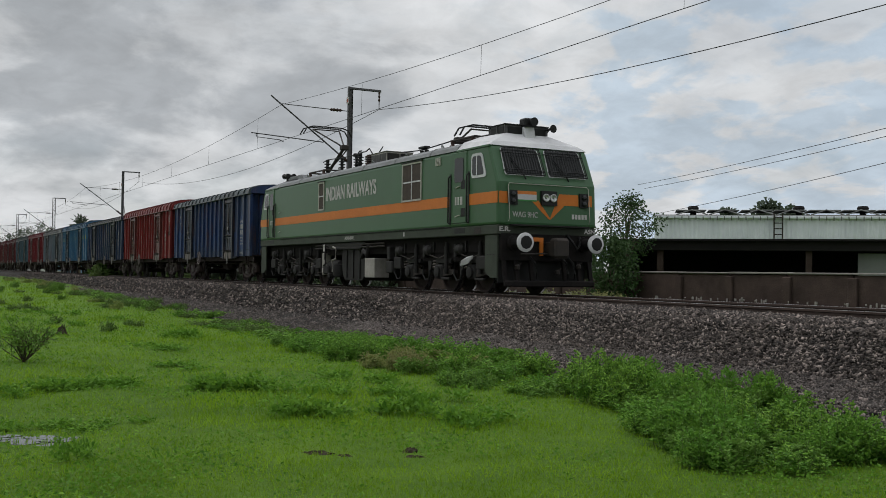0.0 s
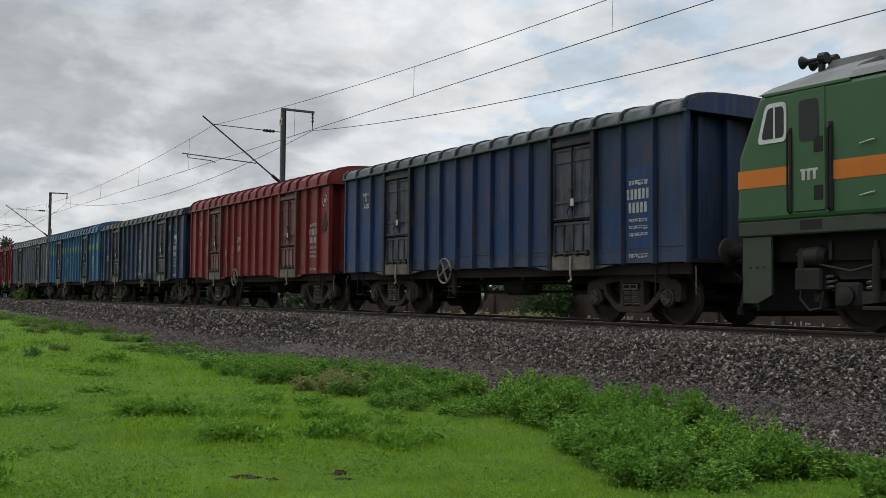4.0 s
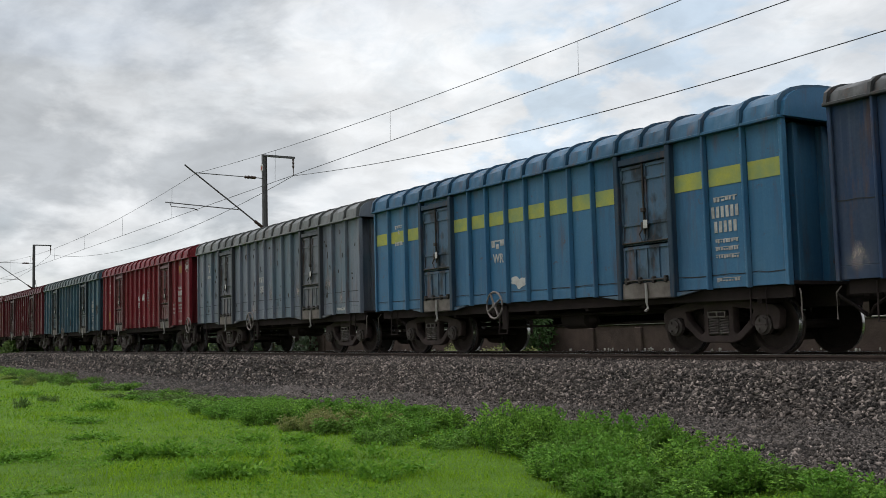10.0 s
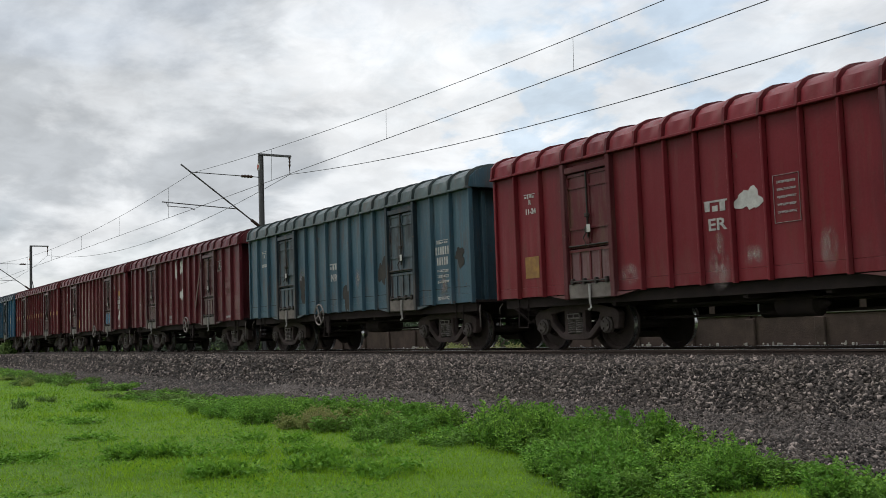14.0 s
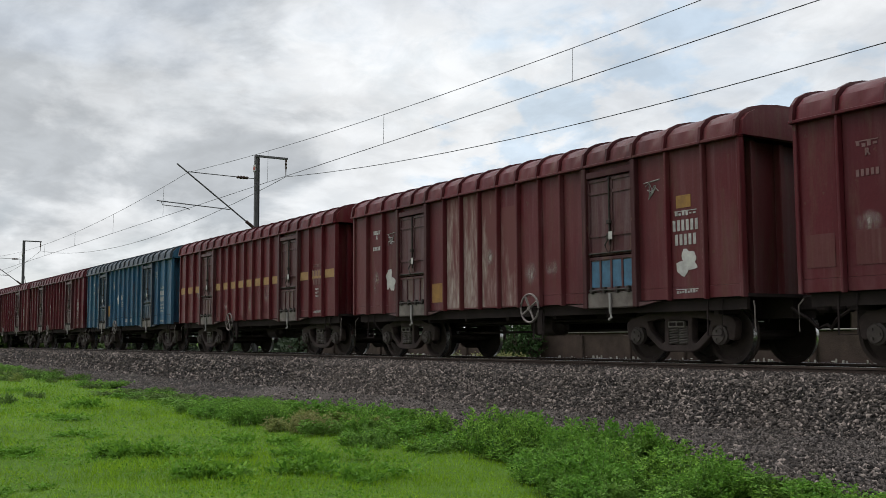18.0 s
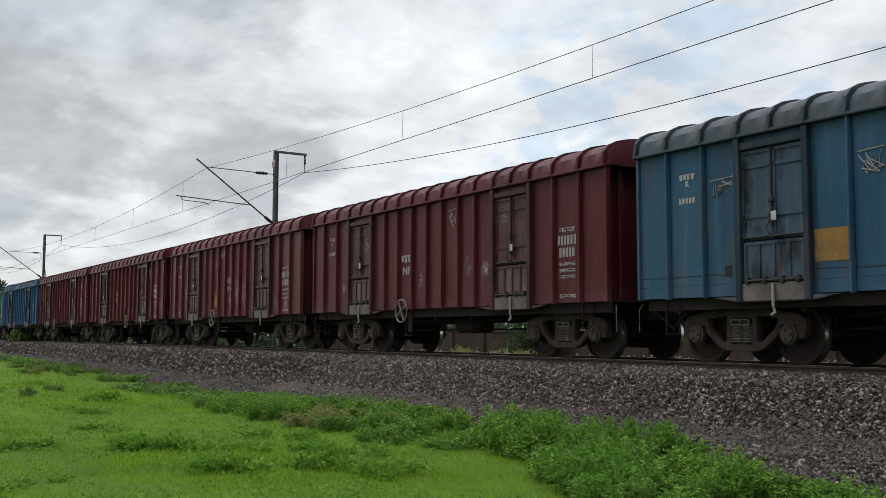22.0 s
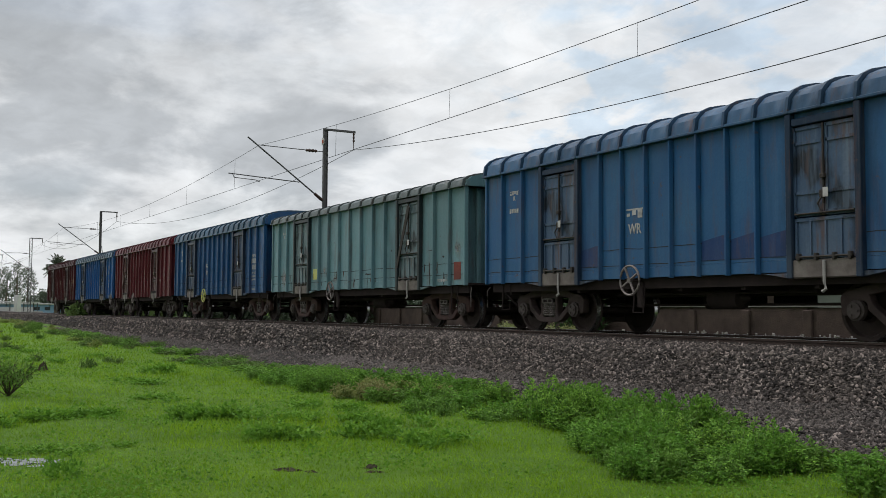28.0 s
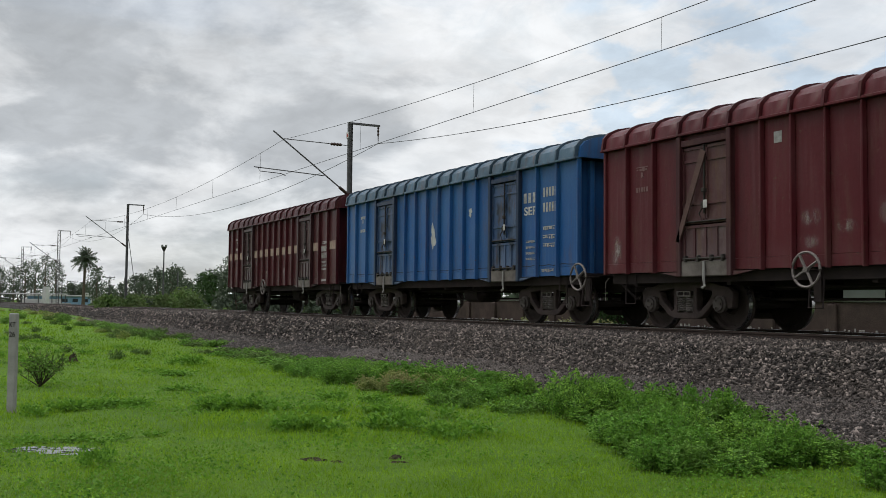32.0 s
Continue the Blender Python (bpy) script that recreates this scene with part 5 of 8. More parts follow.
def build_nose(d):
    L = locomotive
    for y0, y1 in ((-1.24, -0.07), (0.07, 1.24)):
        w = on_front("windscreen_frame", 0, 0, 0, 0, M_ROOFWHITE, "pale rubber edged windscreen frame", 0.01, poly=[(y0 + 0.02, 2.93), (y1 - 0.02, 2.93), (y1, 3.0), (y1 - 0.03, 3.62), (y1 - 0.1, 3.68), (y0 + 0.1, 3.68), (y0 + 0.03, 3.62), (y0, 3.0)], d=d)
        on_front("windscreen", 0, 0, 0, 0, M_PANE, "dark windscreen", 0.018, parent=w, poly=[(y0 + 0.07, 2.955), (y1 - 0.07, 2.955), (y1 - 0.03, 3.01), (y1 - 0.055, 3.61), (y1 - 0.11, 3.655), (y0 + 0.11, 3.655), (y0 + 0.055, 3.61), (y0 + 0.03, 3.01)], d=d)
        g = Shape()
        for k in range(15):
            y = y0 + 0.05 + (y1 - y0 - 0.1) * k / 14
            g.tube([(d * (face_x(2.94) + 0.09), y, 2.94), (d * (face_x(3.66) + 0.09), y, 3.66)], 0.011, 4)
        rim = [(y0, 2.96), (y1, 2.96), (y1 - 0.02, 3.66), (y0 + 0.02, 3.66)]
        g.tube([(d * (face_x(z) + 0.09), y, z) for y, z in rim], 0.016, 5, True)
        for z in (3.08, 3.52):
            g.tube([(d * (face_x(z) + 0.1), y0, z), (d * (face_x(z) + 0.1), y1, z)], 0.013, 4)
        for y in (y0 + 0.01, y1 - 0.01):
            for z in (3.05, 3.55):
                g.tube([(d * face_x(z), y, z), (d * (face_x(z) + 0.09), y, z)], 0.014, 4)
        part("window_grille", g, M_BLACK, w, "black barred stone guard")
        part("wiper", Shape().tube([(d * (face_x(2.86) + 0.02), y0 + 0.6, 2.84), (d * (face_x(2.95) + 0.06), y0 + 0.5, 2.98), (d * (face_x(3.4) + 0.05), y0 + 0.25, 3.4)], 0.018, 5), M_BLACK, w)
    for y in (-1.08, 1.08):
        m = on_front("marker_lamp", y - 0.13, y + 0.13, 2.16, 2.54, M_BLACK, "black marker lamp box", 0.05, d=d)
        for z in (2.26, 2.44):
            part("lens", Shape().lathe([(0.07, 0), (0.07, 0.03), (0.03, 0.045)], (0, 0, 0), "z", 12), M_PANE, m, at=Matrix.Translation((d * (face_x(z) + 0.045), y, z)) @ Matrix.Rotation(radians(90 * d), 4, "Y"))
    h = on_front("headlamp_box", -0.24, 0.24, 2.18, 2.56, M_BLACK, "black twin headlamp box", 0.06, d=d)
    for y in (-0.11, 0.11):
        part("headlamp", Shape().lathe([(0.105, 0), (0.105, 0.03), (0.09, 0.035), (0.07, 0.01), (0.02, 0.0)], (0, 0, 0), "z", 16), M_LENS, h, "silver round headlamp", at=Matrix.Translation((d * (face_x(2.38) + 0.06), y, 2.38)) @ Matrix.Rotation(radians(90 * d), 4, "Y"))
    on_front("stripe", 0, 0, 0, 0, M_ORANGE, "orange waist stripe", 0.008, poly=[(-1.46, 2.2), (-1.22, 2.2), (-1.22, 2.5), (-1.46, 2.5)], d=d)
    on_front("stripe", 0, 0, 0, 0, M_ORANGE, "orange waist stripe", 0.008, poly=[(1.22, 2.2), (1.36, 2.2), (1.36, 2.5), (1.22, 2.5)], d=d)
    on_front("chevron", 0, 0, 0, 0, M_ORANGE, "orange chevron", 0.008, poly=[(-0.5, 2.3), (-0.3, 2.3), (0.04, 1.84), (0.03, 1.8), (-0.02, 1.82), (-0.5, 2.28)], d=d)
    on_front("chevron", 0, 0, 0, 0, M_ORANGE, "orange chevron", 0.008, poly=[(0.05, 1.8), (0.5, 2.2), (0.93, 2.2), (0.93, 2.5), (0.34, 2.5), (0.27, 2.35), (0.045, 1.84)], d=d)
    if d > 0:
        f = on_front("flag_plate", -0.93, -0.36, 2.27, 2.53, M_ROOFWHITE, "white plate with saffron, white and green bands", 0.012, d=d)
        on_front("saffron_band", -0.93, -0.36, 2.45, 2.53, M_SAFFRON, "", 0.016, parent=f, d=d)
        on_front("green_band", -0.93, -0.36, 2.27, 2.31, M_FLAGGREEN, "", 0.016, parent=f, d=d)
        me = letters("WAG 9HC", 0.2, 0.75, 0.0015)
        me.materials.append(M_WHITE)
        part("lettering", me, None, L, "white class lettering", at=Matrix.Translation((face_x(1.9) + 0.006, -1.08, 1.84)) @ Matrix.Rotation(radians(90), 4, "Z"))
        for k in range(5):
            on_front("number_bar", 0.72 + 0.1 * k, 0.79 + 0.1 * k, 1.84, 1.97, M_WHITE, "", 0.006, d=d)
        me = letters("E.R.", 0.16, 0.32, 0.005)
        me.materials.append(M_WHITE)
        part("lettering", me, None, L, "white lettering", at=Matrix.Translation((9.175, -1.46, 1.46)) @ Matrix.Rotation(radians(90), 4, "Z"))
        me = letters("ASN", 0.16, 0.34, 0.005)
        me.materials.append(M_WHITE)
        part("lettering", me, None, L, "white lettering", at=Matrix.Translation((9.175, 1.12, 1.46)) @ Matrix.Rotation(radians(90), 4, "Z"))
    part("hand_rail", Shape().tube([(d * 9.22, -1.22, 1.72), (d * 9.28, -1.22, 1.78), (d * 9.2, -1.22, 2.66), (d * 9.18, -1.18, 2.71), (d * 9.18, 1.18, 2.71), (d * 9.2, 1.22, 2.66), (d * 9.28, 1.22, 1.78), (d * 9.22, 1.22, 1.72)], 0.011, 6), M_FRAME, L, "white pipe hand rail across the nose")
    part("foot_board", Shape().box(min(d * 9.15, d * 9.36), max(d * 9.15, d * 9.36), -1.15, 1.15, 1.6, 1.64), M_GREYBOX, L)
    for y in (-1.06, 1.06):
        b = part("buffer", Shape().lathe([(0.19, 0), (0.19, 0.1), (0.14, 0.12), (0.14, 0.42), (0.1, 0.43), (0.1, 0.55)], (0, 0, 0), "z", 18), M_PILOT, L, "round sprung buffer with a white head", smooth=True, at=Matrix.Translation((d * 9.18, y, 1.2)) @ Matrix.Rotation(radians(90 * d), 4, "Y"))
        part("buffer_head", Shape().lathe([(0.12, 0.5), (0.235, 0.55), (0.24, 0.59), (0.18, 0.62), (0.02, 0.63)], (0, 0, 0), "z", 22), M_ROOFWHITE if d > 0 else M_STEEL, b, "white painted buffer face" if d > 0 else "dark steel buffer face", smooth=True)
        part("grease_patch", Shape().lathe([(0.17, 0.628), (0.15, 0.634), (0.02, 0.638)], (0, 0, 0), "z", 9), M_BLACK, b, "black grease patch")
    part("head_stock", Shape().box(min(d * 9.0, d * 9.17), max(d * 9.0, d * 9.17), -1.4, 1.4, 0.85, 1.42, 0.02), M_PILOT, L)
    part("coupler", Shape().box(min(d * 9.1, d * 9.7), max(d * 9.1, d * 9.7), -0.13, 0.13, 0.98, 1.24, 0.03).box(min(d * 9.5, d * 9.8), max(d * 9.5, d * 9.8), -0.2, 0.24, 0.92, 1.32, 0.06), M_STEEL, L)
    part("coupler_bracket", Shape().box(min(d * 9.2, d * 9.26), max(d * 9.2, d * 9.26), -0.7, -0.2, 1.24, 1.33).box(min(d * 9.2, d * 9.26), max(d * 9.2, d * 9.26), -0.29, -0.2, 0.98, 1.24), M_ORANGE, L, "orange painted bracket")
    for y in (-0.55, 0.4, 0.6):
        part("air_hose", Shape().tube([(d * 9.2, y, 0.95), (d * 9.42, y, 0.8), (d * 9.45, y + 0.04, 0.55), (d * 9.35, y + 0.1, 0.42)], 0.028, 6), M_BLACK, L)
    part("rail_guard", Shape().box(min(d * 9.2, d * 9.34), max(d * 9.2, d * 9.34), -1.35, 1.35, 0.2, 0.36, 0.03), M_PILOT, L, "black rail guard beam")
    for y in (-1.3, -0.95, -0.5, 0.5, 0.95, 1.3):
        part("guard_strut", Shape().prism([(d * 9.05, 0.9), (d * 9.15, 0.9), (d * 9.27, 0.34), (d * 9.2, 0.34)], y - 0.05, y + 0.05, "y"), M_PILOT, L)
    # black plate added behind the guard, standing for the shaded space there
    part("pilot_back", Shape().box(min(d * 8.86, d * 8.92), max(d * 8.86, d * 8.92), -1.32, 1.32, 0.3, 1.0), M_BLACK, L)
    for y, z in ((-0.95, 0.62), (0.9, 0.66), (0.25, 0.5)):
        part("angle_cock", Shape().lathe([(0.03, 0), (0.07, 0.03), (0.07, 0.1), (0.03, 0.14)], (d * 9.24, y, z), "z", 8).tube([(d * 9.24, y, z + 0.1), (d * 9.24, y + 0.12, z + 0.18)], 0.015, 5), M_STEEL, L)
    part("jumper_cable", Shape().tube([(d * 9.2, 0.55, 1.42), (d * 9.36, 0.62, 1.25), (d * 9.38, 0.75, 1.1), (d * 9.3, 0.9, 1.2), (d * 9.2, 0.95, 1.38)], 0.03, 6), M_BLACK, L, "black jumper cable loop")
    part("uncoupling_lever", Shape().tube([(d * 9.3, -0.9, 1.0), (d * 9.36, -0.2, 1.02), (d * 9.4, 0.3, 0.95), (d * 9.36, 0.42, 0.6)], 0.016, 5), M_STEEL, L)
    for y in (-1.46, 1.4):
        part("corner_plate", Shape().prism([(d * 8.5, 1.37), (d * 9.08, 1.37), (d * 9.08, 0.42), (d * 8.78, 0.42), (d * 8.5, 0.56)], y, y + 0.05, "y"), M_SKIRT, L, "grey corner skirt plate")
    for x in (8.62, 8.76, 8.9):
        part("plate_slot", Shape().box(min(d * x, d * (x + 0.05)), max(d * x, d * (x + 0.05)), -1.466, -1.458, 0.98, 1.0), M_BLACK, L)


def build_loco_bogie(x):
    L = locomotive
    b = part("bogie", Shape().box(-2.6, 2.6, -1.2, -1.08, 0.82, 1.12, 0.03).box(-2.6, 2.6, 1.08, 1.2, 0.82, 1.12, 0.03).box(-0.3, 0.3, -1.08, 1.08, 0.7, 1.1), M_PILOT, L, "grimy three axle locomotive bogie", at=Matrix.Translation((x, 0, 0)))
    for wx in (-1.85, 0.0, 1.85):
        w = part("wheelset", WHEELSET, None, b, "dark steel wheels on an axle")
        w.matrix_parent_inverse = Matrix.Translation((wx, 0, 0.545)) @ Matrix.Diagonal((1.09, 1, 1.09, 1))
        loco_wheels.append(w)
        part("axle_box", Shape().box(wx - 0.24, wx + 0.24, -1.28, -1.02, 0.36, 0.76, 0.05).lathe([(0.15, 0), (0.15, -0.06), (0.05, -0.08)], (wx, -1.28, 0.55), "y", 12), M_GREYBOX, b)
        part("axle_link", Shape().prism([(wx + 0.2, 0.42), (wx + 0.85, 0.5), (wx + 0.85, 0.62), (wx + 0.2, 0.62)], -1.24, -1.1, "y"), M_STEEL, b)
        for sx in (-0.38, 0.36):
            part("coil_spring", spring_shape(wx + sx, -1.14, 0.62, 0.86, 0.09, 3), M_SPRING, b)
        part("damper", Shape().tube([(wx + 0.52, -1.3, 0.5), (wx + 0.52, -1.3, 1.25)], 0.06, 8).tube([(wx + 0.52, -1.3, 1.1), (wx + 0.52, -1.3, 1.36)], 0.035, 8), M_GREYBOX, b)
        part("brake_cylinder", Shape().lathe([(0.05, -0.2), (0.15, -0.16), (0.17, 0.1), (0.1, 0.2)], (wx - 0.55, -1.25, 1.16), "x", 12), M_GREYBOX, b, smooth=True)
        part("hanger", Shape().prism([(wx - 0.62, 0.86), (wx - 0.4, 0.86), (wx - 0.5, 0.45), (wx - 0.58, 0.45)], -1.27, -1.22, "y"), M_GREYBOX, b)
        part("brake_pipe", Shape().tube([(wx - 0.9, -1.3, 1.2), (wx - 0.4, -1.33, 1.02), (wx + 0.1, -1.31, 0.92), (wx + 0.5, -1.34, 1.0)], 0.02, 5), M_STEEL, b)
        part("brake_block", Shape().box(wx - 0.68, wx - 0.56, -1.0, -0.72, 0.35, 0.75, 0.03), M_STEEL, b)
        part("brake_hose", Shape().tube([(wx - 0.75, -1.33, 0.98), (wx - 0.78, -1.36, 0.5), (wx - 0.6, -1.36, 0.32), (wx - 0.4, -1.36, 0.36), (wx - 0.36, -1.34, 0.62)], 0.022, 6), M_BLACK, b)
        part("bracket", Shape().box(wx - 0.86, wx - 0.72, -1.34, -1.2, 0.95, 1.3, 0.02), M_GREYBOX, b)
        part("bracket", Shape().box(wx - 0.3, wx - 0.24, -1.3, -1.2, 1.1, 1.38), M_GREYBOX, b)
        part("cover_plate", Shape().prism([(wx - 0.2, 0.92), (wx + 0.75, 0.92), (wx + 0.7, 0.8), (wx - 0.12, 0.8)], -1.26, -1.2, "y"), M_GREYBOX, b)
        part("tie_bar", Shape().box(wx + 0.3, wx + 0.75, -1.34, -1.24, 0.34, 0.4, 0.01), M_GREYBOX, b)
    part("sand_box", Shape().box(2.25, 2.75, -1.36, -1.05, 0.62, 0.98, 0.03), M_GREYBOX, b)
    part("sand_box", Shape().box(-2.75, -2.25, -1.36, -1.05, 0.62, 0.98, 0.03), M_GREYBOX, b)
    part("sand_pipe", Shape().tube([(2.5, -1.1, 0.62), (2.6, -0.95, 0.3), (2.45, -0.87, 0.1)], 0.025, 5), M_BLACK, b)
    return b


def build_belly():
    L = locomotive
    part("under_floor", Shape().box(-8.9, 8.9, -1.25, 1.25, 1.05, 1.38), M_PILOT, L)
    part("transformer_tank", Shape().prism(fillet([(-1.45, 1.2), (0.55, 1.2), (0.5, 0.5), (0.32, 0.24), (-1.2, 0.24), (-1.4, 0.5)], 0.22), -1.3, 1.3, "y"), M_GREYBOX, L, "grey transformer tank with ribs")
    for x in (-1.0, -0.45, 0.1):
        part("tank_rib", Shape().box(x - 0.05, x + 0.05, -1.34, -1.295, 0.3, 1.15, 0.01), M_GREYBOX, L)
    part("tank_flange", Shape().prism([(-2.65, 1.36), (0.75, 1.36), (0.35, 1.18), (-2.2, 1.18)], -1.42, -1.28, "y"), M_GREYBOX, L)
    part("battery_box", Shape().box(0.74, 1.5, -1.42, -0.9, 0.34, 0.96, 0.02), M_SILVER, L, "silver battery box")
    part("cable_conduit", Shape().tube([(-3.6, -1.4, 1.3), (2.2, -1.4, 1.3)], 0.025, 6).tube([(-3.6, -1.4, 1.22), (2.2, -1.4, 1.22)], 0.025, 6), M_STEEL, L)
    part("air_tank", Shape().lathe([(0.05, -0.55), (0.2, -0.48), (0.22, 0), (0.2, 0.48), (0.05, 0.55)], (-2.35, -1.1, 0.72), "x", 14), M_GREYBOX, L, smooth=True)
    part("air_drier", Shape().box(-3.1, -2.9, -1.38, -1.1, 0.5, 1.1, 0.02).lathe([(0.1, 0), (0.12, 0.1), (0.1, 0.3)], (-2.98, -1.3, 0.4), "z", 10), M_SILVER, L)
    part("valve_pipe", Shape().tube([(-2.72, -1.4, 1.36), (-2.72, -1.42, 0.95), (-2.62, -1.42, 0.8), (-2.86, -1.42, 0.72)], 0.03, 7), M_GREYBOX, L, "grey upright pipe with a white tag")
    part("valve_tag", Shape().box(-2.79, -2.65, -1.47, -1.455, 1.14, 1.34), M_WHITE, L)
    part("valve_block", Shape().box(-3.1, -2.5, -1.4, -1.15, 0.42, 0.72, 0.04).box(-2.48, -2.3, -1.42, -1.2, 0.3, 0.46, 0.02), M_GREYBOX, L)
    part("filter_pipe", Shape().tube([(-2.05, -1.4, 0.5), (-2.05, -1.42, 0.9), (-1.75, -1.42, 0.95), (-1.72, -1.42, 1.2), (-2.0, -1.42, 1.26)], 0.032, 8), M_SILVER, L, "pale bent pipe")
    part("filter_bowl", Shape().lathe([(0.02, 0), (0.2, 0.04), (0.24, 0.2), (0.22, 0.42), (0.05, 0.48)], (-1.9, -1.2, 0.32), "z", 14), M_GREYBOX, L, smooth=True)
    part("junction_box", Shape().box(2.3, 2.75, -1.4, -1.1, 0.5, 0.86, 0.03).box(2.4, 2.62, -1.42, -1.1, 0.9, 1.2, 0.02), M_GREYBOX, L)
    part("oil_pipe", Shape().tube([(0.35, -1.35, 1.0), (0.6, -1.4, 1.12), (0.9, -1.4, 1.05), (1.0, -1.4, 1.25)], 0.07, 8), M_GREYBOX, L)
    part("cloth", Shape().add([(7.05, -1.37, 0.72), (7.5, -1.38, 0.78), (7.7, -1.36, 0.98), (7.35, -1.34, 0.95), (7.2, -1.42, 0.86), (7.42, -1.43, 0.9), (7.05, -1.33, 0.7), (7.7, -1.32, 0.95)], [(0, 1, 5, 4), (1, 2, 5), (4, 5, 2, 3), (0, 4, 3, 6), (1, 0, 6, 7), (2, 1, 7), (3, 2, 7, 6)]), M_ROOFWHITE, L, "crumpled white cloth on the bogie")


def build_rooftop():
    L = locomotive

    def panto(x, d, raised):
        p = part("pantograph", Shape().tube([(x - 0.7, -0.55, 4.28), (x + 0.7, -0.55, 4.28), (x + 0.7, 0.55, 4.28), (x - 0.7, 0.55, 4.28)], 0.035, 6, True), M_STEEL, L, "raised dark steel pantograph" if raised else "folded dark steel pantograph")
        for sx in (-0.6, 0.6):
            for y in (-0.55, 0.55):
                part("support_insulator", Shape().lathe([(0.06, 0), (0.1, 0.05), (0.06, 0.09), (0.1, 0.14), (0.06, 0.18), (0.06, 0.3)], (x + sx, y, 3.98), "z", 8), M_INSUL, p)
        if raised:
            k, h = (x + d * 1.15, 5.12), (x - d * 0.45, 6.02)
        else:
            k, h = (x + d * 1.25, 4.4), (x - d * 0.5, 4.5)
        part("lower_arm", Shape().tube([(x - d * 0.2, 0, 4.3), (k[0], 0, k[1])], 0.06, 8).tube([(x - d * 0.5, 0.1, 4.3), (k[0] + d * 0.08, 0.1, k[1] - 0.05)], 0.025, 6), M_STEEL, p)
        part("upper_arm", Shape().tube([(k[0], 0, k[1]), (h[0], -0.55, h[1])], 0.03, 6).tube([(k[0], 0, k[1]), (h[0], 0.55, h[1])], 0.03, 6).tube([(h[0], -0.55, h[1]), (h[0], 0.55, h[1])], 0.025, 6), M_STEEL, p)
        part("knuckle", Shape().box(k[0] - 0.12, k[0] + 0.12, -0.14, 0.14, k[1] - 0.1, k[1] + 0.1, 0.03), M_STEEL, p)
        for sx in (-0.16, 0.16):
            part("collector_bow", Shape().tube([(h[0] + sx, -1.0, h[1] - 0.22), (h[0] + sx, -0.86, h[1] + 0.02), (h[0] + sx, -0.6, h[1] + 0.1), (h[0] + sx, 0.6, h[1] + 0.1), (h[0] + sx, 0.86, h[1] + 0.02), (h[0] + sx, 1.0, h[1] - 0.22)], 0.026, 6), M_BLACK, p)

    panto(-5.5, 1, True)
    panto(5.6, -1, False)
    for x, top in ((-5.12, 4.7), (-3.9, 4.66), (-2.66, 4.6), (-2.34, 4.66), (2.5, 4.24), (2.8, 4.26)):
        n = 5 if x < 0 else 3
        prof = [(0.06, 0)]
        for k in range(n):
            z = 0.06 + (top - 4.09) * k / n
            prof += [(0.055, z), (0.125, z + 0.02), (0.115, z + 0.045), (0.055, z + 0.06)]
        part("busbar_insulator", Shape().lathe(prof + [(0.07, top - 4.03), (0.07, top - 3.97), (0.02, top - 3.96)], (x, -0.3, 3.97), "z", 10), M_BLACK, L, "black ribbed insulator")
    part("busbar", Shape().tube([(-5.5, -0.3, 4.66), (-5.1, -0.3, 4.72), (-3.9, -0.3, 4.66), (-2.66, -0.3, 4.64)], 0.02, 6), M_BLACK, L)
    part("busbar", Shape().tube([(-2.34, -0.3, 4.68), (-1.7, -0.36, 4.66), (-1.3, -0.42, 4.72), (-0.9, -0.48, 4.5)], 0.022, 6), M_BLACK, L)
    part("busbar", Shape().tube([(1.0, -0.3, 4.36), (2.5, -0.3, 4.27), (2.8, -0.3, 4.29), (4.6, -0.3, 4.36)], 0.02, 6), M_BLACK, L)
    part("isolator_blade", Shape().box(-2.8, -2.25, -0.34, -0.26, 4.6, 4.65, 0.01).box(-2.82, -2.7, -0.38, -0.22, 4.57, 4.7, 0.02).tube([(-2.6, -0.3, 4.64), (-2.42, -0.3, 4.74), (-2.25, -0.3, 4.74)], 0.025, 6), M_BLACK, L, "black isolator switch")
    part("breaker_foot", Shape().lathe([(0.25, 0), (0.25, 0.08), (0.2, 0.1), (0.2, 0.2), (0.05, 0.21)], (-0.89, -0.5, 3.9), "z", 16), M_BOGIE_RED, L, "red breaker foot")
    ring = [(0.16, 0.18)]
    for k in range(4):
        ring += [(0.17, 0.2 + 0.08 * k), (0.25, 0.22 + 0.08 * k), (0.24, 0.25 + 0.08 * k), (0.17, 0.27 + 0.08 * k)]
    part("vacuum_breaker", Shape().lathe(ring + [(0.18, 0.54), (0.05, 0.56)], (-0.89, -0.5, 3.9), "z", 18), M_INSUL, L, "ribbed porcelain circuit breaker")
    part("arrester", Shape().lathe([(0.1, 0), (0.13, 0.05), (0.1, 0.1), (0.13, 0.15), (0.1, 0.2), (0.13, 0.25), (0.1, 0.32), (0.1, 0.55), (0.15, 0.58), (0.15, 0.66), (0.02, 0.67)], (-0.4, -0.5, 3.78), "z", 12).tube([(-0.4, -0.5, 4.44), (-0.25, -0.5, 4.5), (-0.1, -0.45, 4.66)], 0.02, 5), M_BLACK, L, "black surge arrester")
    g = part("cooling_unit", Shape().box(0.07, 1.27, -0.95, 0.0, 3.9, 4.32, 0.015), M_SILVER, L, "silver louvred cooling unit on the roof")
    for k in range(3):
        x = 0.1 + 0.39 * k
        part("louvre", Shape().box(x + 0.02, x + 0.36, -0.965, -0.948, 3.98, 4.27), M_ACGREY, g)
    for k in range(2):
        y = -0.92 + 0.46 * k
        part("louvre", Shape().box(1.268, 1.284, y, y + 0.42, 3.98, 4.27), M_GREYBOX, g)
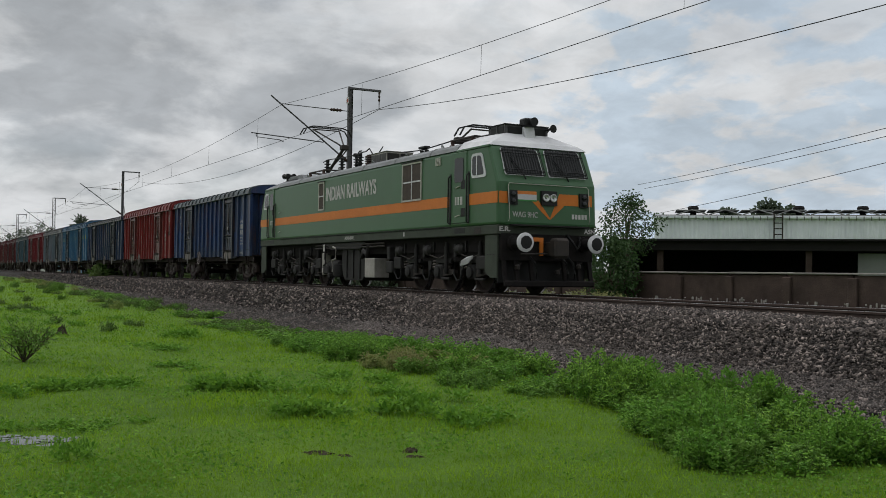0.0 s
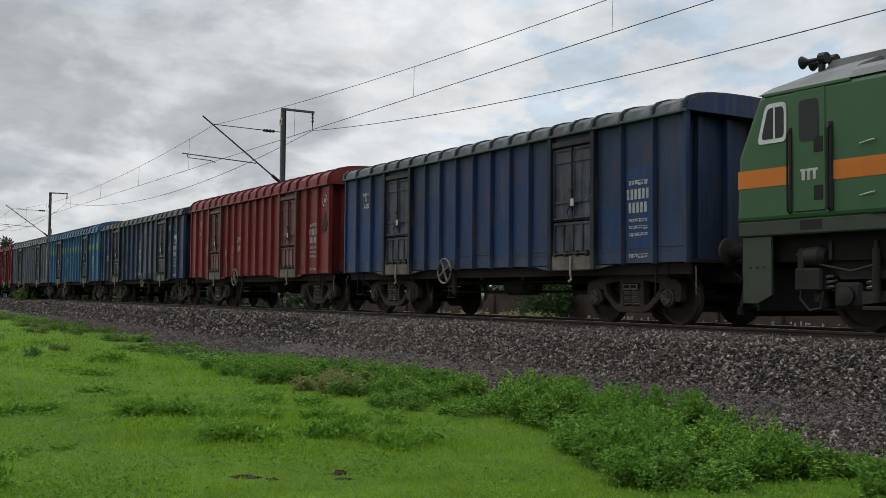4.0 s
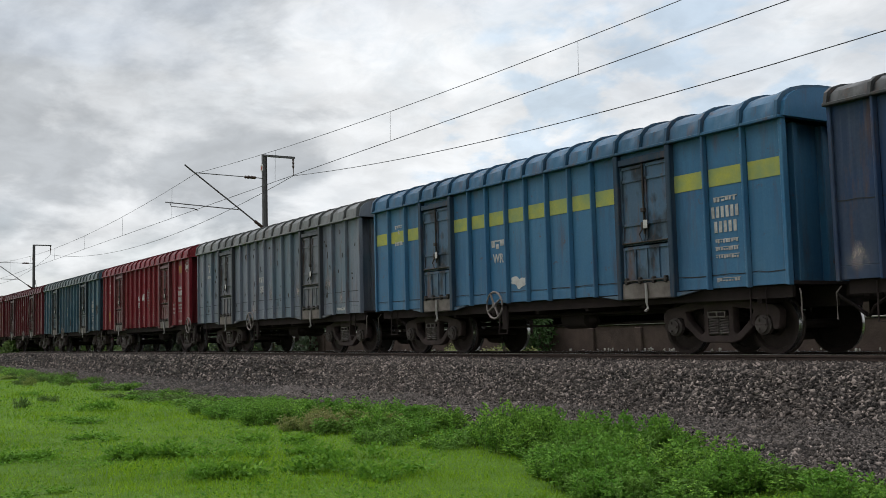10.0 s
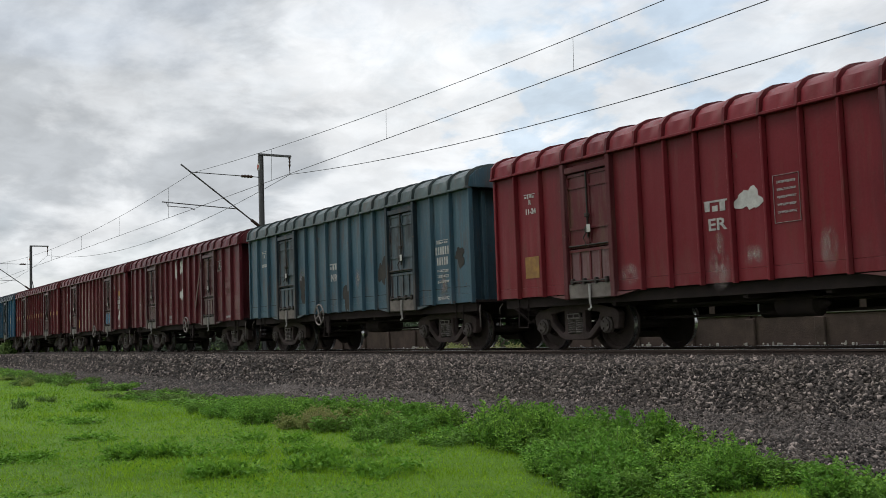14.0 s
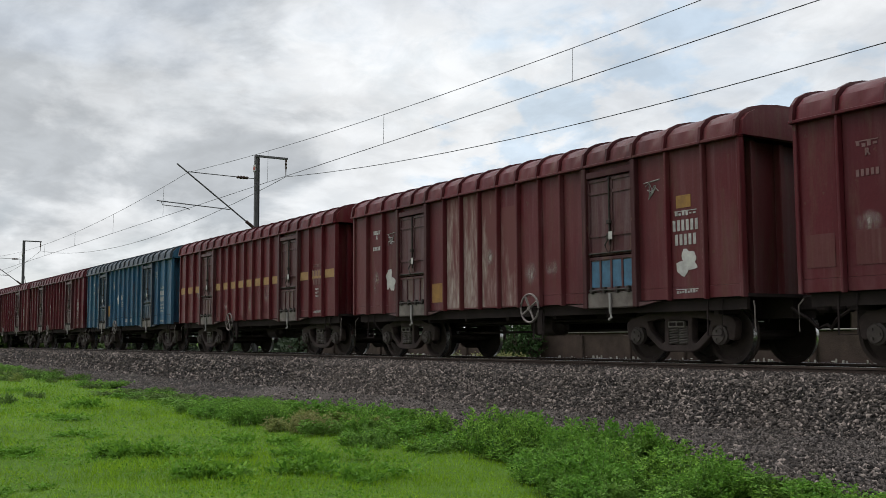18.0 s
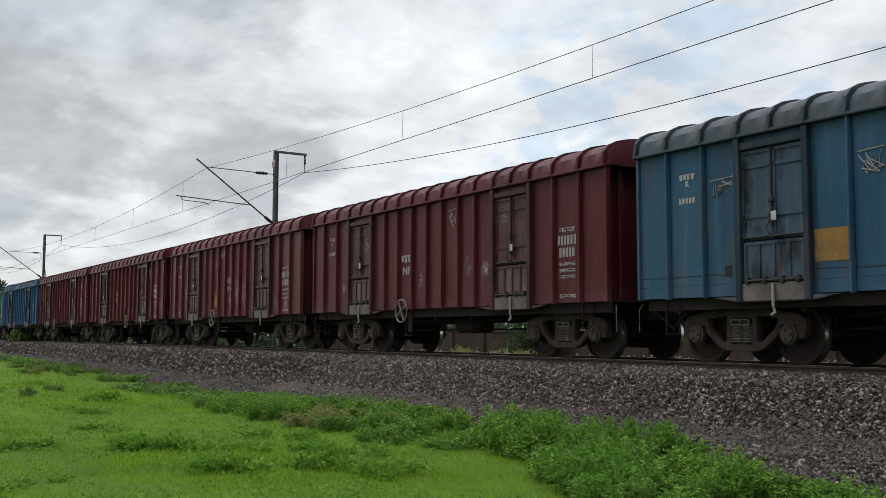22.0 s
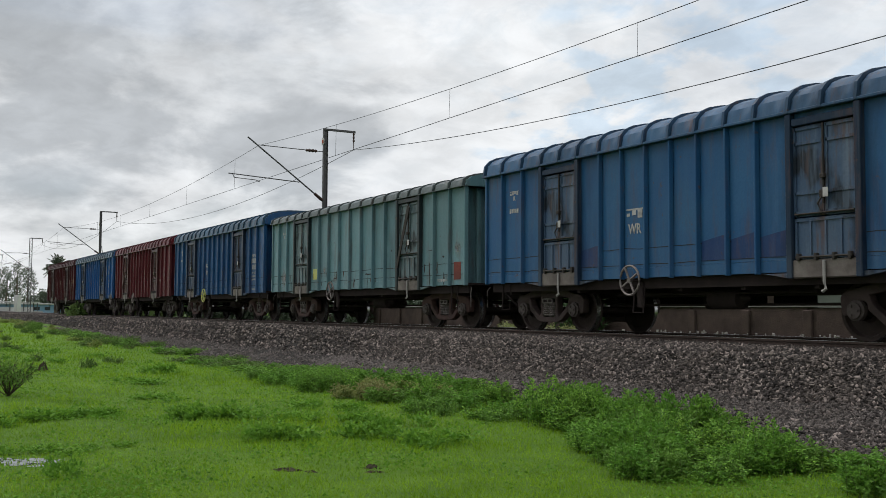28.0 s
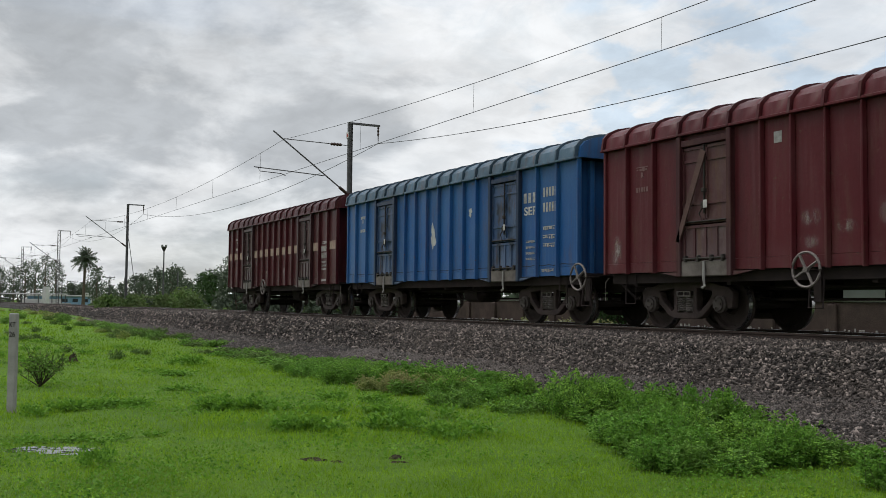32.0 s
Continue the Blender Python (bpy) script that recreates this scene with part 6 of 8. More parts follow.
    part("cap_sheet", Shape().box(0.04, 1.3, -0.97, 0.02, 4.325, 4.345, 0.005), M_SILVER, g)
    part("switch", Shape().box(2.4, 2.85, -0.4, -0.2, 4.3, 4.38, 0.02), M_BLACK, L)
    part("roof_hatch", Shape().prism([(-8.2, 3.98), (-6.3, 3.98), (-6.6, 4.26), (-7.9, 4.26)], -0.7, 0.7, "y"), M_ROOF, L, "grey sloped roof hatch")
    c = part("air_conditioner", Shape().prism([(7.3, 4.06), (8.12, 4.06), (8.1, 4.38), (7.32, 4.38)], -0.66, 0.66, "y"), M_ACGREY, L, "grimy grey cab cooling unit with fans")
    for y in (-0.34, 0.34):
        part("fan_grille", Shape().box(8.1, 8.13, y - 0.24, y + 0.24, 4.12, 4.33), M_BLACK, c)
    part("fan_grille", Shape().box(7.4, 8.02, -0.675, -0.655, 4.12, 4.33), M_BLACK, c)
    part("cover_rim", Shape().box(7.28, 8.14, -0.69, 0.69, 4.385, 4.41, 0.006), M_GREYBOX, c)
    for x in (7.3, 7.7, 8.08):
        part("frame_post", Shape().box(x, x + 0.035, -0.69, -0.672, 4.06, 4.38), M_ACGREY, c)
    b = part("camera_post", Shape().prism([(7.95, 3.98), (8.3, 3.98), (8.22, 4.34), (8.0, 4.34)], -0.16, 0.16, "y"), M_ROOFWHITE, L, "white pedestal on the cab roof")
    part("search_lamp", Shape().box(7.98, 8.3, -0.17, 0.17, 4.34, 4.58, 0.04).lathe([(0.1, 0), (0.12, 0.11), (0.09, 0.11)], (8.3, 0.05, 4.47), "x", 14), M_BLACK, b, "black roof mounted searchlight")
    for d, y in ((1, 0.62), (-1, -0.5), (-1, -0.75)):
        part("horn", Shape().lathe([(0.03, 0), (0.04, 0.22), (0.11, 0.34), (0.09, 0.34)], (0, 0, 0), "z", 12).lathe([(0.09, -0.14), (0.1, -0.02)], (0, 0, 0), "z", 10), M_BLACK, L, "black air horn", at=Matrix.Translation((d * 8.1, y, 4.32)) @ Matrix.Rotation(radians(90 * d), 4, "Y"))
        part("horn_foot", Shape().box(d * 8.06 - 0.04, d * 8.06 + 0.04, y - 0.04, y + 0.04, 3.95, 4.3), M_BLACK, L)


build_shell()
build_nose(1)
build_nose(-1)
build_loco_bogie(5.6)
build_loco_bogie(-5.6)
build_belly()
build_rooftop()


def lengthen():
    """Bring the drawn lengths and heights to the true ones: longer noses, a shell that stands higher."""
    a = [-10.0, -9.2, -7.7, -6.6, -3.2, 3.62, 5.0, 6.6, 9.2, 10.0]
    b = [-10.275, -9.475, -7.975, -6.85, -2.83, 3.99, 5.3, 6.87, 9.475, 10.275]
    c = [0.0, 0.96, 1.2, 1.36, 1.5, 2.35, 3.71, 4.3, 6.2]
    d = [0.0, 0.96, 1.3, 1.48, 1.63, 2.43, 3.78, 4.35, 6.2]
    # the rear cab stands farther back than the front one stands forward
    ra, rb = [-9.2, -8.62, -7.84, -7.7, -6.7, -6.6, -3.2, 10.0], [-9.475, -9.0, -8.42, -8.36, -7.62, -7.5, -2.83, 10.275]
    rear = ("cab_door", "grab_rail", "step_recess", "cab_side_window", "works_mark", "stripe")
    for o in locomotive.children:
        if o.name.startswith(rear) and o.data.vertices[0].co.x < -5:
            for q in (o, *o.children):
                for v in q.data.vertices:
                    v.co.x = float(np.interp(v.co.x, ra, rb)) if v.co.x < -3.2 else float(np.interp(v.co.x, a, b))
                    v.co.z = float(np.interp(v.co.z, c, d))
            continue
        if o.location.length > 1e-6:
            o.location.x = float(np.interp(o.location.x, a, b))
            o.location.z = float(np.interp(o.location.z, c, d))
            continue
        for q in (o, *o.children):
            if q.location.length > 1e-6:
                q.location.x = float(np.interp(q.location.x, a, b))
                q.location.z = float(np.interp(q.location.z, c, d))
                continue
            for v in q.data.vertices:
                v.co.x = float(np.interp(v.co.x, a, b))
                v.co.z = float(np.interp(v.co.z, c, d))


lengthen()

# ---- lettering, stripes, patches and chalk on the wagons ----
M_CHALK = surface("chalk", (0.33, 0.32, 0.31), (0.19, 0.18, 0.18), 12, 0.95, 0, 0.1)
M_PATCH = surface("torn_paper", (0.46, 0.45, 0.43), (0.3, 0.29, 0.28), 6, 0.9, 0, 0.2)
M_OCHRE = surface("ochre_label", (0.27, 0.15, 0.045), (0.17, 0.095, 0.045), 6, 0.8)
M_FLAPBLUE = surface("flap_blue", (0.065, 0.15, 0.235), (0.04, 0.075, 0.11), 5, 0.7, 0, 0.3)
M_REDPATCH = surface("red_primer", (0.16, 0.045, 0.035), (0.1, 0.035, 0.03), 4, 0.8)
M_PALE = surface("pale_stripe", (0.33, 0.25, 0.2), (0.22, 0.14, 0.12), 4, 0.8)
M_LIMEGREEN = surface("lime_stripe", (0.33, 0.325, 0.06), (0.15, 0.22, 0.12), 2.2, 0.75)
M_RUST = surface("rust_run", (0.09, 0.045, 0.03), (0.05, 0.03, 0.024), 5, 0.9)
M_STRIP = surface("bent_strip", (0.10, 0.055, 0.048), (0.06, 0.035, 0.03), 4, 0.7)
M_STENCIL = surface("stencil_white", (0.40, 0.39, 0.375), (0.2, 0.19, 0.185), 9, 0.8)
M_FAINT = surface("faint_lettering", (0.17, 0.1, 0.098), (0.12, 0.06, 0.06), 9, 0.8)
M_STAIN = surface("soot_stain", (0.03, 0.027, 0.025), (0.05, 0.045, 0.04), 4, 0.9)
M_SEAM = surface("joint_grime", (0.022, 0.024, 0.026), (0.04, 0.036, 0.034), 5, 0.9)
mark_rng = np.random.default_rng(77)
SIDE_Y = -1.5895


def flat_poly(pts, y=SIDE_Y, depth=0.003):
    return Shape().prism(pts, y - depth, y + 0.004, "y")


def ragged(x, z, w, h, n=28, rough=0.42):
    p = mark_rng.uniform(0, math.tau, 4)
    out = []
    for a in np.linspace(0, math.tau, n, endpoint=False):
        k = 1 + rough * (0.5 * math.sin(2 * a + p[0]) + 0.4 * math.sin(3 * a + p[1]) + 0.35 * math.sin(5 * a + p[2]) + 0.2 * math.sin(9 * a + p[3]))
        out.append((x + w / 2 * math.cos(a) * k, z + h / 2 * math.sin(a) * k))
    return out


def mark_rect(w, x, z, wd, ht, mat, label):
    part("painted_panel", flat_poly([(x - wd / 2, z - ht / 2), (x + wd / 2, z - ht / 2), (x + wd / 2, z + ht / 2), (x - wd / 2, z + ht / 2)]), mat, w, label)


def mark_patch(w, x, z, wd, ht, mat, label):
    part("patch", flat_poly(ragged(x, z, wd, ht)), mat, w, label)


def mark_text(w, text, x, z, ht, wd, mat=None):
    me = letters(text, ht * 1.4, wd, 0.006)
    me.materials.append(mat or M_WHITE)
    part("lettering", me, None, w, "painted white letters", at=Matrix.Translation((x - wd / 2, SIDE_Y - 0.002, z)))


def mark_bars(w, x, z, rows, wd, ht, gap, mat=None, digits=0):
    """Unreadable or private writing: one bar a character or a word."""
    for k in range(rows):
        s = Shape()
        zz = z - k * (ht + gap)
        n = digits if digits else max(3, int(wd / ht * 1.3))
        for i in range(n):
            a = x - wd / 2 + wd * i / n
            if digits:
                part("numeral", Shape().box(a, a + wd / n * 0.62, SIDE_Y - 0.004, SIDE_Y + 0.003, zz - ht, zz), mat or M_STENCIL, w, "painted white figure")
            else:
                b = a + wd / n * mark_rng.uniform(0.5, 0.85)
                s.box(a, b, SIDE_Y - 0.004, SIDE_Y + 0.003, zz - ht * mark_rng.uniform(0.65, 1.0), zz - ht * (0.1 if mark_rng.random() < 0.6 else 0.45))
        if not digits:
            s.box(x - wd / 2 - 0.01, x + wd / 2, SIDE_Y - 0.0045, SIDE_Y + 0.003, zz - ht * 0.16, zz)
            part("writing", s, mat or M_STENCIL, w, "painted white writing")


def mark_chalk(w, x, z, wd, ht, strokes=4):
    s = Shape()
    for _ in range(strokes):
        n = mark_rng.integers(3, 6)
        pts = [(x + mark_rng.uniform(-wd, wd) / 2, SIDE_Y - 0.004, z + mark_rng.uniform(-ht, ht) / 2) for _ in range(n)]
        s.tube(pts, 0.010, 4)
    s.tube([(x - wd / 2, SIDE_Y - 0.004, z + ht / 2), (x + wd / 2, SIDE_Y - 0.004, z + ht / 2 + 0.03)], 0.010, 4)
    part("chalk_mark", s, M_CHALK, w, "white chalk scribble")


def mark_ring(w, x, z, r):
    s = Shape().tube([(x + r * math.cos(a), SIDE_Y - 0.003, z + r * math.sin(a)) for a in np.linspace(0, math.tau, 22, endpoint=False)], 0.013, 4, True)
    s.box(x - r * 0.5, x - r * 0.1, SIDE_Y - 0.004, SIDE_Y, z - r * 0.35, z + r * 0.35).box(x + r * 0.1, x + r * 0.5, SIDE_Y - 0.004, SIDE_Y, z - r * 0.35, z + r * 0.35)
    part("round_mark", s, M_WHITE, w, "round white painted mark")


def stripe(w, z, ht, mat, label, skip=()):
    for a, b in zip(RIBS, RIBS[1:]):
        if abs(abs(a + b) / 2 - 3.575) < 0.1 or RIBS.index(a) in skip:
            continue
        part("stripe", flat_poly([(a + 0.06, z - ht / 2), (b - 0.06, z - ht / 2), (b - 0.06, z + ht / 2), (a + 0.06, z + ht / 2)]), mat, w, label)


def seams(w, heights):
    """Lapped plate joints that run behind the ribs."""
    for z in heights:
        for a, b in ((-6.66, -4.3), (-2.84, 2.84), (4.3, 6.66)):
            n = 12
            pts = [(a + (b - a) * i / n, z + mark_rng.normal(0, 0.008)) for i in range(n + 1)]
            part("plate_joint", flat_poly(pts + [(u, v - 0.014) for u, v in pts[::-1]], -1.5855), M_SEAM, w, "dark lapped joint")


def usual(w, k, code="", bright=None, number=True):
    """What nearly every wagon carries: class, number block, load table, return date."""
    m = bright or M_STENCIL
    if number:
        mark_bars(w, 5.45, 2.66, 1, 0.5, 0.1, 0.05, m)
        mark_bars(w, 5.45, 2.5, 1, 0.62, 0.19, 0.05, m, 6)
        mark_bars(w, 5.45, 2.25, 1, 0.52, 0.19, 0.05, m, 5)
        if k not in (9, 10):
            mark_bars(w, 5.45, 1.95, 3, 0.5, 0.07, 0.06, m if k % 3 else M_CHALK)
    mark_bars(w, -5.45, 3.3, 1, 0.36, 0.1, 0.06, m)
    mark_text(w, "R", -5.45, 3.08, 0.1, 0.09, m)
    if k not in (1, 6, 17):
        mark_bars(w, -5.45, 2.88, 1, 0.4, 0.1, 0.05, m, 5)
    cx = {3: 0.36, 13: 0.36, 6: -0.36}.get(k, -0.36 if k % 2 else -1.08)
    if code:
        mark_text(w, code, cx, 2.02, 0.2, 0.17 * len(code) + 0.06, m)
        mark_bars(w, cx, 2.52, 1, 0.5, 0.2, 0.05, m)
    mark_bars(w, 5.45, 1.3, 1, 0.5, 0.08, 0.05, m if k % 2 else M_CHALK)


def build_marks():
    W = [None] + wagons
    codes = {2: "SR", 3: "NR", 4: "WR", 5: "SE", 6: "ER", 7: "NR", 8: "SC", 11: "ER", 12: "NF", 13: "SWR", 14: "WR", 15: "SR", 16: "WR", 18: "WR"}
    dim = {2: M_CHALK, 8: M_FAINT, 15: M_CHALK, 19: M_FAINT, 10: M_FAINT, 12: M_CHALK, 13: M_CHALK}
    for k in range(1, 22):
        usual(W[k], k, codes.get(k, ""), dim.get(k), k not in (20, 5, 17))
    mark_bars(W[3], -0.2, 1.44, 1, 0.3, 0.13, 0.05, None, 4)
    mark_bars(W[3], 0.36, 1.44, 1, 0.5, 0.13, 0.05, None, 5)
    mark_bars(W[8], -1.08, 1.5, 2, 0.46, 0.12, 0.07, M_CHALK, 6)
    mark_bars(W[11], 0.36, 1.42, 1, 0.5, 0.13, 0.05, None, 6)
    mark_bars(W[11], 1.08, 1.42, 1, 0.5, 0.13, 0.05, None, 5)
    for k, zz in ((1, (1.42,)), (3, (2.3,)), (4, (1.36,)), (5, (1.45, 1.75)), (7, (1.5,)), (11, (1.5,)), (16, (1.4, 1.72)), (17, (1.42, 1.7)), (18, (1.42, 1.72)), (20, (1.4,))):
        seams(W[k], zz)
    mark_text(W[1], "1-25", -5.45, 2.88, 0.11, 0.3)
    mark_text(W[6], "11-24", -5.45, 2.88, 0.11, 0.34)
    mark_ring(W[2], 6.3, 3.3, 0.17)
    mark_patch(W[2], 6.3, 2.6, 0.4, 0.5, M_STAIN, "sooty stain")
    # navy: repainted lower plates
    for a, b in ((-6.64, -5.96), (-5.84, -5.11), (-4.99, -4.31), (-2.84, -2.21), (-2.09, -1.51), (-1.39, -0.78), (0.78, 1.39), (1.51, 2.09), (4.31, 4.99), (5.11, 5.84)):
        t = float(mark_rng.choice([2.2, 2.45, 2.9]))
        part("repainted_plate", flat_poly([(a, 1.4), (b, 1.4), (b, t), (a, t)], -1.5875), NEWBLUE, W[1], "fresh bright blue repainted plate")
    for x, z in ((4.6, 3.3), (-5.2, 3.3), (1.1, 3.2), (4.7, 2.4)):
        mark_chalk(W[3], x, z, 0.45, 0.4, 5)
    mark_patch(W[3], 5.5, 2.85, 0.5, 0.26, M_PATCH, "torn white paper")
    mark_patch(W[3], -5.45, 2.3, 0.36, 0.34, M_PATCH, "torn white paper")
    for a, b, t in ((0.06, 0.66, 2.9), (0.78, 1.39, 3.7), (1.51, 2.09, 3.7), (2.21, 2.84, 3.7)):
        part("faded_plate", flat_poly([(a, 1.4), (b, 1.4), (b, t), (a, t)], -1.5875), FADEDBLUE, W[3], "greyer weathered plate")
    mark_rect(W[3], -4.6, 1.7, 0.5, 0.45, M_OCHRE, "faded ochre panel")
    stripe(W[4], 3.0, 0.3, M_LIMEGREEN, "yellow painted stripe")
    mark_patch(W[4], -0.35, 1.55, 0.5, 0.24, M_PATCH, "torn white paper")
    for _ in range(110):
        x, z = mark_rng.uniform(-6.4, 6.4), mark_rng.uniform(1.5, 3.5)
        if abs(abs(x) - 3.575) > 0.75 and min(abs(x - r) for r in RIBS) > 0.16:
            mark_patch(W[5], x, z, mark_rng.uniform(0.03, 0.1), mark_rng.uniform(0.04, 0.17), M_STAIN, "rust pit")
    mark_text(W[5], "R", -5.45, 3.0, 0.1, 0.09)
    mark_rect(W[6], 5.45, 3.36, 0.34, 0.3, M_OCHRE, "ochre label")
    mark_ring(W[6], 6.3, 3.4, 0.19)
    mark_patch(W[6], 0.34, 2.45, 0.46, 0.4, M_PATCH, "torn white paper")
    mark_rect(W[6], -5.45, 1.75, 0.46, 0.45, M_OCHRE, "faded ochre label")
    mark_bars(W[6], 4.75, 2.0, 3, 0.42, 0.09, 0.08)
    s = Shape().tube([(0.84, SIDE_Y - 0.003, 2.0), (1.33, SIDE_Y - 0.003, 2.0), (1.33, SIDE_Y - 0.003, 2.75), (0.84, SIDE_Y - 0.003, 2.75)], 0.008, 4, True)
    part("notice_frame", s, M_CHALK, W[6], "thin white notice outline")
    mark_bars(W[6], 1.09, 2.66, 5, 0.36, 0.04, 0.08, M_CHALK)
    mark_patch(W[7], 6.2, 2.2, 0.4, 0.4, M_STAIN, "rusty scraped patch")
    for x, z in ((-2.5, 1.9), (2.5, 2.1), (0.4, 1.5)):
        mark_patch(W[7], x, z, 0.4, 0.7, M_STAIN, "dark rust streak")
    for x, z, a, b in ((-0.75 + 0.35, 3.25, 0.2, 0.75), (0.35, 3.4, 0.4, 0.6), (0.3, 2.3, 0.5, 0.45)):
        mark_patch(W[8], x, z, a, b, M_PATCH, "torn white poster")
    mark_chalk(W[8], 4.65, 3.1, 0.5, 0.4, 4)
    for x in (-6.3, -5.45, -4.65, -2.5, -1.8, 4.65, 5.45, 6.3):
        mark_rect(W[8], x, 1.75, 0.5, 0.5, WASHED, "paler repainted square")
    for a, b, top in ((-2.09, -1.51, 3.7), (-1.39, -0.78, 3.7), (-0.66, -0.06, 3.7), (0.06, 0.66, 3.3)):
        part("bare_plate", flat_poly([(a, 1.16), (b, 1.16), (b, top), (a, top)], -1.5875), M_STRIPPED, W[9], "pale bare weathered plate with paint remnants")
    mark_rect(W[9], -2.5, 1.55, 0.5, 0.45, M_OCHRE, "ochre worn label")
    mark_patch(W[9], -4.75, 1.95, 0.42, 0.5, M_PATCH, "torn white paper")
    mark_rect(W[9], 5.4, 2.82, 0.34, 0.22, M_OCHRE, "ochre label")
    mark_patch(W[9], 5.45, 1.75, 0.46, 0.38, M_PATCH, "white bird painted mark")
    part("flap_panel", flat_poly([(3.02, 1.42), (4.13, 1.42), (4.13, 1.92), (3.02, 1.92)], -1.611), M_FLAPBLUE, W[9], "blue painted door flap")
    for x, z in ((-4.7, 3.0), (4.65, 3.1)):
        mark_chalk(W[9], x, z, 0.4, 0.3, 4)
    stripe(W[10], 2.35, 0.24, M_CREAM, "cream painted stripe")
    mark_bars(W[10], 5.45, 1.95, 3, 0.2, 0.06, 0.04)
    mark_rect(W[11], -2.52, 1.85, 0.6, 0.5, M_OCHRE, "ochre square label")
    mark_chalk(W[11], -4.65, 2.95, 0.5, 0.3, 5)
    mark_chalk(W[11], -1.8, 3.0, 0.45, 0.35, 5)
    mark_rect(W[11], -4.55, 1.55, 0.14, 0.2, M_SEAM, "small dark label holder")
    mark_patch(W[11], -1.1, 2.35, 0.4, 0.34, M_PATCH, "torn white paper")
    mark_chalk(W[11], 4.7, 3.1, 0.5, 0.35, 4)
    for x, z in ((1.1, 3.25), (3.3, 3.1), (-3.2, 2.9)):
        mark_chalk(W[12], x, z, 0.34, 0.4, 4)
    mark_rect(W[13], -1.1, 1.75, 0.36, 0.44, M_OCHRE, "ochre square label")
    for x in (-1.8, -1.1):
        mark_rect(W[13], x, 3.05, 0.36, 0.26, WASHED, "faded label")
    for x in (1.1, 1.8):
        mark_scuff(W[13], x, 2.0, 0.62, 1.1)
    mark_chalk(W[13], -0.4, 3.4, 0.5, 0.3, 4)
    mark_chalk(W[14], 4.6, 3.2, 0.45, 0.4, 4)
    mark_chalk(W[14], -4.65, 3.2, 0.3, 0.35, 4)
    for x in (-1.8, -1.1, 1.1, 2.5, 4.65, 5.45, 6.3):
        mark_rect(W[14], x, 1.55 + mark_rng.uniform(-0.1, 0.2), 0.52, 0.4, WASHED, "paler repainted square")
    mark_rect(W[14], 5.45, 2.42, 0.66, 0.66, WASHED, "paler number panel")
    mark_rect(W[15], 5.4, 3.1, 0.3, 0.26, M_CHALK, "pale label")
    for a, b in ((-2.84, -2.21), (0.78, 1.39), (1.51, 2.09), (2.21, 2.84)):
        part("repainted_plate", flat_poly([(a, 1.4), (b, 1.4), (b, 1.85), (a, 1.75)], -1.5875), NEWBLUE, W[16], "deeper blue repainted plate")
    mark_rect(W[17], -2.5, 1.68, 0.3, 0.36, M_YELLOW, "yellow label")
    mark_rect(W[17], 6.25, 1.5, 0.36, 0.46, M_REDPATCH, "dull red primed patch")
    for _ in range(46):      # soot and rust run down from the lower joint
        x, h = mark_rng.uniform(-6.5, 6.5), mark_rng.uniform(0.06, 0.3)
        if abs(abs(x) - 3.575) > 0.78 and min(abs(x - r) for r in RIBS) > 0.1:
            mark_patch(W[17], x, float(mark_rng.choice([1.7, 1.42])) - h * 0.4, mark_rng.uniform(0.02, 0.05), h, M_STAIN if mark_rng.random() < 0.7 else M_RUST, "dark run below a joint")
    for x, z, a, b in ((5.5, 1.9, 0.12, 0.04), (4.9, 2.1, 0.3, 0.04), (1.1, 1.56, 0.3, 0.05), (-1.0, 1.5, 0.24, 0.04), (2.45, 2.2, 0.05, 0.05)):
        mark_patch(W[17], x, z, a, b, M_STAIN, "small soot smear")
    mark_rect(W[19], 4.75, 2.0, 0.55, 0.1, M_CHALK, "white painted bar")
    for x, z, a, b in ((1.1, 2.1, 0.5, 1.0), (6.2, 2.2, 0.3, 0.9), (0.5, 2.0, 0.5, 0.5)):
        mark_scuff(W[19], x, z, a * 1.3, b * 1.3)
    mark_rect(W[19], -1.8, 3.4, 0.18, 0.2, M_CHALK, "small white stencil")
    mark_bars(W[20], 4.7, 3.15, 1, 0.6, 0.24, 0.06, None, 3)
    mark_text(W[20], "SER", 4.72, 2.62, 0.2, 0.62)
    mark_bars(W[20], 5.55, 3.22, 1, 0.6, 0.22, 0.06, None, 5)
    mark_bars(W[20], 5.55, 2.86, 1, 0.6, 0.22, 0.06, None, 5)
    mark_bars(W[20], 5.5, 2.3, 3, 0.5, 0.1, 0.1)
    mark_bars(W[20], 4.7, 2.0, 4, 0.4, 0.06, 0.08, M_CHALK)
    mark_patch(W[20], -0.4, 2.35, 0.3, 0.56, M_PATCH, "torn white poster")
    mark_patch(W[20], 1.75, 2.9, 0.18, 0.2, M_PATCH, "white paper scrap")
    stripe(W[21], 2.5, 0.3, M_PALE, "faded pale painted stripe", (14,))
    bays = [(a + b) / 2 for a, b in zip(RIBS, RIBS[1:]) if abs(abs(a + b) / 2 - 3.575) > 0.1]
    for k in (2, 6, 8, 9, 10, 12, 13, 14, 15, 19, 21, 3, 5, 7, 17):
        for _ in range(5):
            mark_scuff(W[k], float(mark_rng.choice(bays)), mark_rng.uniform(1.35, 2.3), mark_rng.uniform(0.3, 0.6), mark_rng.uniform(0.25, 0.8))
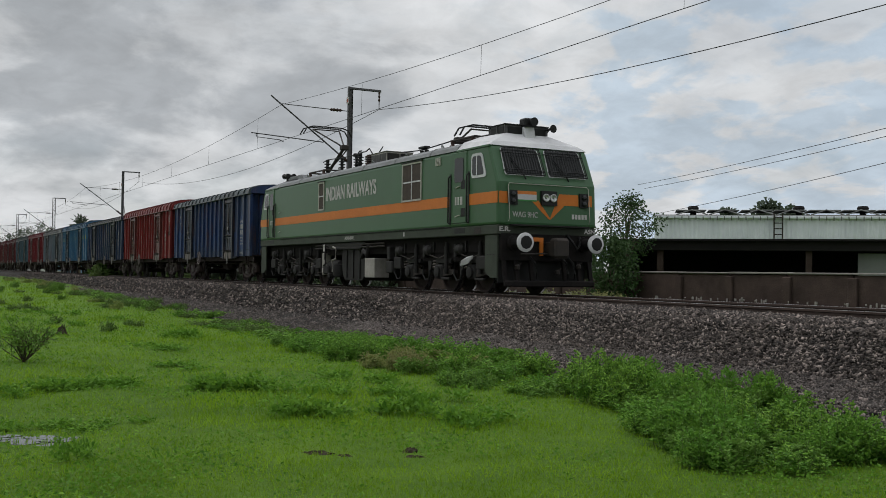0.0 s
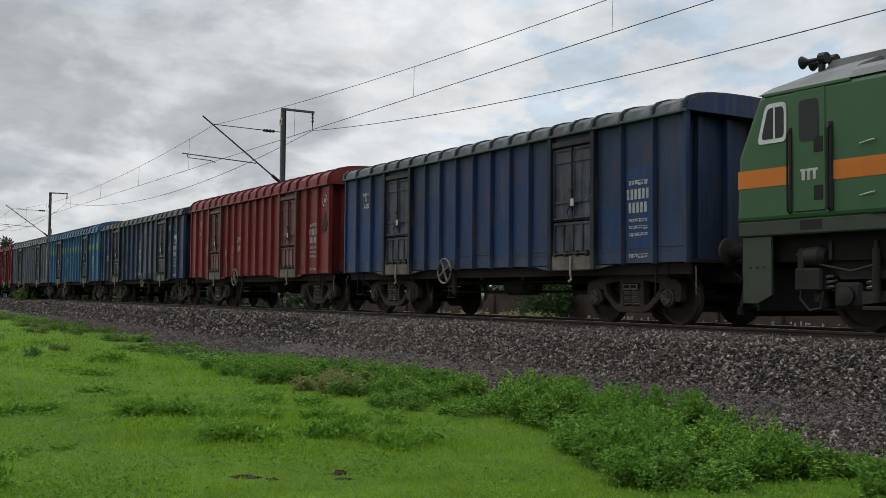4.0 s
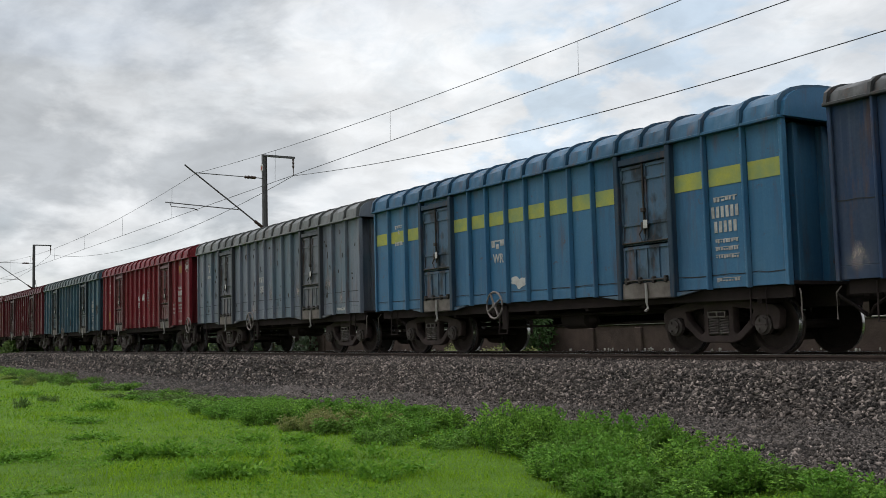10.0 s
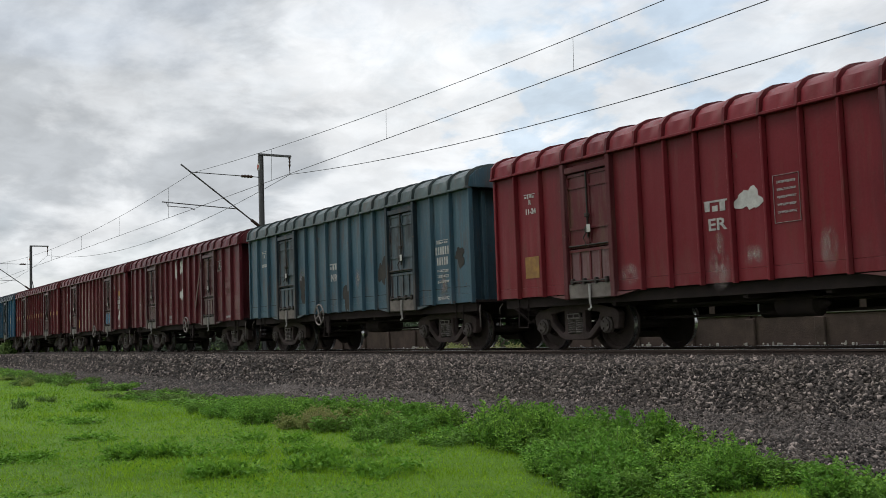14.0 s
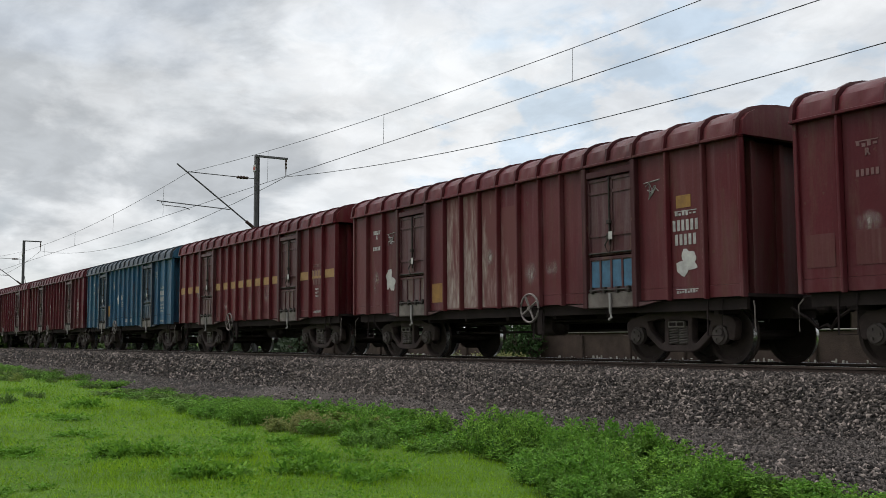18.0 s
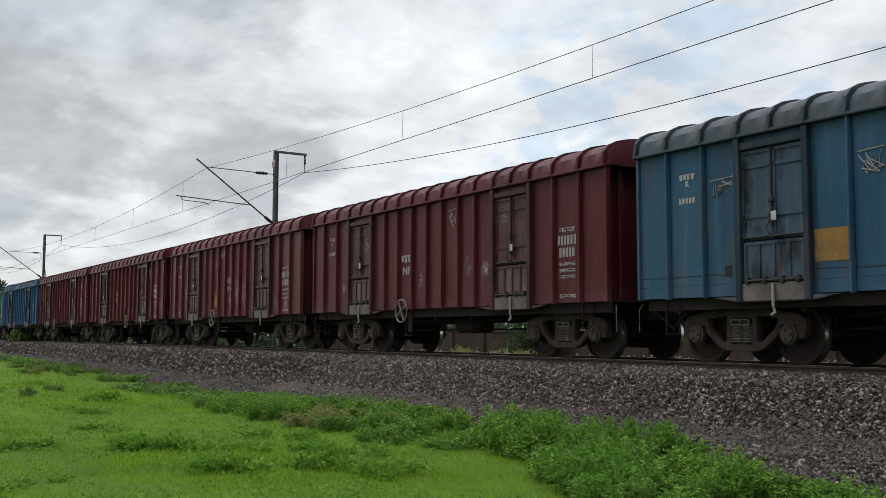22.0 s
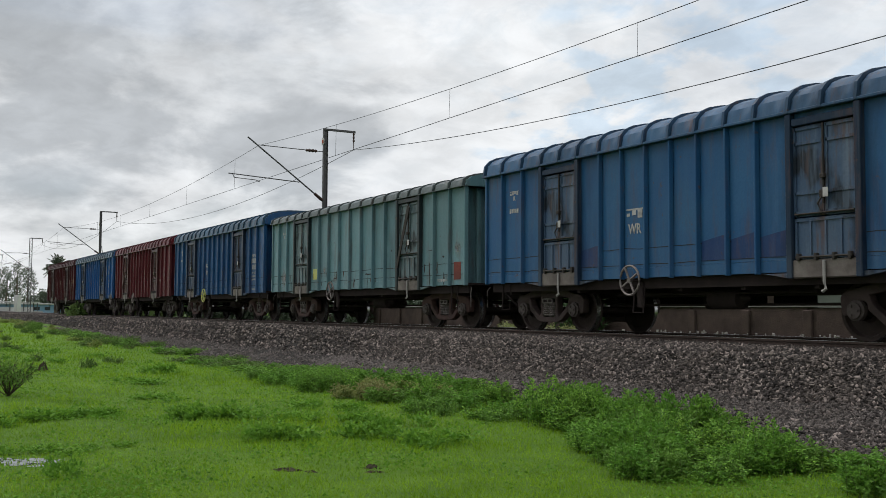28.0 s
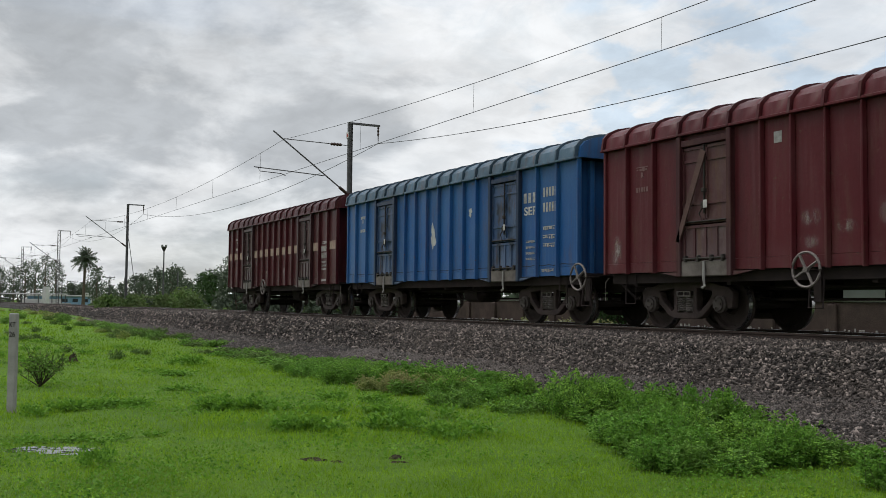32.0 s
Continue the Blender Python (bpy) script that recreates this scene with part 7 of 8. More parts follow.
    # rags and strips that hang at doors
    for k, x0 in ((8, 2.55), (17, 3.3), (19, -3.9)):
        s = Shape().prism([(x0 - 0.42, 1.7), (x0 - 0.32, 1.68), (x0 + 0.42, 3.35), (x0 + 0.28, 3.42)], -1.70, -1.675, "y")
        part("hanging_strip", s, M_STRIP if k != 17 else M_STAIN, W[k], "bent sheet strip hanging loose")


FADEDBLUE = wagon_paint("faded_blue", (0.075, 0.092, 0.115), (0.145, 0.157, 0.172), wear=0.8, seed=7.7)
NEWBLUE = wagon_paint("new_blue", (0.016, 0.042, 0.125), (0.022, 0.055, 0.14), wear=0.35, seed=4.4)
def scuff_material():
    """A pale rubbed place that frays out to nothing at its rim."""
    m, nt, b = shader("pale_scuff")
    g = coords(nt, "Generated")
    ctr = nt.nodes.new("ShaderNodeVectorMath")
    ctr.operation, ctr.inputs[1].default_value = "DISTANCE", (0.5, 0.5, 0.5)
    nt.links.new(g, ctr.inputs[0])
    c = coords(nt)
    n = noise_node(nt, c, 3.0, 8, 0.68, (2.2, 2.2, 1.0))
    mul = nt.nodes.new("ShaderNodeMath")
    mul.operation = "MULTIPLY"
    nt.links.new(ramp(nt, ctr.outputs["Value"], 0.12, 0.5, 1.0, 0.0), mul.inputs[0])
    nt.links.new(ramp(nt, n, 0.4, 0.68, 0.0, 0.85), mul.inputs[1])
    b.inputs["Base Color"].default_value, b.inputs["Roughness"].default_value = (0.3, 0.255, 0.24, 1), 0.9
    t = nt.nodes.new("ShaderNodeBsdfTransparent")
    mx = nt.nodes.new("ShaderNodeMixShader")
    nt.links.new(mul.outputs[0], mx.inputs[0])
    nt.links.new(t.outputs[0], mx.inputs[1])
    nt.links.new(b.outputs[0], mx.inputs[2])
    nt.links.new(mx.outputs[0], nt.nodes["Material Output"].inputs[0])
    return m


M_SCUFF = scuff_material()


def mark_scuff(w, x, z, wd, ht):
    s = Shape().add([(x - wd / 2, SIDE_Y - 0.002, z - ht / 2), (x + wd / 2, SIDE_Y - 0.002, z - ht / 2), (x + wd / 2, SIDE_Y - 0.002, z + ht / 2), (x - wd / 2, SIDE_Y - 0.002, z + ht / 2)], [(0, 1, 2, 3)])
    part("scuff", s, M_SCUFF, w, "pale rubbed place on the paint")


def stripped_paint():
    """Maroon paint gone in vertical runs, most of all low down."""
    m, nt, b = shader("stripped_plate")
    c = coords(nt)
    sx = nt.nodes.new("ShaderNodeSeparateXYZ")
    nt.links.new(c, sx.inputs[0])
    low = ramp(nt, sx.outputs[2], 1.2, 3.8, 0.16, -0.06)
    low2 = ramp(nt, sx.outputs[0], -1.4, 0.5, 0.03, -0.16)
    n = noise_node(nt, c, 1.0, 7, 0.62, (6.0, 6.0, 0.8), (3.0, 1.0, 2.0))
    add = nt.nodes.new("ShaderNodeMath")
    add2 = nt.nodes.new("ShaderNodeMath")
    nt.links.new(n, add.inputs[0])
    nt.links.new(low, add.inputs[1])
    nt.links.new(add.outputs[0], add2.inputs[0])
    nt.links.new(low2, add2.inputs[1])
    fine = noise_node(nt, c, 2.0, 7, 0.65, (6.0, 6.0, 1.2))
    bare = mixc(nt, ramp(nt, fine, 0.38, 0.6), (0.27, 0.215, 0.19), (0.14, 0.083, 0.075))
    k = mixc(nt, ramp(nt, add2.outputs[0], 0.42, 0.68), (0.095, 0.022, 0.022), bare)
    nt.links.new(k, b.inputs["Base Color"])
    b.inputs["Roughness"].default_value = 0.8
    bump(nt, b, fine, 0.3, 0.01)
    return m


M_STRIPPED = stripped_paint()
WASHED = wagon_paint("washed_maroon", (0.1, 0.03, 0.031), (0.12, 0.042, 0.041), wear=0.4, seed=5.5)
build_marks()
reshape(wagons[0], 6.7, 3.575, 4.15)
reshape(wagons[1], 6.5, 3.49, 4.33)
reshape(wagons[2], 7.01, 3.94, 4.15)
reshape(wagons[16], 7.23, 4.11, 4.04, 3.67)

# ---- plants ----
def leaf_material(name, a, b, c, trans=0.35, wear=0.25, spec=0.15):
    """Leaves: three greens by island and place, with light coming through."""
    m, nt, bs = shader(name)
    g = nt.nodes.new("ShaderNodeNewGeometry")
    r = g.outputs["Random Per Island"]
    co = coords(nt)
    k = mixc(nt, r, a, b)
    k = mixc(nt, ramp(nt, noise_node(nt, g.outputs["Position"], 0.9, 4, 0.6), 0.4, 0.68), k, c)
    k = mixc(nt, ramp(nt, noise_node(nt, co, 30.0, 2, 0.5), 0.4, 0.8, 0.0, wear), k, tuple(v * 0.5 for v in a))
    nt.links.new(k, bs.inputs["Base Color"])
    bs.inputs["Roughness"].default_value, bs.inputs["Specular IOR Level"].default_value = 0.6, spec
    t = nt.nodes.new("ShaderNodeBsdfTranslucent")
    nt.links.new(k, t.inputs[0])
    mx = nt.nodes.new("ShaderNodeMixShader")
    mx.inputs[0].default_value = trans
    nt.links.new(bs.outputs[0], mx.inputs[1])
    nt.links.new(t.outputs[0], mx.inputs[2])
    nt.links.new(mx.outputs[0], nt.nodes["Material Output"].inputs[0])
    return m


M_BLADE = leaf_material("grass_blade", (0.18, 0.315, 0.016), (0.228, 0.375, 0.02), (0.115, 0.218, 0.013), 0.4)
M_WEED = leaf_material("weed_leaf", (0.026, 0.088, 0.014), (0.26, 0.46, 0.062), (0.1, 0.24, 0.03), 0.34)
M_ROUGH = leaf_material("rough_weed_leaf", (0.04, 0.085, 0.02), (0.125, 0.205, 0.045), (0.1, 0.14, 0.042), 0.3)
M_WEED_DARK = leaf_material("dark_weed_leaf", (0.045, 0.115, 0.02), (0.17, 0.31, 0.05), (0.125, 0.24, 0.038), 0.3)
M_WEED_DRY = leaf_material("dry_weed_leaf", (0.15, 0.23, 0.05), (0.27, 0.31, 0.09), (0.22, 0.2, 0.09), 0.3)
M_BROAD = leaf_material("broad_weed_leaf", (0.05, 0.14, 0.016), (0.2, 0.37, 0.035), (0.11, 0.245, 0.026), 0.4)
M_STRAW = leaf_material("straw_weed_leaf", (0.2, 0.22, 0.08), (0.36, 0.34, 0.16), (0.17, 0.22, 0.07), 0.3)
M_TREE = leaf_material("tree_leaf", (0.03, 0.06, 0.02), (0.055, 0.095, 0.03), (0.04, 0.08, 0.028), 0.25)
# paler and greyer than near leaves: haze of the distance is in the colour
M_HAZETREE = leaf_material("far_tree_leaf", (0.06, 0.085, 0.055), (0.095, 0.12, 0.075), (0.078, 0.1, 0.068), 0.2)
M_SHRUB = leaf_material("shrub_leaf", (0.06, 0.105, 0.032), (0.105, 0.155, 0.05), (0.095, 0.12, 0.045), 0.3)
M_BARK = surface("bark", (0.12, 0.095, 0.07), (0.07, 0.055, 0.042), 8, 0.9, 0, 0.6)
M_STEM = surface("weed_stem", (0.10, 0.16, 0.04), (0.07, 0.1, 0.03), 10, 0.8)
M_TWIG = surface("dry_twig", (0.07, 0.055, 0.04), None, 10, 0.9)
M_SOIL = surface("dark_soil", (0.055, 0.045, 0.028), (0.03, 0.026, 0.016), 8, 0.95, 0, 0.7)
LAWN_EYE = (0.6, -14.6)


def build_grass():
    """Blades, thinner on the ground the farther they are from the lawn's near edge."""
    n = 330000
    d = 4.5 * (105 / 4.5) ** (rng.random(n) ** 1.2)
    a = np.radians(rng.uniform(30, 92, n))
    a[260000:], d[260000:] = rng.uniform(0, math.tau, n - 260000), 1.5 + 30 * rng.random(n - 260000) ** 0.7     # the lawn all round
    x, y = LAWN_EYE[0] - d * np.sin(a), LAWN_EYE[1] + d * np.cos(a)
    edge = -5.1 - 0.4 * np.clip((-x - 40) / 40, 0, 1) + 0.25 * np.sin(x * 0.8) + 0.2 * np.sin(x * 2.3)
    wet = np.hypot(((x + 10.55) * 0.83 - (y + 13.38) * 0.56) / 0.48, ((x + 10.55) * 0.56 + (y + 13.38) * 0.83) / 0.5) < 1 + 0.2 * np.sin(9 * np.arctan2(y + 13.38, x + 10.55))
    ok = (y < edge) & (~wet | (rng.random(n) < 0.5))     # the puddle stays thin
    x, y, d, wet = x[ok], y[ok], d[ok], wet[ok]
    n = len(x)
    z = land(x, y)
    tuft = 0.5 + 0.5 * np.sin(x * 1.9 + 2.2 * np.sin(y * 1.3)) * np.cos(y * 2.1 + 1.1 * np.sin(x * 0.9))
    h = (0.026 + 0.034 * rng.random(n) ** 1.5) * (0.75 + 0.6 * tuft) * (1 + np.clip((d - 12) / 40, 0, 0.8))
    patch = np.sin(x * 0.55 + 1.7 * np.sin(y * 0.45)) * np.cos(y * 0.7 + 0.8 * np.sin(x * 0.4))
    h = h * np.where(patch > 0.45, 1.7, 1.0)
    tall = rng.random(n) < 0.002
    h = np.where(tall, h * 2.6, h)
    w = 0.0028 * (0.8 + d / 7)
    t = rng.uniform(0, math.tau, n)
    lean = rng.normal(0, 0.5, (n, 2)) * h[:, None]
    h = np.where(wet, 0.02 + 0.045 * rng.random(n), h)
    B = np.stack([x, y, z - 0.01], 1)
    side = np.stack([np.cos(t) * w, np.sin(t) * w, np.zeros(n)], 1)
    tip = B + np.stack([lean[:, 0], lean[:, 1], h], 1)
    V = np.stack([B - side, B + side, tip], 1).reshape(-1, 3)
    solid("grass", raw_mesh("grass", V, np.arange(3 * n).reshape(-1, 3), M_BLADE), None, "short bright green grass covering the flat wasteland", "grass", kind="stuff")


def leaf_quads(pos, direction, length, width, r):
    """Leaves as folded diamonds: four corners, two triangles each."""
    n = len(pos)
    dn = direction / np.linalg.norm(direction, axis=1, keepdims=True)
    s = np.cross(dn, r.normal(size=(n, 3)))
    s /= np.linalg.norm(s, axis=1, keepdims=True) + 1e-9
    up = np.cross(s, dn)
    L, W = np.broadcast_to(length, n)[:, None], np.broadcast_to(width, n)[:, None]
    V = np.stack([pos, pos + dn * L * 0.45 + s * W + up * W * 0.3, pos + dn * L, pos + dn * L * 0.45 - s * W + up * W * 0.3], 1).reshape(-1, 3)
    a = 4 * np.arange(n)[:, None]
    T = np.concatenate([a + np.array([[0, 1, 2]]), a + np.array([[0, 2, 3]])], 0)
    return V, T


def weed_meshes(seed, height, spread, stems, leaves, leaf, mat, leaflets=5):
    r = np.random.default_rng(seed)
    sv, lv_p, lv_d = Shape(), [], []
    for _ in range(stems):
        a, tilt = r.uniform(0, math.tau), abs(r.normal(0, 0.45))
        hh = height * r.uniform(0.55, 1.05)
        base = np.array([r.normal(0, spread * 0.35), r.normal(0, spread * 0.35), -0.03])
        out = np.array([math.cos(a) * math.sin(tilt), math.sin(a) * math.sin(tilt), math.cos(tilt)])
        top = base + out * hh
        sv.tube([(0, 0, -0.08), base, base + out * hh * 0.5 + np.array([0, 0, 0.02]), top], [0.006, 0.006, 0.004, 0.002], 3)
        for k in range(leaves):
            f = 0.2 + 0.8 * (k + r.random()) / leaves
            p = base + out * hh * f
            b = r.uniform(0, math.tau)
            dd = np.array([math.cos(b), math.sin(b), r.uniform(-0.15, 0.9)])
            # a side shoot carries several leaflets
            reach = leaf * r.uniform(0.6, 1.5) * (1.25 - 0.6 * f)
            for j in range(leaflets):
                lv_p.append(p + dd * reach * (1.75 / leaflets * j))
                sd = np.array([-dd[1], dd[0], 0]) * (1 if j % 2 else -1)
                lv_d.append(dd * 0.8 + sd * (0.8 if j < leaflets - 1 else 0) + r.normal(0, 0.25, 3))
    P, D = np.array(lv_p), np.array(lv_d)
    V, T = leaf_quads(P, D, leaf * r.uniform(0.55, 1.15, len(P)), leaf * 0.25, r)
    return sv.mesh("stems", M_STEM), raw_mesh("leaves", V, T, mat)


def plant(name, meshes, x, y, turn, size, label, category, group):
    ob = thing(name, label, category, Matrix.Translation((x, y, float(land(np.array([x]), np.array([y]))[0]))) @ Matrix.Rotation(turn, 4, "Z"), group)
    ob.scale = size
    if name != "lawn_weed":
        part("stalk", meshes[0], None, ob)
    part("foliage", meshes[1], None, ob)
    return ob


def strew(name, spots, label):
    """Growth too far off to tell apart: (meshes, x, y, turn, size) laid down as one sheet of leaves a kind."""
    for mat in dict.fromkeys(m[1].materials[0] for m, *_ in spots):
        vs, ts, n = [], [], 0
        for m, x, y, turn, size in spots:
            me = m[1]
            if me.materials[0] != mat:
                continue
            co, tri = np.empty(3 * len(me.vertices), np.float32), np.empty(len(me.loops), np.int32)
            me.vertices.foreach_get("co", co)
            me.loops.foreach_get("vertex_index", tri)
            co = co.reshape(-1, 3) * np.array(size)
            c, q = math.cos(turn), math.sin(turn)
            z = float(land(np.array([x]), np.array([y]))[0])
            vs.append(np.stack([co[:, 0] * c - co[:, 1] * q + x, co[:, 0] * q + co[:, 1] * c + y, co[:, 2] + z], 1))
            ts.append(tri.reshape(-1, 3) + n)
            n += len(co)
        solid(name, raw_mesh(name, np.concatenate(vs), np.concatenate(ts), mat), None, label, "weeds", kind="stuff")


def build_weeds():
    far_edge, far_lawn, behind = [], [], []
    tall = [weed_meshes(20 + k, 0.47, 0.36, 21, 11, 0.05, M_WEED, 7) for k in range(3)] + [weed_meshes(30, 0.42, 0.34, 20, 11, 0.05, M_WEED_DARK, 7)]
    sparse = [weed_meshes(45 + k, 0.3, 0.36, 14, 6, 0.075, (M_WEED, M_WEED_DARK, M_ROUGH)[k]) for k in range(3)]
    low = [weed_meshes(40 + k, 0.26, 0.34, 20, 9, 0.052, (M_WEED, M_WEED_DARK, M_WEED)[k]) for k in range(3)]
    dry = weed_meshes(50, 0.34, 0.3, 26, 10, 0.045, M_WEED_DRY)
    r = np.random.default_rng(11)
    for _ in range(108):      # the dense thicket at the foot of the bank, in lumps
        x = r.uniform(-11.8, -6.0)
        y = r.uniform(float(np.interp(x, (-11.8, -9.4, -8.0, -6.8, -6.2, -6.0), (-6.3, -7.1, -7.7, -8.35, -7.5, -7.0))), -5.0 if x < -8.6 else -5.5 if x < -7.8 else -5.9)
        lump = 0.5 + 0.5 * math.sin(x * 2.6 + 1.4 * math.sin(y * 1.7)) * math.cos(y * 2.3 + 0.7 * x)
        if lump < 0.25 and r.random() < 0.6:
            continue
        plant("weed_bush", tall[r.integers(4)], x, y, r.uniform(0, 6), (r.uniform(0.7, 1.1),) * 2 + ((0.5 + 0.95 * lump + r.uniform(-0.15, 0.2)) * (1 if x < -8.8 else 0.8),), "lush green feathery weed at the foot of the ballast", "weed", "weeds along the ballast")
    for _ in range(34):      # the same growth goes on to the east
        x = -5.3 + 18 * r.random() ** 1.6
        plant("weed_bush", (tall + low)[r.integers(7)], x, r.uniform(-6.9, -5.2), r.uniform(0, 6), (r.uniform(0.75, 1.2),) * 2 + (r.uniform(0.6, 1.1),), "lush green feathery weed at the foot of the ballast", "weed", "weeds along the ballast")
    for _ in range(100):
        x = r.uniform(-22, -11.2)
        y = r.uniform(-7.3, -5.0)
        d = dry if (-17.5 < x < -14.5 and y < -5.8 and r.random() < 0.6) else (tall + low)[r.integers(7)]
        plant("weed_bush", d, x, y, r.uniform(0, 6), (r.uniform(0.8, 1.2),) * 2 + (r.uniform(0.5, 0.8) + (0.3 if -18 < x < -12 else 0),), "green weed at the foot of the ballast" if d is not dry else "dry brownish weed among green ones", "weed", "weeds along the ballast")
    for _ in range(80):
        x = -22 - 40 * r.random() ** 1.3
        y = r.uniform(-6.5, -5.0) + (0.5 if x < -35 else 0)
        far_edge.append((sparse[r.integers(3)], x, y, r.uniform(0, 6), (r.uniform(0.9, 1.4),) * 2 + (r.uniform(0.55, 0.95),)))
    # broad-leaved weeds in loose drifts on the lawn: from, to, how many, width, height
    broad = [weed_meshes(60 + k, 0.2, 0.34, 9, 3, 0.1, M_BROAD, 4) for k in range(3)]
    drifts = [((-14.5, -13.15), (-15.1, -11.5), 15, 0.8, 0.75), ((-14.25, -10.8), (-13.6, -9.9), 13, 0.8, 1.0), ((-11.0, -10.65), (-10.5, -10.0), 8, 0.75, 1.0),
              ((-10.9, -9.4), (-10.5, -9.1), 5, 0.75, 1.1), ((-10.0, -9.1), (-9.4, -8.7), 5, 0.75, 1.0), ((-11.6, -13.7), (-11.2, -12.3), 12, 0.6, 0.4), ((-9.3, -13.12), (-9.25, -13.02), 3, 0.36, 0.8),
              ((-24.8, -8.8), (-24.2, -8.2), 4, 1.1, 1.1), ((-13.4, -9.2), (-12.2, -9.4), 5, 0.6, 0.6), ((-18.2, -10.6), (-17.0, -9.8), 5, 0.8, 0.5), ((-22.0, -10.0), (-20.6, -9.2), 5, 0.9, 0.6),
              ((-12.4, -8.9), (-11.4, -8.3), 7, 0.7, 0.8), ((-15.2, -8.6), (-13.6, -8.0), 7, 0.8, 0.7), ((-29.0, -12.6), (-25.0, -11.8), 4, 0.8, 0.8), ((-34.0, -12.4), (-30.0, -9.6), 6, 0.8, 0.8), ((-40.0, -11.4), (-33.0, -8.2), 7, 0.9, 0.8)]
    for (xa, ya), (xb, yb), n, wd, h in drifts:
        for q in range(n):
            f = (q + r.random()) / n
            plant("lawn_weed", broad[r.integers(3)], xa + (xb - xa) * f + r.normal(0, 0.12), ya + (yb - ya) * f + r.normal(0, 0.12), r.uniform(0, 6), (wd * r.uniform(0.8, 1.2),) * 2 + (h * r.uniform(0.75, 1.2),), "broad-leaved green weed in the short grass", "weed", "weeds on the lawn")
    stalk = weed_meshes(66, 0.5, 0.05, 2, 5, 0.035, M_WEED)
    for x, y in ((-14.2, -9.42), (-12.68, -9.46), (-13.3, -9.6), (-11.9, -8.8)):
        plant("lawn_weed", stalk, x, y, r.uniform(0, 6), (1, 1, r.uniform(0.8, 1.1)), "thin single-stalked weed in the grass", "weed", "weeds on the lawn")
    rough = [weed_meshes(80 + k, 0.32, 0.45, 14, 6, 0.085, (M_ROUGH, M_WEED_DRY)[k]) for k in range(2)]
    for _ in range(62):      # dull rough growth over the far end of the cess
        x = -38 - 82 * r.random()
        far_edge.append((rough[int(r.random() < 0.3)], x, r.uniform(-7.4, -4.6) + (1.0 if x < -75 else 0), r.uniform(0, 6), (r.uniform(0.55, 1.25),) * 2 + (r.uniform(0.5, 1.1),)))
    for _ in range(14):
        far_lawn.append((rough[0], r.uniform(-62, -26), r.uniform(-13.0, -8.0), r.uniform(0, 6), (r.uniform(0.4, 0.8),) * 2 + (r.uniform(0.6, 1.0),)))
    for x, y, q in ((-67.6, -6.0, 1.15), (-65.9, -6.0, 0.95), (-63.0, -6.6, 0.8), (-57, -6.4, 0.6), (-50, -7.9, 0.6), (-64, -9.6, 0.9), (-62.5, -9.8, 0.7), (-72, -8.0, 0.9)):
        plant("weed_bush", tall[3], x, y, r.uniform(0, 6), (q * 1.2, q * 1.2, q * 1.3), "tall dark green bush by the line", "bush", "bushes by the line")
    # pale dry growth by the wall's end
    pale = [weed_meshes(90 + k, 0.6, 0.5, 30, 9, 0.05, M_STRAW) for k in range(2)]
    for _ in range(22):
        behind.append((pale[r.integers(2)], r.uniform(-33.5, -26.5), r.uniform(5.6, 7.6), r.uniform(0, 6), (r.uniform(0.7, 1.2),) * 2 + (r.uniform(0.7, 1.25),)))
    # far side of the track
    for _ in range(46):
        x, y = -6 - 46 * r.random(), r.uniform(4.6, 8.0)
        behind.append(((sparse + low + [dry])[r.integers(7)], x, y, r.uniform(0, 6), (r.uniform(1.0, 1.7),) * 2 + (r.uniform(0.7, 1.5) if x < -30 else r.uniform(0.5, 0.8),)))
    strew("gravel_edge_weeds", far_edge, "low rough weeds along the far gravel edge")
    strew("rough_grass", far_lawn, "dull rough weeds in the far grass")
    strew("trackside_weeds", behind, "pale dry and green weeds between track and works wall")


def build_hedge():
    r = np.random.default_rng(31)
    big = [weed_meshes(70 + k, 1.3, 1.2, 20, 8, 0.17, (M_SHRUB, M_ROUGH, M_SHRUB)[k]) for k in range(3)]
    for _ in range(60):
        x, y = r.uniform(-100, -32), r.uniform(5.6, 17)
        plant("scrub_bush", big[r.integers(3)], x, y, r.uniform(0, 6), (r.uniform(0.8, 1.5),) * 2 + (r.uniform(0.2, 0.55) * (1 if x > -55 else 1.1),), "green scrub beyond the track", "bush", "scrub beyond the track")


def bare_bush(x, y, h):
    r = np.random.default_rng(5)
    ob = thing("thorn_bush", "dry thin twiggy bush with few leaves in the grass", "bush", pose(x, y, GROUND))
    s, P, D = Shape(), [], []
    for _ in range(26):
        a, t = r.uniform(0, math.tau), r.uniform(0.1, 0.95)
        L = h * r.uniform(0.6, 1.15)
        e = Vector((math.cos(a) * math.sin(t), math.sin(a) * math.sin(t), math.cos(t))) * L
        mid = e * 0.5 + Vector(r.normal(0, 0.05, 3))
        s.tube([(0, 0, -0.03), mid, e], [0.012, 0.008, 0.003], 4)
        for q in range(5):
            p0 = mid.lerp(e, q / 5)
            tip = p0 + Vector(r.normal(0, 0.14, 3)) + Vector((0, 0, 0.06))
            s.tube([p0, tip], [0.004, 0.002], 3)
            for _ in range(9):
                P.append(np.array(p0.lerp(tip, r.random())))
                D.append(r.normal(size=3))
    V, T = leaf_quads(np.array(P), np.array(D), 0.06, 0.014, r)
    part("branch", s, M_TWIG, ob)
    part("foliage", raw_mesh("leaves", V, T, M_WEED_DARK), None, ob)


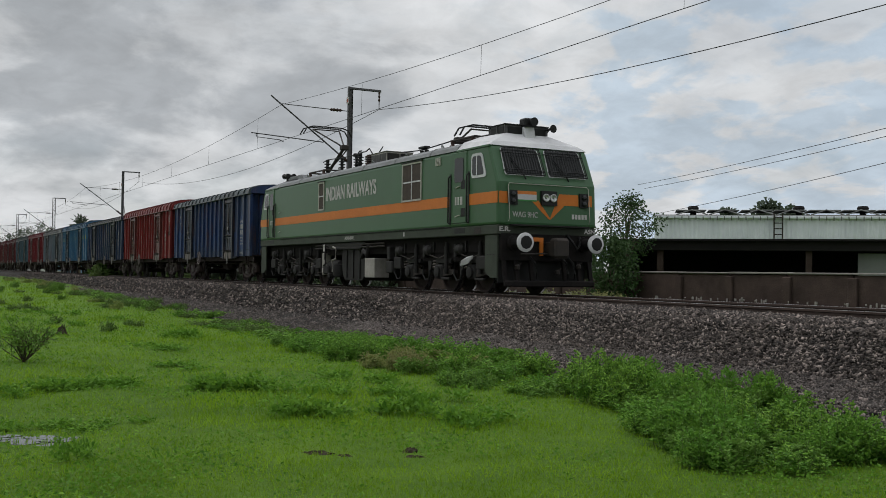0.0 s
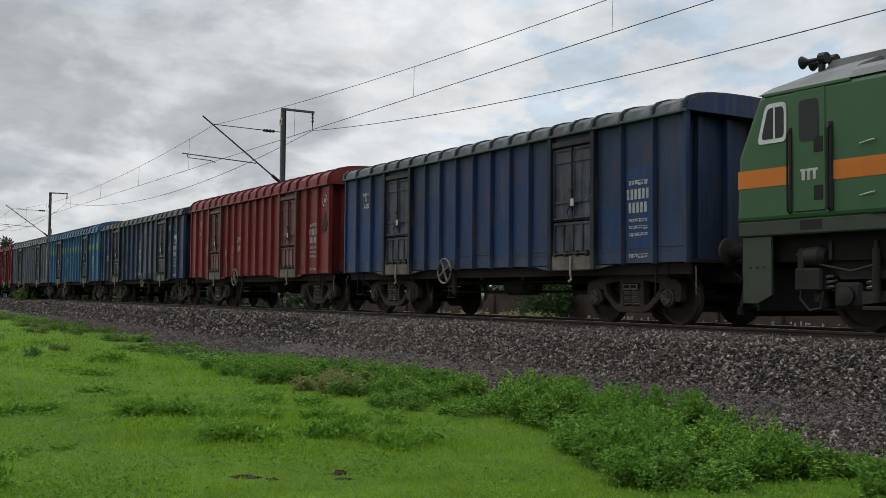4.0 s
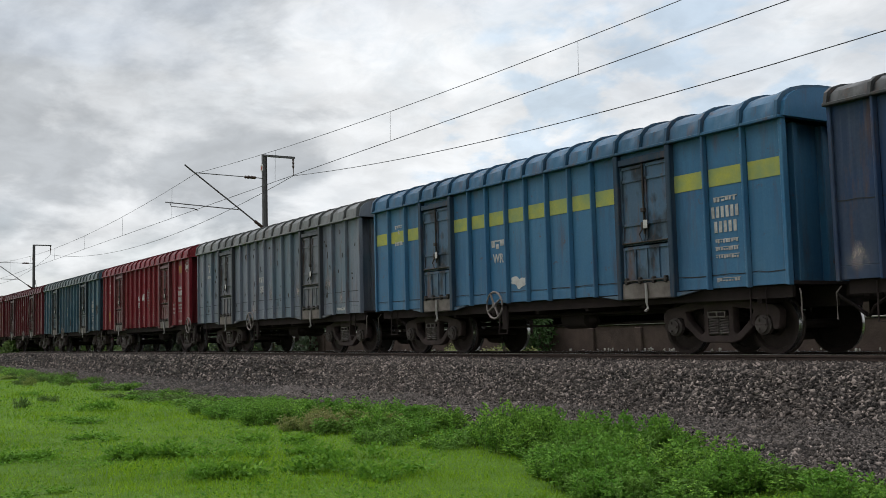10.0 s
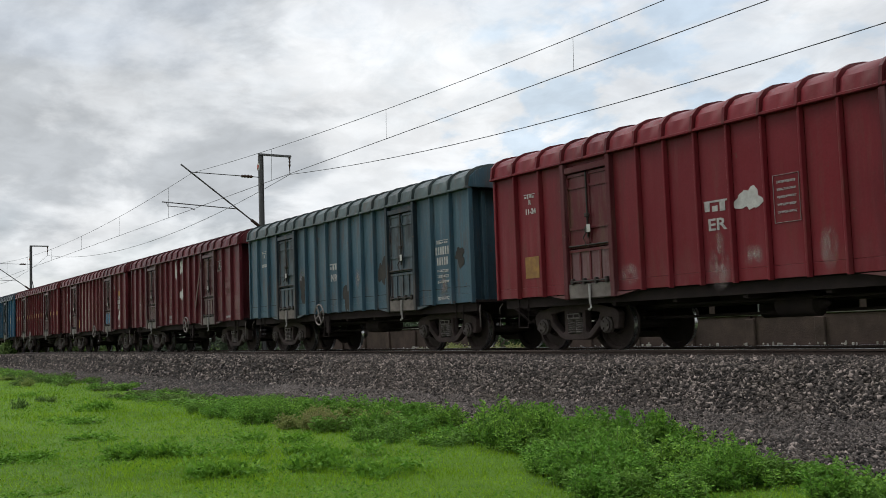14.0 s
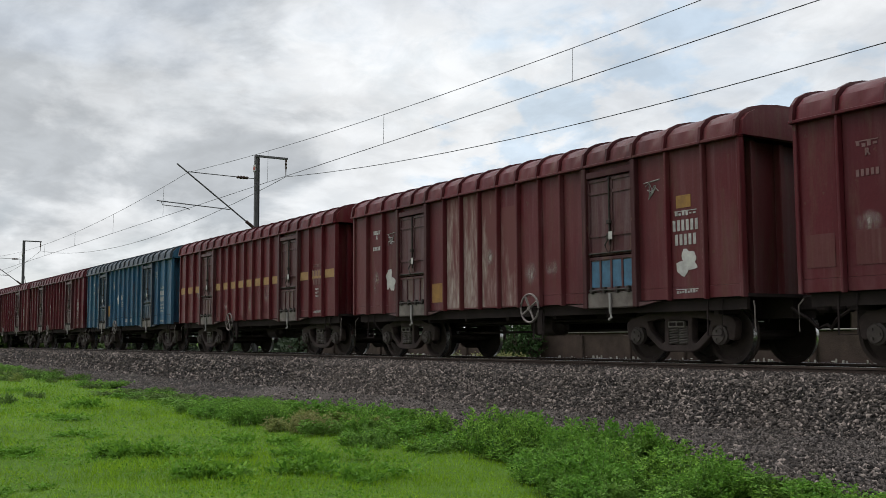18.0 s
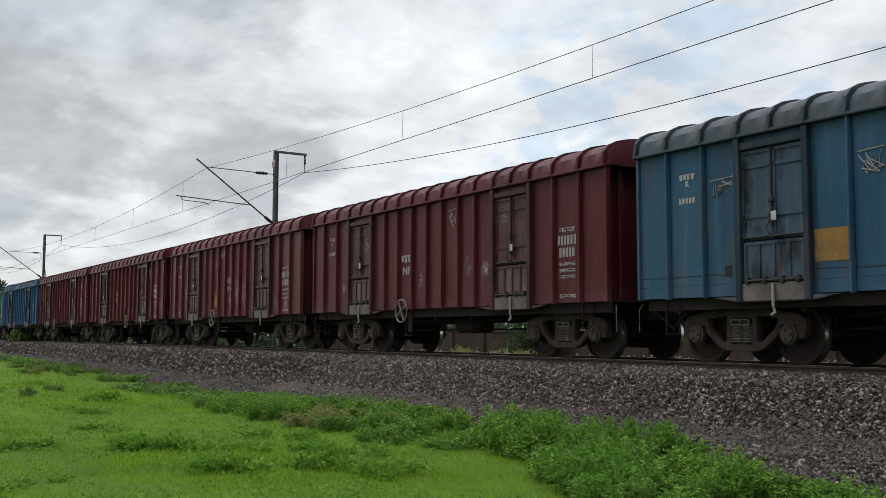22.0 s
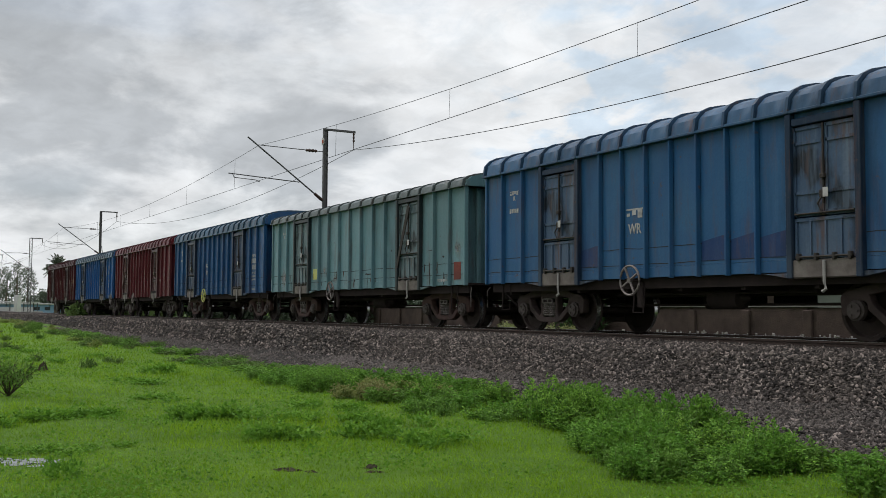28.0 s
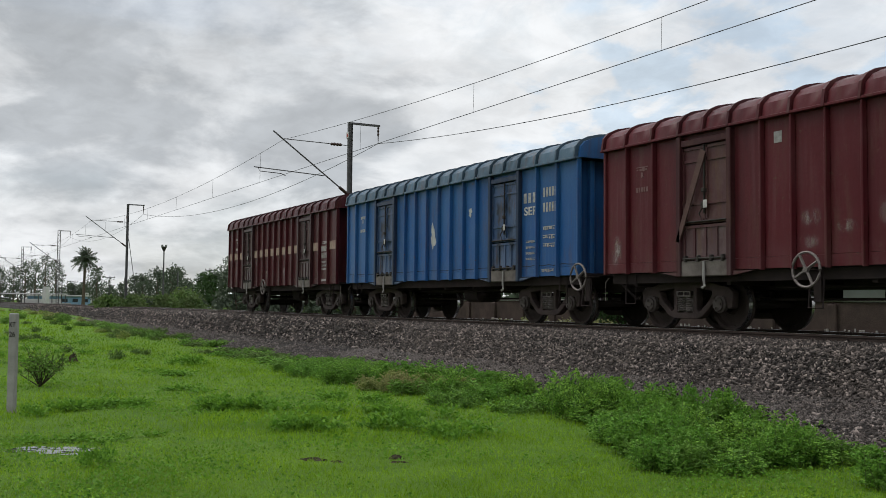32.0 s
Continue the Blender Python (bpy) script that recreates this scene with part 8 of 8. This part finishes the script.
def tree(name, x, y, z, h, crown, r0, seed, label, mat, leaves=2200, leaf=0.16, lift=0.3, clumps=26, squash=0.8, trunk=0.09):
    """A tapered trunk, forked limbs and a crown of loose leaf clumps."""
    r = np.random.default_rng(seed)
    ob = thing(name, label, "tree", pose(x, y, z))
    s = Shape()
    top = Vector((r.normal(0, 0.03) * h, r.normal(0, 0.03) * h, h * 0.82))
    pts = [Vector((0, 0, -0.3)), top * 0.3 + Vector((0.02 * h, 0, 0)), top * 0.62, top]
    s.tube(pts, [trunk * h * 0.35, trunk * h * 0.25, trunk * h * 0.16, trunk * h * 0.04], 7)
    centres = []
    for k in range(clumps):
        a = k * 2.399 + r.uniform(-0.4, 0.4)
        f = lift + (1 - lift) * (k + 0.5) / clumps
        rad = r0 * math.sin(math.pi * min(0.97, max(0.14, (f - lift) / (1 - lift) * 0.85 + 0.12))) * r.uniform(0.45, 1.05)
        c = Vector((math.cos(a) * rad, math.sin(a) * rad, h * f * 0.97))
        centres.append(c)
        if k % 2 == 0:
            b = top * min(0.95, f * 0.8)
            s.tube([b, b.lerp(c, 0.55) + Vector((0, 0, 0.04 * h)), c], [trunk * h * 0.09, trunk * h * 0.05, trunk * h * 0.015], 5)
    part("trunk", s, M_BARK, ob)
    C = np.array(centres)[r.integers(len(centres), size=leaves)]
    off = r.normal(size=(leaves, 3))
    off *= (crown * r.random(leaves) ** 0.5 / np.linalg.norm(off, axis=1))[:, None]
    off[:, 2] *= squash
    D = off + r.normal(0, crown * 0.6, (leaves, 3)) - np.array([0, 0, crown * 0.3])
    V, T = leaf_quads(C + off, D, leaf * r.uniform(0.6, 1.3, leaves), leaf * 0.3, r)
    part("crown", raw_mesh("crown", V, T, mat), None, ob)
    return ob


def build_clover():
    """Small broad leaves and dark tufts strewn through the lawn."""
    n = 120000
    d = 4.5 * (45 / 4.5) ** (rng.random(n) ** 1.1)
    a = np.radians(rng.uniform(30, 92, n))
    x, y = LAWN_EYE[0] - d * np.sin(a), LAWN_EYE[1] + d * np.cos(a)
    lump = np.sin(x * 1.1 + 1.9 * np.sin(y * 0.9)) * np.cos(y * 1.3 + 1.2 * np.sin(x * 0.6)) + 0.5 * np.sin(x * 3.1) * np.sin(y * 2.7)
    ok = (y < -5.2) & (x < -3) & (lump > rng.uniform(-0.35, 1.5, n))
    x, y, d = x[ok], y[ok], d[ok]
    n = len(x)
    P = np.stack([x, y, land(x, y) + rng.uniform(0.01, 0.07, n)], 1)
    D = rng.normal(size=(n, 3)) * np.array([1, 1, 0.35]) + np.array([0, 0, 0.3])
    V, T = leaf_quads(P, D, (0.018 + 0.024 * rng.random(n)) * (1 + d / 24), (0.006 + 0.005 * rng.random(n)) * (1 + d / 30), rng)
    solid("clover", raw_mesh("clover", V, T, M_BROAD), None, "small dark broad leaves strewn through the grass", "grass", kind="stuff")


build_grass()
build_clover()
build_weeds()
build_hedge()
bare_bush(-19.5, -12.52, 0.75)
r_clod = np.random.default_rng(3)
for cx, cy, sx, sy, sz in ((-26.67, -10.93, 0.14, 0.12, 0.26), (-8.78, -11.06, 0.17, 0.06, 0.03), (-8.6, -10.86, 0.07, 0.05, 0.02), (-8.54, -10.22, 0.09, 0.05, 0.045), (-8.3, -10.3, 0.11, 0.05, 0.02)):
    bm = Shape().lathe([(0.02, -0.5), (1.0, -0.3), (0.95, 0.1), (0.72, 0.55), (0.4, 0.85), (0.1, 0.8)], (0, 0, 0), "z", 22)
    bm.v = [(p[0] * sx * a, p[1] * sy * a, p[2] * sz * b) for p in bm.v for a, b in [r_clod.uniform((0.6, 0.3), (1.25, 1.3))]]
    solid("soil_clod", bm, M_SOIL, "dark crumbling clod of wet soil in the grass", "clod", "clods on the lawn", at=pose(cx, cy, float(land(np.array([cx]), np.array([cy]))[0]), 0, 0, 57))

# ---- wall, works and distance ----
M_WALL = surface("old_laterite", (0.075, 0.052, 0.045), (0.034, 0.024, 0.021), 1.6, 0.95, 0, 0.6, 0.02, 18)
M_COPING = surface("wall_coping", (0.26, 0.25, 0.235), (0.14, 0.13, 0.12), 2, 0.9, 0, 0.4)
M_SHEET = surface("white_sheet", (0.72, 0.75, 0.77), (0.56, 0.6, 0.62), 0.6, 0.5, 0, 0.05)
M_TARP = surface("dark_shed_roof", (0.012, 0.011, 0.011), (0.02, 0.018, 0.017), 1.5, 0.9, 0, 0.3)
# inside of the shed is coloured near black, in place of its shade
M_SHEDSHADE = surface("dark_interior", (0.02, 0.02, 0.02), None, 1.5, 0.9)
M_ROOFGREY = surface("weathered_roof", (0.2, 0.21, 0.2), (0.12, 0.12, 0.115), 0.8, 0.8, 0, 0.2)
M_LIME = surface("lime_patch", (0.36, 0.34, 0.32), (0.2, 0.18, 0.16), 4, 0.9)
# blue paled and greyed, so the distance haze lies in the wall colour
M_BLUEWALL = surface("blue_wall", (0.13, 0.24, 0.36), (0.2, 0.29, 0.36), 1, 0.8)
M_HOUSE = surface("pale_wall", (0.5, 0.5, 0.48), (0.36, 0.36, 0.35), 1, 0.85)
M_GLASS = surface("dark_window", (0.03, 0.035, 0.04), None, 2, 0.2)


def build_wall():
    w = thing("wall_works", "low dark laterite boundary wall with a pale worn coping behind the track", "wall", kind="structure")
    r = np.random.default_rng(2)
    for k in range(27):
        a = -53.2 + 2.4 * k
        part("wall_panel", Shape().box(a, a + 2.36, 9.0 + r.uniform(-0.012, 0.012), 9.3, -0.9, 0.61 + r.uniform(-0.01, 0.01), 0.015), M_WALL, w)
        part("coping_slab", Shape().box(a - 0.015, a + 2.37, 8.95, 9.35, 0.625, 0.68 + r.uniform(-0.012, 0.012), 0.015), M_COPING, w)
        part("wall_pier", Shape().box(a - 0.16, a + 0.16, 8.9, 8.998, -0.9, 0.54, 0.02), M_WALL, w)
    for _ in range(95):
        x = r.uniform(-40, -14)
        s = r.uniform(0.02, 0.07)
        part("lime_patch", Shape().box(x, x + s, 8.84, 8.895, -0.24 + r.uniform(-0.05, 0.03), -0.19 + abs(r.normal(0, 0.03)), 0.01), M_LIME, w)
    for _ in range(70):
        x = r.uniform(-42, 2)
        part("lime_edge", Shape().box(x, x + r.uniform(0.15, 0.6), 8.745, 8.775, -0.32, -0.29 + abs(r.normal(0, 0.012)), 0.004), M_LIME, w)
    kerb = Shape().box(-53.2, 11, 8.78, 8.88, -0.9, -0.3, 0.02)
    part("plinth", kerb, M_WALL, w)


def build_shed():
    s = thing("open_shed", "long low dark open shed with posts behind the works wall", "shed", pose(-32.62, 11.18, 0, 0, 0, 42.6))
    part("roof", Shape().prism([(-0.3, 2.0), (8.0, 2.1), (8.0, 2.0), (-0.3, 1.92)], -0.6, 24, "x"), M_TARP, s, "dark sheet roof")
    part("eave_beam", Shape().box(-0.6, 24, -0.1, 0.08, 1.55, 1.915, 0.01), M_TARP, s)
    part("back_wall", Shape().box(-0.6, 24, 7.7, 7.9, -0.7, 1.98), M_SHEDSHADE, s)
    part("side_wall", Shape().box(-0.6, -0.45, 0.1, 7.69, -0.7, 1.9), M_SHEDSHADE, s)
    for x in (1.4, 7.0, 12.6, 18.2):
        part("post", Shape().box(x - 0.12, x + 0.12, 0.12, 0.36, -0.7, 1.9, 0.02), M_WALL, s)
    part("store_wall", Shape().box(8.75, 11.2, 0.4, 0.6, -0.7, 1.48, 0.01), M_ROOFGREY, s, "grey block wall")
    part("loading_deck", Shape().box(-0.44, 24, 1.0, 7.6, -0.7, 0.2, 0.02), M_SHEDSHADE, s)


def build_works():
    b = thing("factory_building", "long white corrugated steel factory with skylights on its roof", "building", pose(-50.27, 27.5, 0, 0, 0, 50.3))
    n, L = 360, 26.0
    zig = [(L * k / n, -0.05 if (k // 2) % 2 else 0.0) for k in range(n + 1)]
    vs = [(x, y, -0.7) for x, y in zig] + [(x, y, 4.2) for x, y in zig]
    part("front_wall", Shape().add(vs, [(i, i + 1, n + 2 + i, n + 1 + i) for i in range(n)]), M_SHEET, b, "white corrugated sheet wall")
    part("inner_wall", Shape().box(0, L, 0.03, 0.15, -0.7, 4.2), M_SHEET, b)
    part("end_wall", Shape().box(0, 0.12, 0.16, 22, -0.7, 4.2), M_SHEET, b)
    part("gutter", Shape().box(-0.12, L, -0.22, -0.07, 4.16, 4.32, 0.02), M_SHEET, b)
    part("roof", Shape().prism([(-0.2, 4.33), (3.5, 4.62), (22, 4.62), (22, 4.52), (3.5, 4.52), (-0.2, 4.25)], -0.1, L, "x"), M_ROOFGREY, b)
    teeth = Shape()
    for k in range(60):
        teeth.box(0.3 + 0.43 * k, 0.36 + 0.43 * k, -0.27, -0.221, 4.05, 4.3)
    part("gutter_bracket", teeth, M_ROOFGREY, b)
    for k in range(12):
        x = 1.3 + 2.05 * k
        part("rafter", Shape().tube([(x, 0.9, 4.46), (x + 1.0, 1.6, 4.82), (x + 1.95, 0.9, 4.46)], 0.04, 5), M_ROOFGREY, b)
        part("roof_panel", Shape().box(x, x + 1.9, 1.7, 4.4, 4.76, 4.83, 0.02), M_ROOFGREY, b)
    for x in (2.45, 9.1, 13.0, 18.5):
        part("roof_vent", Shape().lathe([(0.2, 0), (0.2, 0.3), (0.34, 0.34), (0.36, 0.44), (0.3, 0.56), (0.1, 0.58)], (x, 3.4, 4.6), "z", 10), M_TARP, b)
    for x in (0.5, 3.65, 11.2, 18.0):
        part("wall_joint", Shape().box(x - 0.05, x + 0.05, -0.09, -0.055, -0.7, 4.14), M_SHEET, b)
    ld, lx = Shape(), 7.4
    for a in (-0.25, 0.25):
        ld.box(lx + a - 0.04, lx + a + 0.04, -0.34, -0.28, -0.7, 4.5)
    for k in range(13):
        ld.box(lx - 0.25, lx + 0.25, -0.33, -0.29, 0.0 + 0.35 * k, 0.06 + 0.35 * k)
    part("ladder", ld, M_STEEL, b, "dark fixed ladder")


def far_building(x, y, w, d, h, mat, label, roof_mat, windows=4):
    b = thing("low_building", label, "building", pose(x, y, -0.6, 0, 0, -60))
    part("wall", Shape().box(-w / 2, w / 2, -d / 2, d / 2, 0, h), mat, b)
    part("roof", Shape().box(-w / 2 - min(0.3, w * 0.04), w / 2 + min(0.3, w * 0.04), -d / 2 - 0.3 * (w > 1), d / 2 + 0.3 * (w > 1), h + 0.004, h + 0.25, 0.04), roof_mat, b)
    for k in range(windows):
        xx = -w / 2 + (k + 0.5) * w / windows
        for sy in (-1, 1):
            part("window", Shape().box(xx - 0.6, xx + 0.6, sy * (d / 2 + 0.004) - 0.003, sy * (d / 2 + 0.004) + 0.003, h * 0.4, h * 0.75), M_GLASS, b)
    return b


def palm(x, y, h, seed):
    r = np.random.default_rng(seed)
    p = thing("palm_tree", "tall palm with a leaning trunk and round crown of fronds", "tree", pose(x, y, -0.6))
    s = Shape().tube([(-1.2, 0, -0.2), (-0.8, 0, h * 0.4), (0, 0, h)], [0.28, 0.2, 0.17], 8)
    for k in range(16):
        z = h * (k + 1) / 17
        s.lathe([(0.2, -0.05), (0.225, 0.0), (0.19, 0.05)], (-0.8 + 0.8 * max(0, (z / h - 0.4) / 0.6) - 0.35 * max(0, 1 - z / h / 0.4), 0, z), "z", 8)
    part("trunk", s, M_BARK, p)
    for k in range(70):
        a, e = r.uniform(0, math.tau), r.uniform(-0.9, 1.35)
        L = r.uniform(1.5, 2.1)
        pts, P, D = [], [], []
        for i in range(9):
            f = i / 8
            q = Vector((0, 0, h + 0.1)) + Vector((math.cos(a) * math.cos(e), math.sin(a) * math.cos(e), math.sin(e))) * L * f - Vector((0, 0, 0.36 * L * f * f * max(0.15, math.cos(e))))
            pts.append(q)
        for i in range(1, 9):
            for sd in (-1, 1):
                for j in range(2):
                    P.append(np.array(pts[i].lerp(pts[i - 1], j * 0.5)))
                    D.append(np.array((pts[i] - pts[i - 1]).normalized() * 0.7 + Vector((-math.sin(a), math.cos(a), -0.3)) * sd))
        V, T = leaf_quads(np.array(P), np.array(D), 0.5, 0.06, r)
        part("frond", raw_mesh("frond", V, T, M_HAZETREE), None, p)
    return p


def pole(name, x, y, h, label, arm=0.0, lamp=False):
    o = thing(name, label, "pole", pose(x, y, -0.6))
    part("shaft", Shape().tube([(0, 0, -0.2), (0, 0, h)], [0.11, 0.07], 8), M_MAST, o)
    if arm:
        part("cross_arm", Shape().box(-0.05, 0.05, -arm, arm, h - 0.35, h - 0.25), M_MAST, o)
        for yy in (-arm * 0.9, arm * 0.9):
            part("insulator", Shape().lathe([(0.03, 0), (0.06, 0.08), (0.03, 0.2)], (0, yy, h - 0.25), "z", 6), M_INSUL, o)
    if lamp:
        part("lamp_cage", Shape().lathe([(0.08, 0), (0.16, 0.15), (0.3, 0.5), (0.26, 0.52), (0.07, 0.15)], (0, 0, h), "z", 10), M_STEEL, o)
        for k in range(4):
            part("floodlight", Shape().box(-0.13, 0.13, -0.09, 0.09, 0, 0.3, 0.02), M_ROOFGREY, o, at=Matrix.Translation((0.28 * math.cos(k * 1.57 + 0.6), 0.28 * math.sin(k * 1.57 + 0.6), h + 0.42)))
    return o


build_wall()
build_shed()
build_works()
tree("roadside_tree", -30.6, 9.75, -0.65, 4.25, 0.44, 1.2, 4, "slender tree with a loose open crown beside the works wall", M_TREE, 2800, 0.115, 0.5, 30)
tree("shrub_tree", -29.5, 8.25, -0.65, 2.5, 0.5, 0.95, 8, "dense dark shrub at the end of the works wall", M_TREE, 2600, 0.15, 0.08)
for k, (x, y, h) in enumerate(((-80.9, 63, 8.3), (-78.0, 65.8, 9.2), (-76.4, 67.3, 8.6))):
    tree("distant_tree", x, y, -0.6, h, 0.7, 1.6, 60 + k, "dark tree crown rising behind the factory roof", M_HAZETREE, 1600, 0.5, 0.5)


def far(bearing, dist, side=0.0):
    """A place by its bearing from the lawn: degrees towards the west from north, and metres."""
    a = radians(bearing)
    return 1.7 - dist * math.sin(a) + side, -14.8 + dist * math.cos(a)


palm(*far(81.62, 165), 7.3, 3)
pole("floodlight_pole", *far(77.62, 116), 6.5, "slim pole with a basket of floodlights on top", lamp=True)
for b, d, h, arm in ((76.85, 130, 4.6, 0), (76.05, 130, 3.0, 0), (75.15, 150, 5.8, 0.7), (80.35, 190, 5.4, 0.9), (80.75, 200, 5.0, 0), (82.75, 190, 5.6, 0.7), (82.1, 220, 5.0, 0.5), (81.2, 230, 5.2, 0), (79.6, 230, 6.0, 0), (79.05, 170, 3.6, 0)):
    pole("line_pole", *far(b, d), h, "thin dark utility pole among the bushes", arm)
rt = np.random.default_rng(21)
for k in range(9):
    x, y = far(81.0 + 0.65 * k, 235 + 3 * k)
    tree("distant_tree", x, y, -0.6, 4.4 + rt.uniform(-0.7, 1.0), 0.9, 2.4, 230 + k, "low hazy trees beyond the far buildings", M_HAZETREE, 600, 0.5, 0.06, 14)
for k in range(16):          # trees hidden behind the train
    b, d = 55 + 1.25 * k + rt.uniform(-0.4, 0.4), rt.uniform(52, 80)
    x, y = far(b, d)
    tree("distant_tree", x, y, -0.6, rt.uniform(2.4, 3.2), 0.6, 1.5, 200 + k, "dark bushy tree beyond the track", M_HAZETREE, 1000, 0.34, 0.03, 18)
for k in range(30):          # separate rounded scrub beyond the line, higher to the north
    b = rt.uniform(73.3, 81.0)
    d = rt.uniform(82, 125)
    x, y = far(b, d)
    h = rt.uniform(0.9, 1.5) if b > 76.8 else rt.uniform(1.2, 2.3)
    tree("scrub_bush", x, y, -0.6, h, h * 0.32, h * 0.7, 100 + k, "rounded green scrub beyond the track", (M_SHRUB, M_ROUGH, M_HAZETREE, M_SHRUB)[k % 4], 1000, 0.26, 0.05, 16, 0.8, 0.05)
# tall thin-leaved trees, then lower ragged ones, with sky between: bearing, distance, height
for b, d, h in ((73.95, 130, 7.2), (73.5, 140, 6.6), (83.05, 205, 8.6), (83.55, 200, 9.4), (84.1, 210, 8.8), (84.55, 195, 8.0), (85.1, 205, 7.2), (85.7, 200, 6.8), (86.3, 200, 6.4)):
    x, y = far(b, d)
    tree("distant_tree", x, y, -0.6, h, h * 0.085, h * 0.2, int(b * 20), "tall thin-leaved distant tree with gaps in its crown", M_HAZETREE, 850, 0.3, 0.45, 14)
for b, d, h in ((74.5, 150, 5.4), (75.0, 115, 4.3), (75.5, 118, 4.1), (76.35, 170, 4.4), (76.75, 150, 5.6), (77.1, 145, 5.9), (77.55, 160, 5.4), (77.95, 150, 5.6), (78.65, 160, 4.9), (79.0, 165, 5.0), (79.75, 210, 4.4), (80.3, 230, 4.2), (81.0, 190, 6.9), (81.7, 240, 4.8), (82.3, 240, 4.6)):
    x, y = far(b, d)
    tree("distant_tree", x, y, -0.6, h, h * 0.13, h * 0.3, int(b * 20), "dark distant tree with a ragged crown", M_TREE if 74.8 < b < 75.6 else M_HAZETREE, 1100, 0.36, 0.18, 20)
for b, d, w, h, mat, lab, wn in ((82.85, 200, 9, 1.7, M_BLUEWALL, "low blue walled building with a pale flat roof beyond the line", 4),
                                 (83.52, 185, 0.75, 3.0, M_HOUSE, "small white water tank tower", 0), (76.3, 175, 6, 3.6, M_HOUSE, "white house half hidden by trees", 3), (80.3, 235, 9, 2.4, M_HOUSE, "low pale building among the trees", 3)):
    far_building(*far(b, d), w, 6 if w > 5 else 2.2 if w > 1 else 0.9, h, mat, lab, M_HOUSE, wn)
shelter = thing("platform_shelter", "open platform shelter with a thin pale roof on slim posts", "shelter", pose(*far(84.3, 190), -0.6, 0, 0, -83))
part("roof", Shape().box(-6.0, 6.0, -1.6, 1.6, 2.0, 2.16, 0.03), M_HOUSE, shelter)
part("platform", Shape().box(-6.4, 6.4, -2.0, 2.0, -0.2, 0.5, 0.03), M_CONCRETE, shelter)
part("low_wall", Shape().box(-5.0, 1.5, 1.1, 1.25, 0.504, 1.2), M_HOUSE, shelter, "white painted low wall")
for k in range(6):
    for yy in (-1.3, 1.35):
        part("post", Shape().box(-5.6 + 2.24 * k - 0.06, -5.6 + 2.24 * k + 0.06, yy - 0.06, yy + 0.06, 0.5, 2.0), M_MAST, shelter)
km = thing("kilometre_post", "weathered concrete kilometre post with dark numerals in the grass", "post", pose(-14.9, -13.41, GROUND, 0, 0, 62))
part("shaft", Shape().box(-0.055, 0.055, -0.055, 0.055, -0.2, 1.42, 0.012), M_CONCRETE, km)
for txt, zz in (("KT", 1.22), ("26", 1.08)):
    me = letters(txt, 0.11, 0.085)
    me.materials.append(M_STEEL)
    part("lettering", me, None, km, "dark painted characters", at=Matrix.Translation((-0.045, -0.059, zz)))
M_WATER, wnt, wb = shader("puddle_water")
wb.inputs["Base Color"].default_value, wb.inputs["Roughness"].default_value = (0.05, 0.06, 0.045, 1), 0.04
wb.inputs["Specular IOR Level"].default_value = 0.6
bump(wnt, wb, noise_node(wnt, coords(wnt), 9.0, 3), 0.03, 0.01)
pud, rp = Shape(), np.random.default_rng(8)
pp = [(math.cos(k * math.tau / 30) * (0.85 + 0.18 * math.sin(3 * k * math.tau / 30 + 1)) * 0.46, math.sin(k * math.tau / 30) * (0.85 + 0.22 * math.sin(2 * k * math.tau / 30)) * 0.66) for k in range(30)]
for _ in range(40):      # shallow water stands in slivers between the tufts
    u, v, q = rp.uniform(-0.26, 0.26), rp.uniform(-0.4, 0.4), rp.uniform(0.4, 1.0)
    cx, cy = 0.83 * u + 0.56 * v, -0.56 * u + 0.83 * v
    pud.prism([(cx + 0.3 * q * px * rp.uniform(0.8, 1.1), cy + 0.34 * q * py) for px, py in pp[::3]], -0.03, 0.010 + 0.0004 * _, "z")
solid("puddle", pud, M_WATER, "shallow rain puddle among the grass", "puddle", kind="structure", at=pose(-10.62, -13.38, float(land(np.array([-10.62]), np.array([-13.38]))[0]) - 0.012))


# ---- movement ----
def joint_at(t):
    k = min(int(t), 31)
    a = t - k
    p = [JOINT[max(k - 1, 0)], JOINT[k], JOINT[k + 1], JOINT[min(k + 2, 32)]]
    m0, m1 = (p[2] - p[0]) / (2 if k else 1), (p[3] - p[1]) / (2 if k < 31 else 1)
    return p[1] * (2 * a ** 3 - 3 * a * a + 1) + m0 * (a ** 3 - 2 * a * a + a) + p[2] * (3 * a * a - 2 * a ** 3) + m1 * (a ** 3 - a * a)


def motions():
    for k, w in enumerate(wagons):
        walk(w, [(t, pose(JOINT[t] - PITCH * (k + 0.5) + AHEAD[k], 0, 0)) for t in range(33)])
    walk(locomotive, [(t, pose(JOINT[t] + LOCO_HALF + 0.53, 0, 0)) for t in range(33)])
    # wheelsets of one size roll alike: one action serves them
    for group, radius in ((wheelsets, 0.5), (loco_wheels, 0.545)):
        roll(group, radius)


def roll(group, radius):
    rows = [(i / FPS, pose(0, 0, 0, 0, (joint_at(i / FPS) - JOINT[0]) / radius * 57.29578, 0)) for i in range(32 * FPS + 1)]
    lead = group[0]
    walk(lead, rows)
    for w in group[1:]:
        w.rotation_mode = "QUATERNION"
        w.animation_data_create()
        w.animation_data.action = lead.animation_data.action
        w.animation_data.action_slot = lead.animation_data.action_slot


motions()
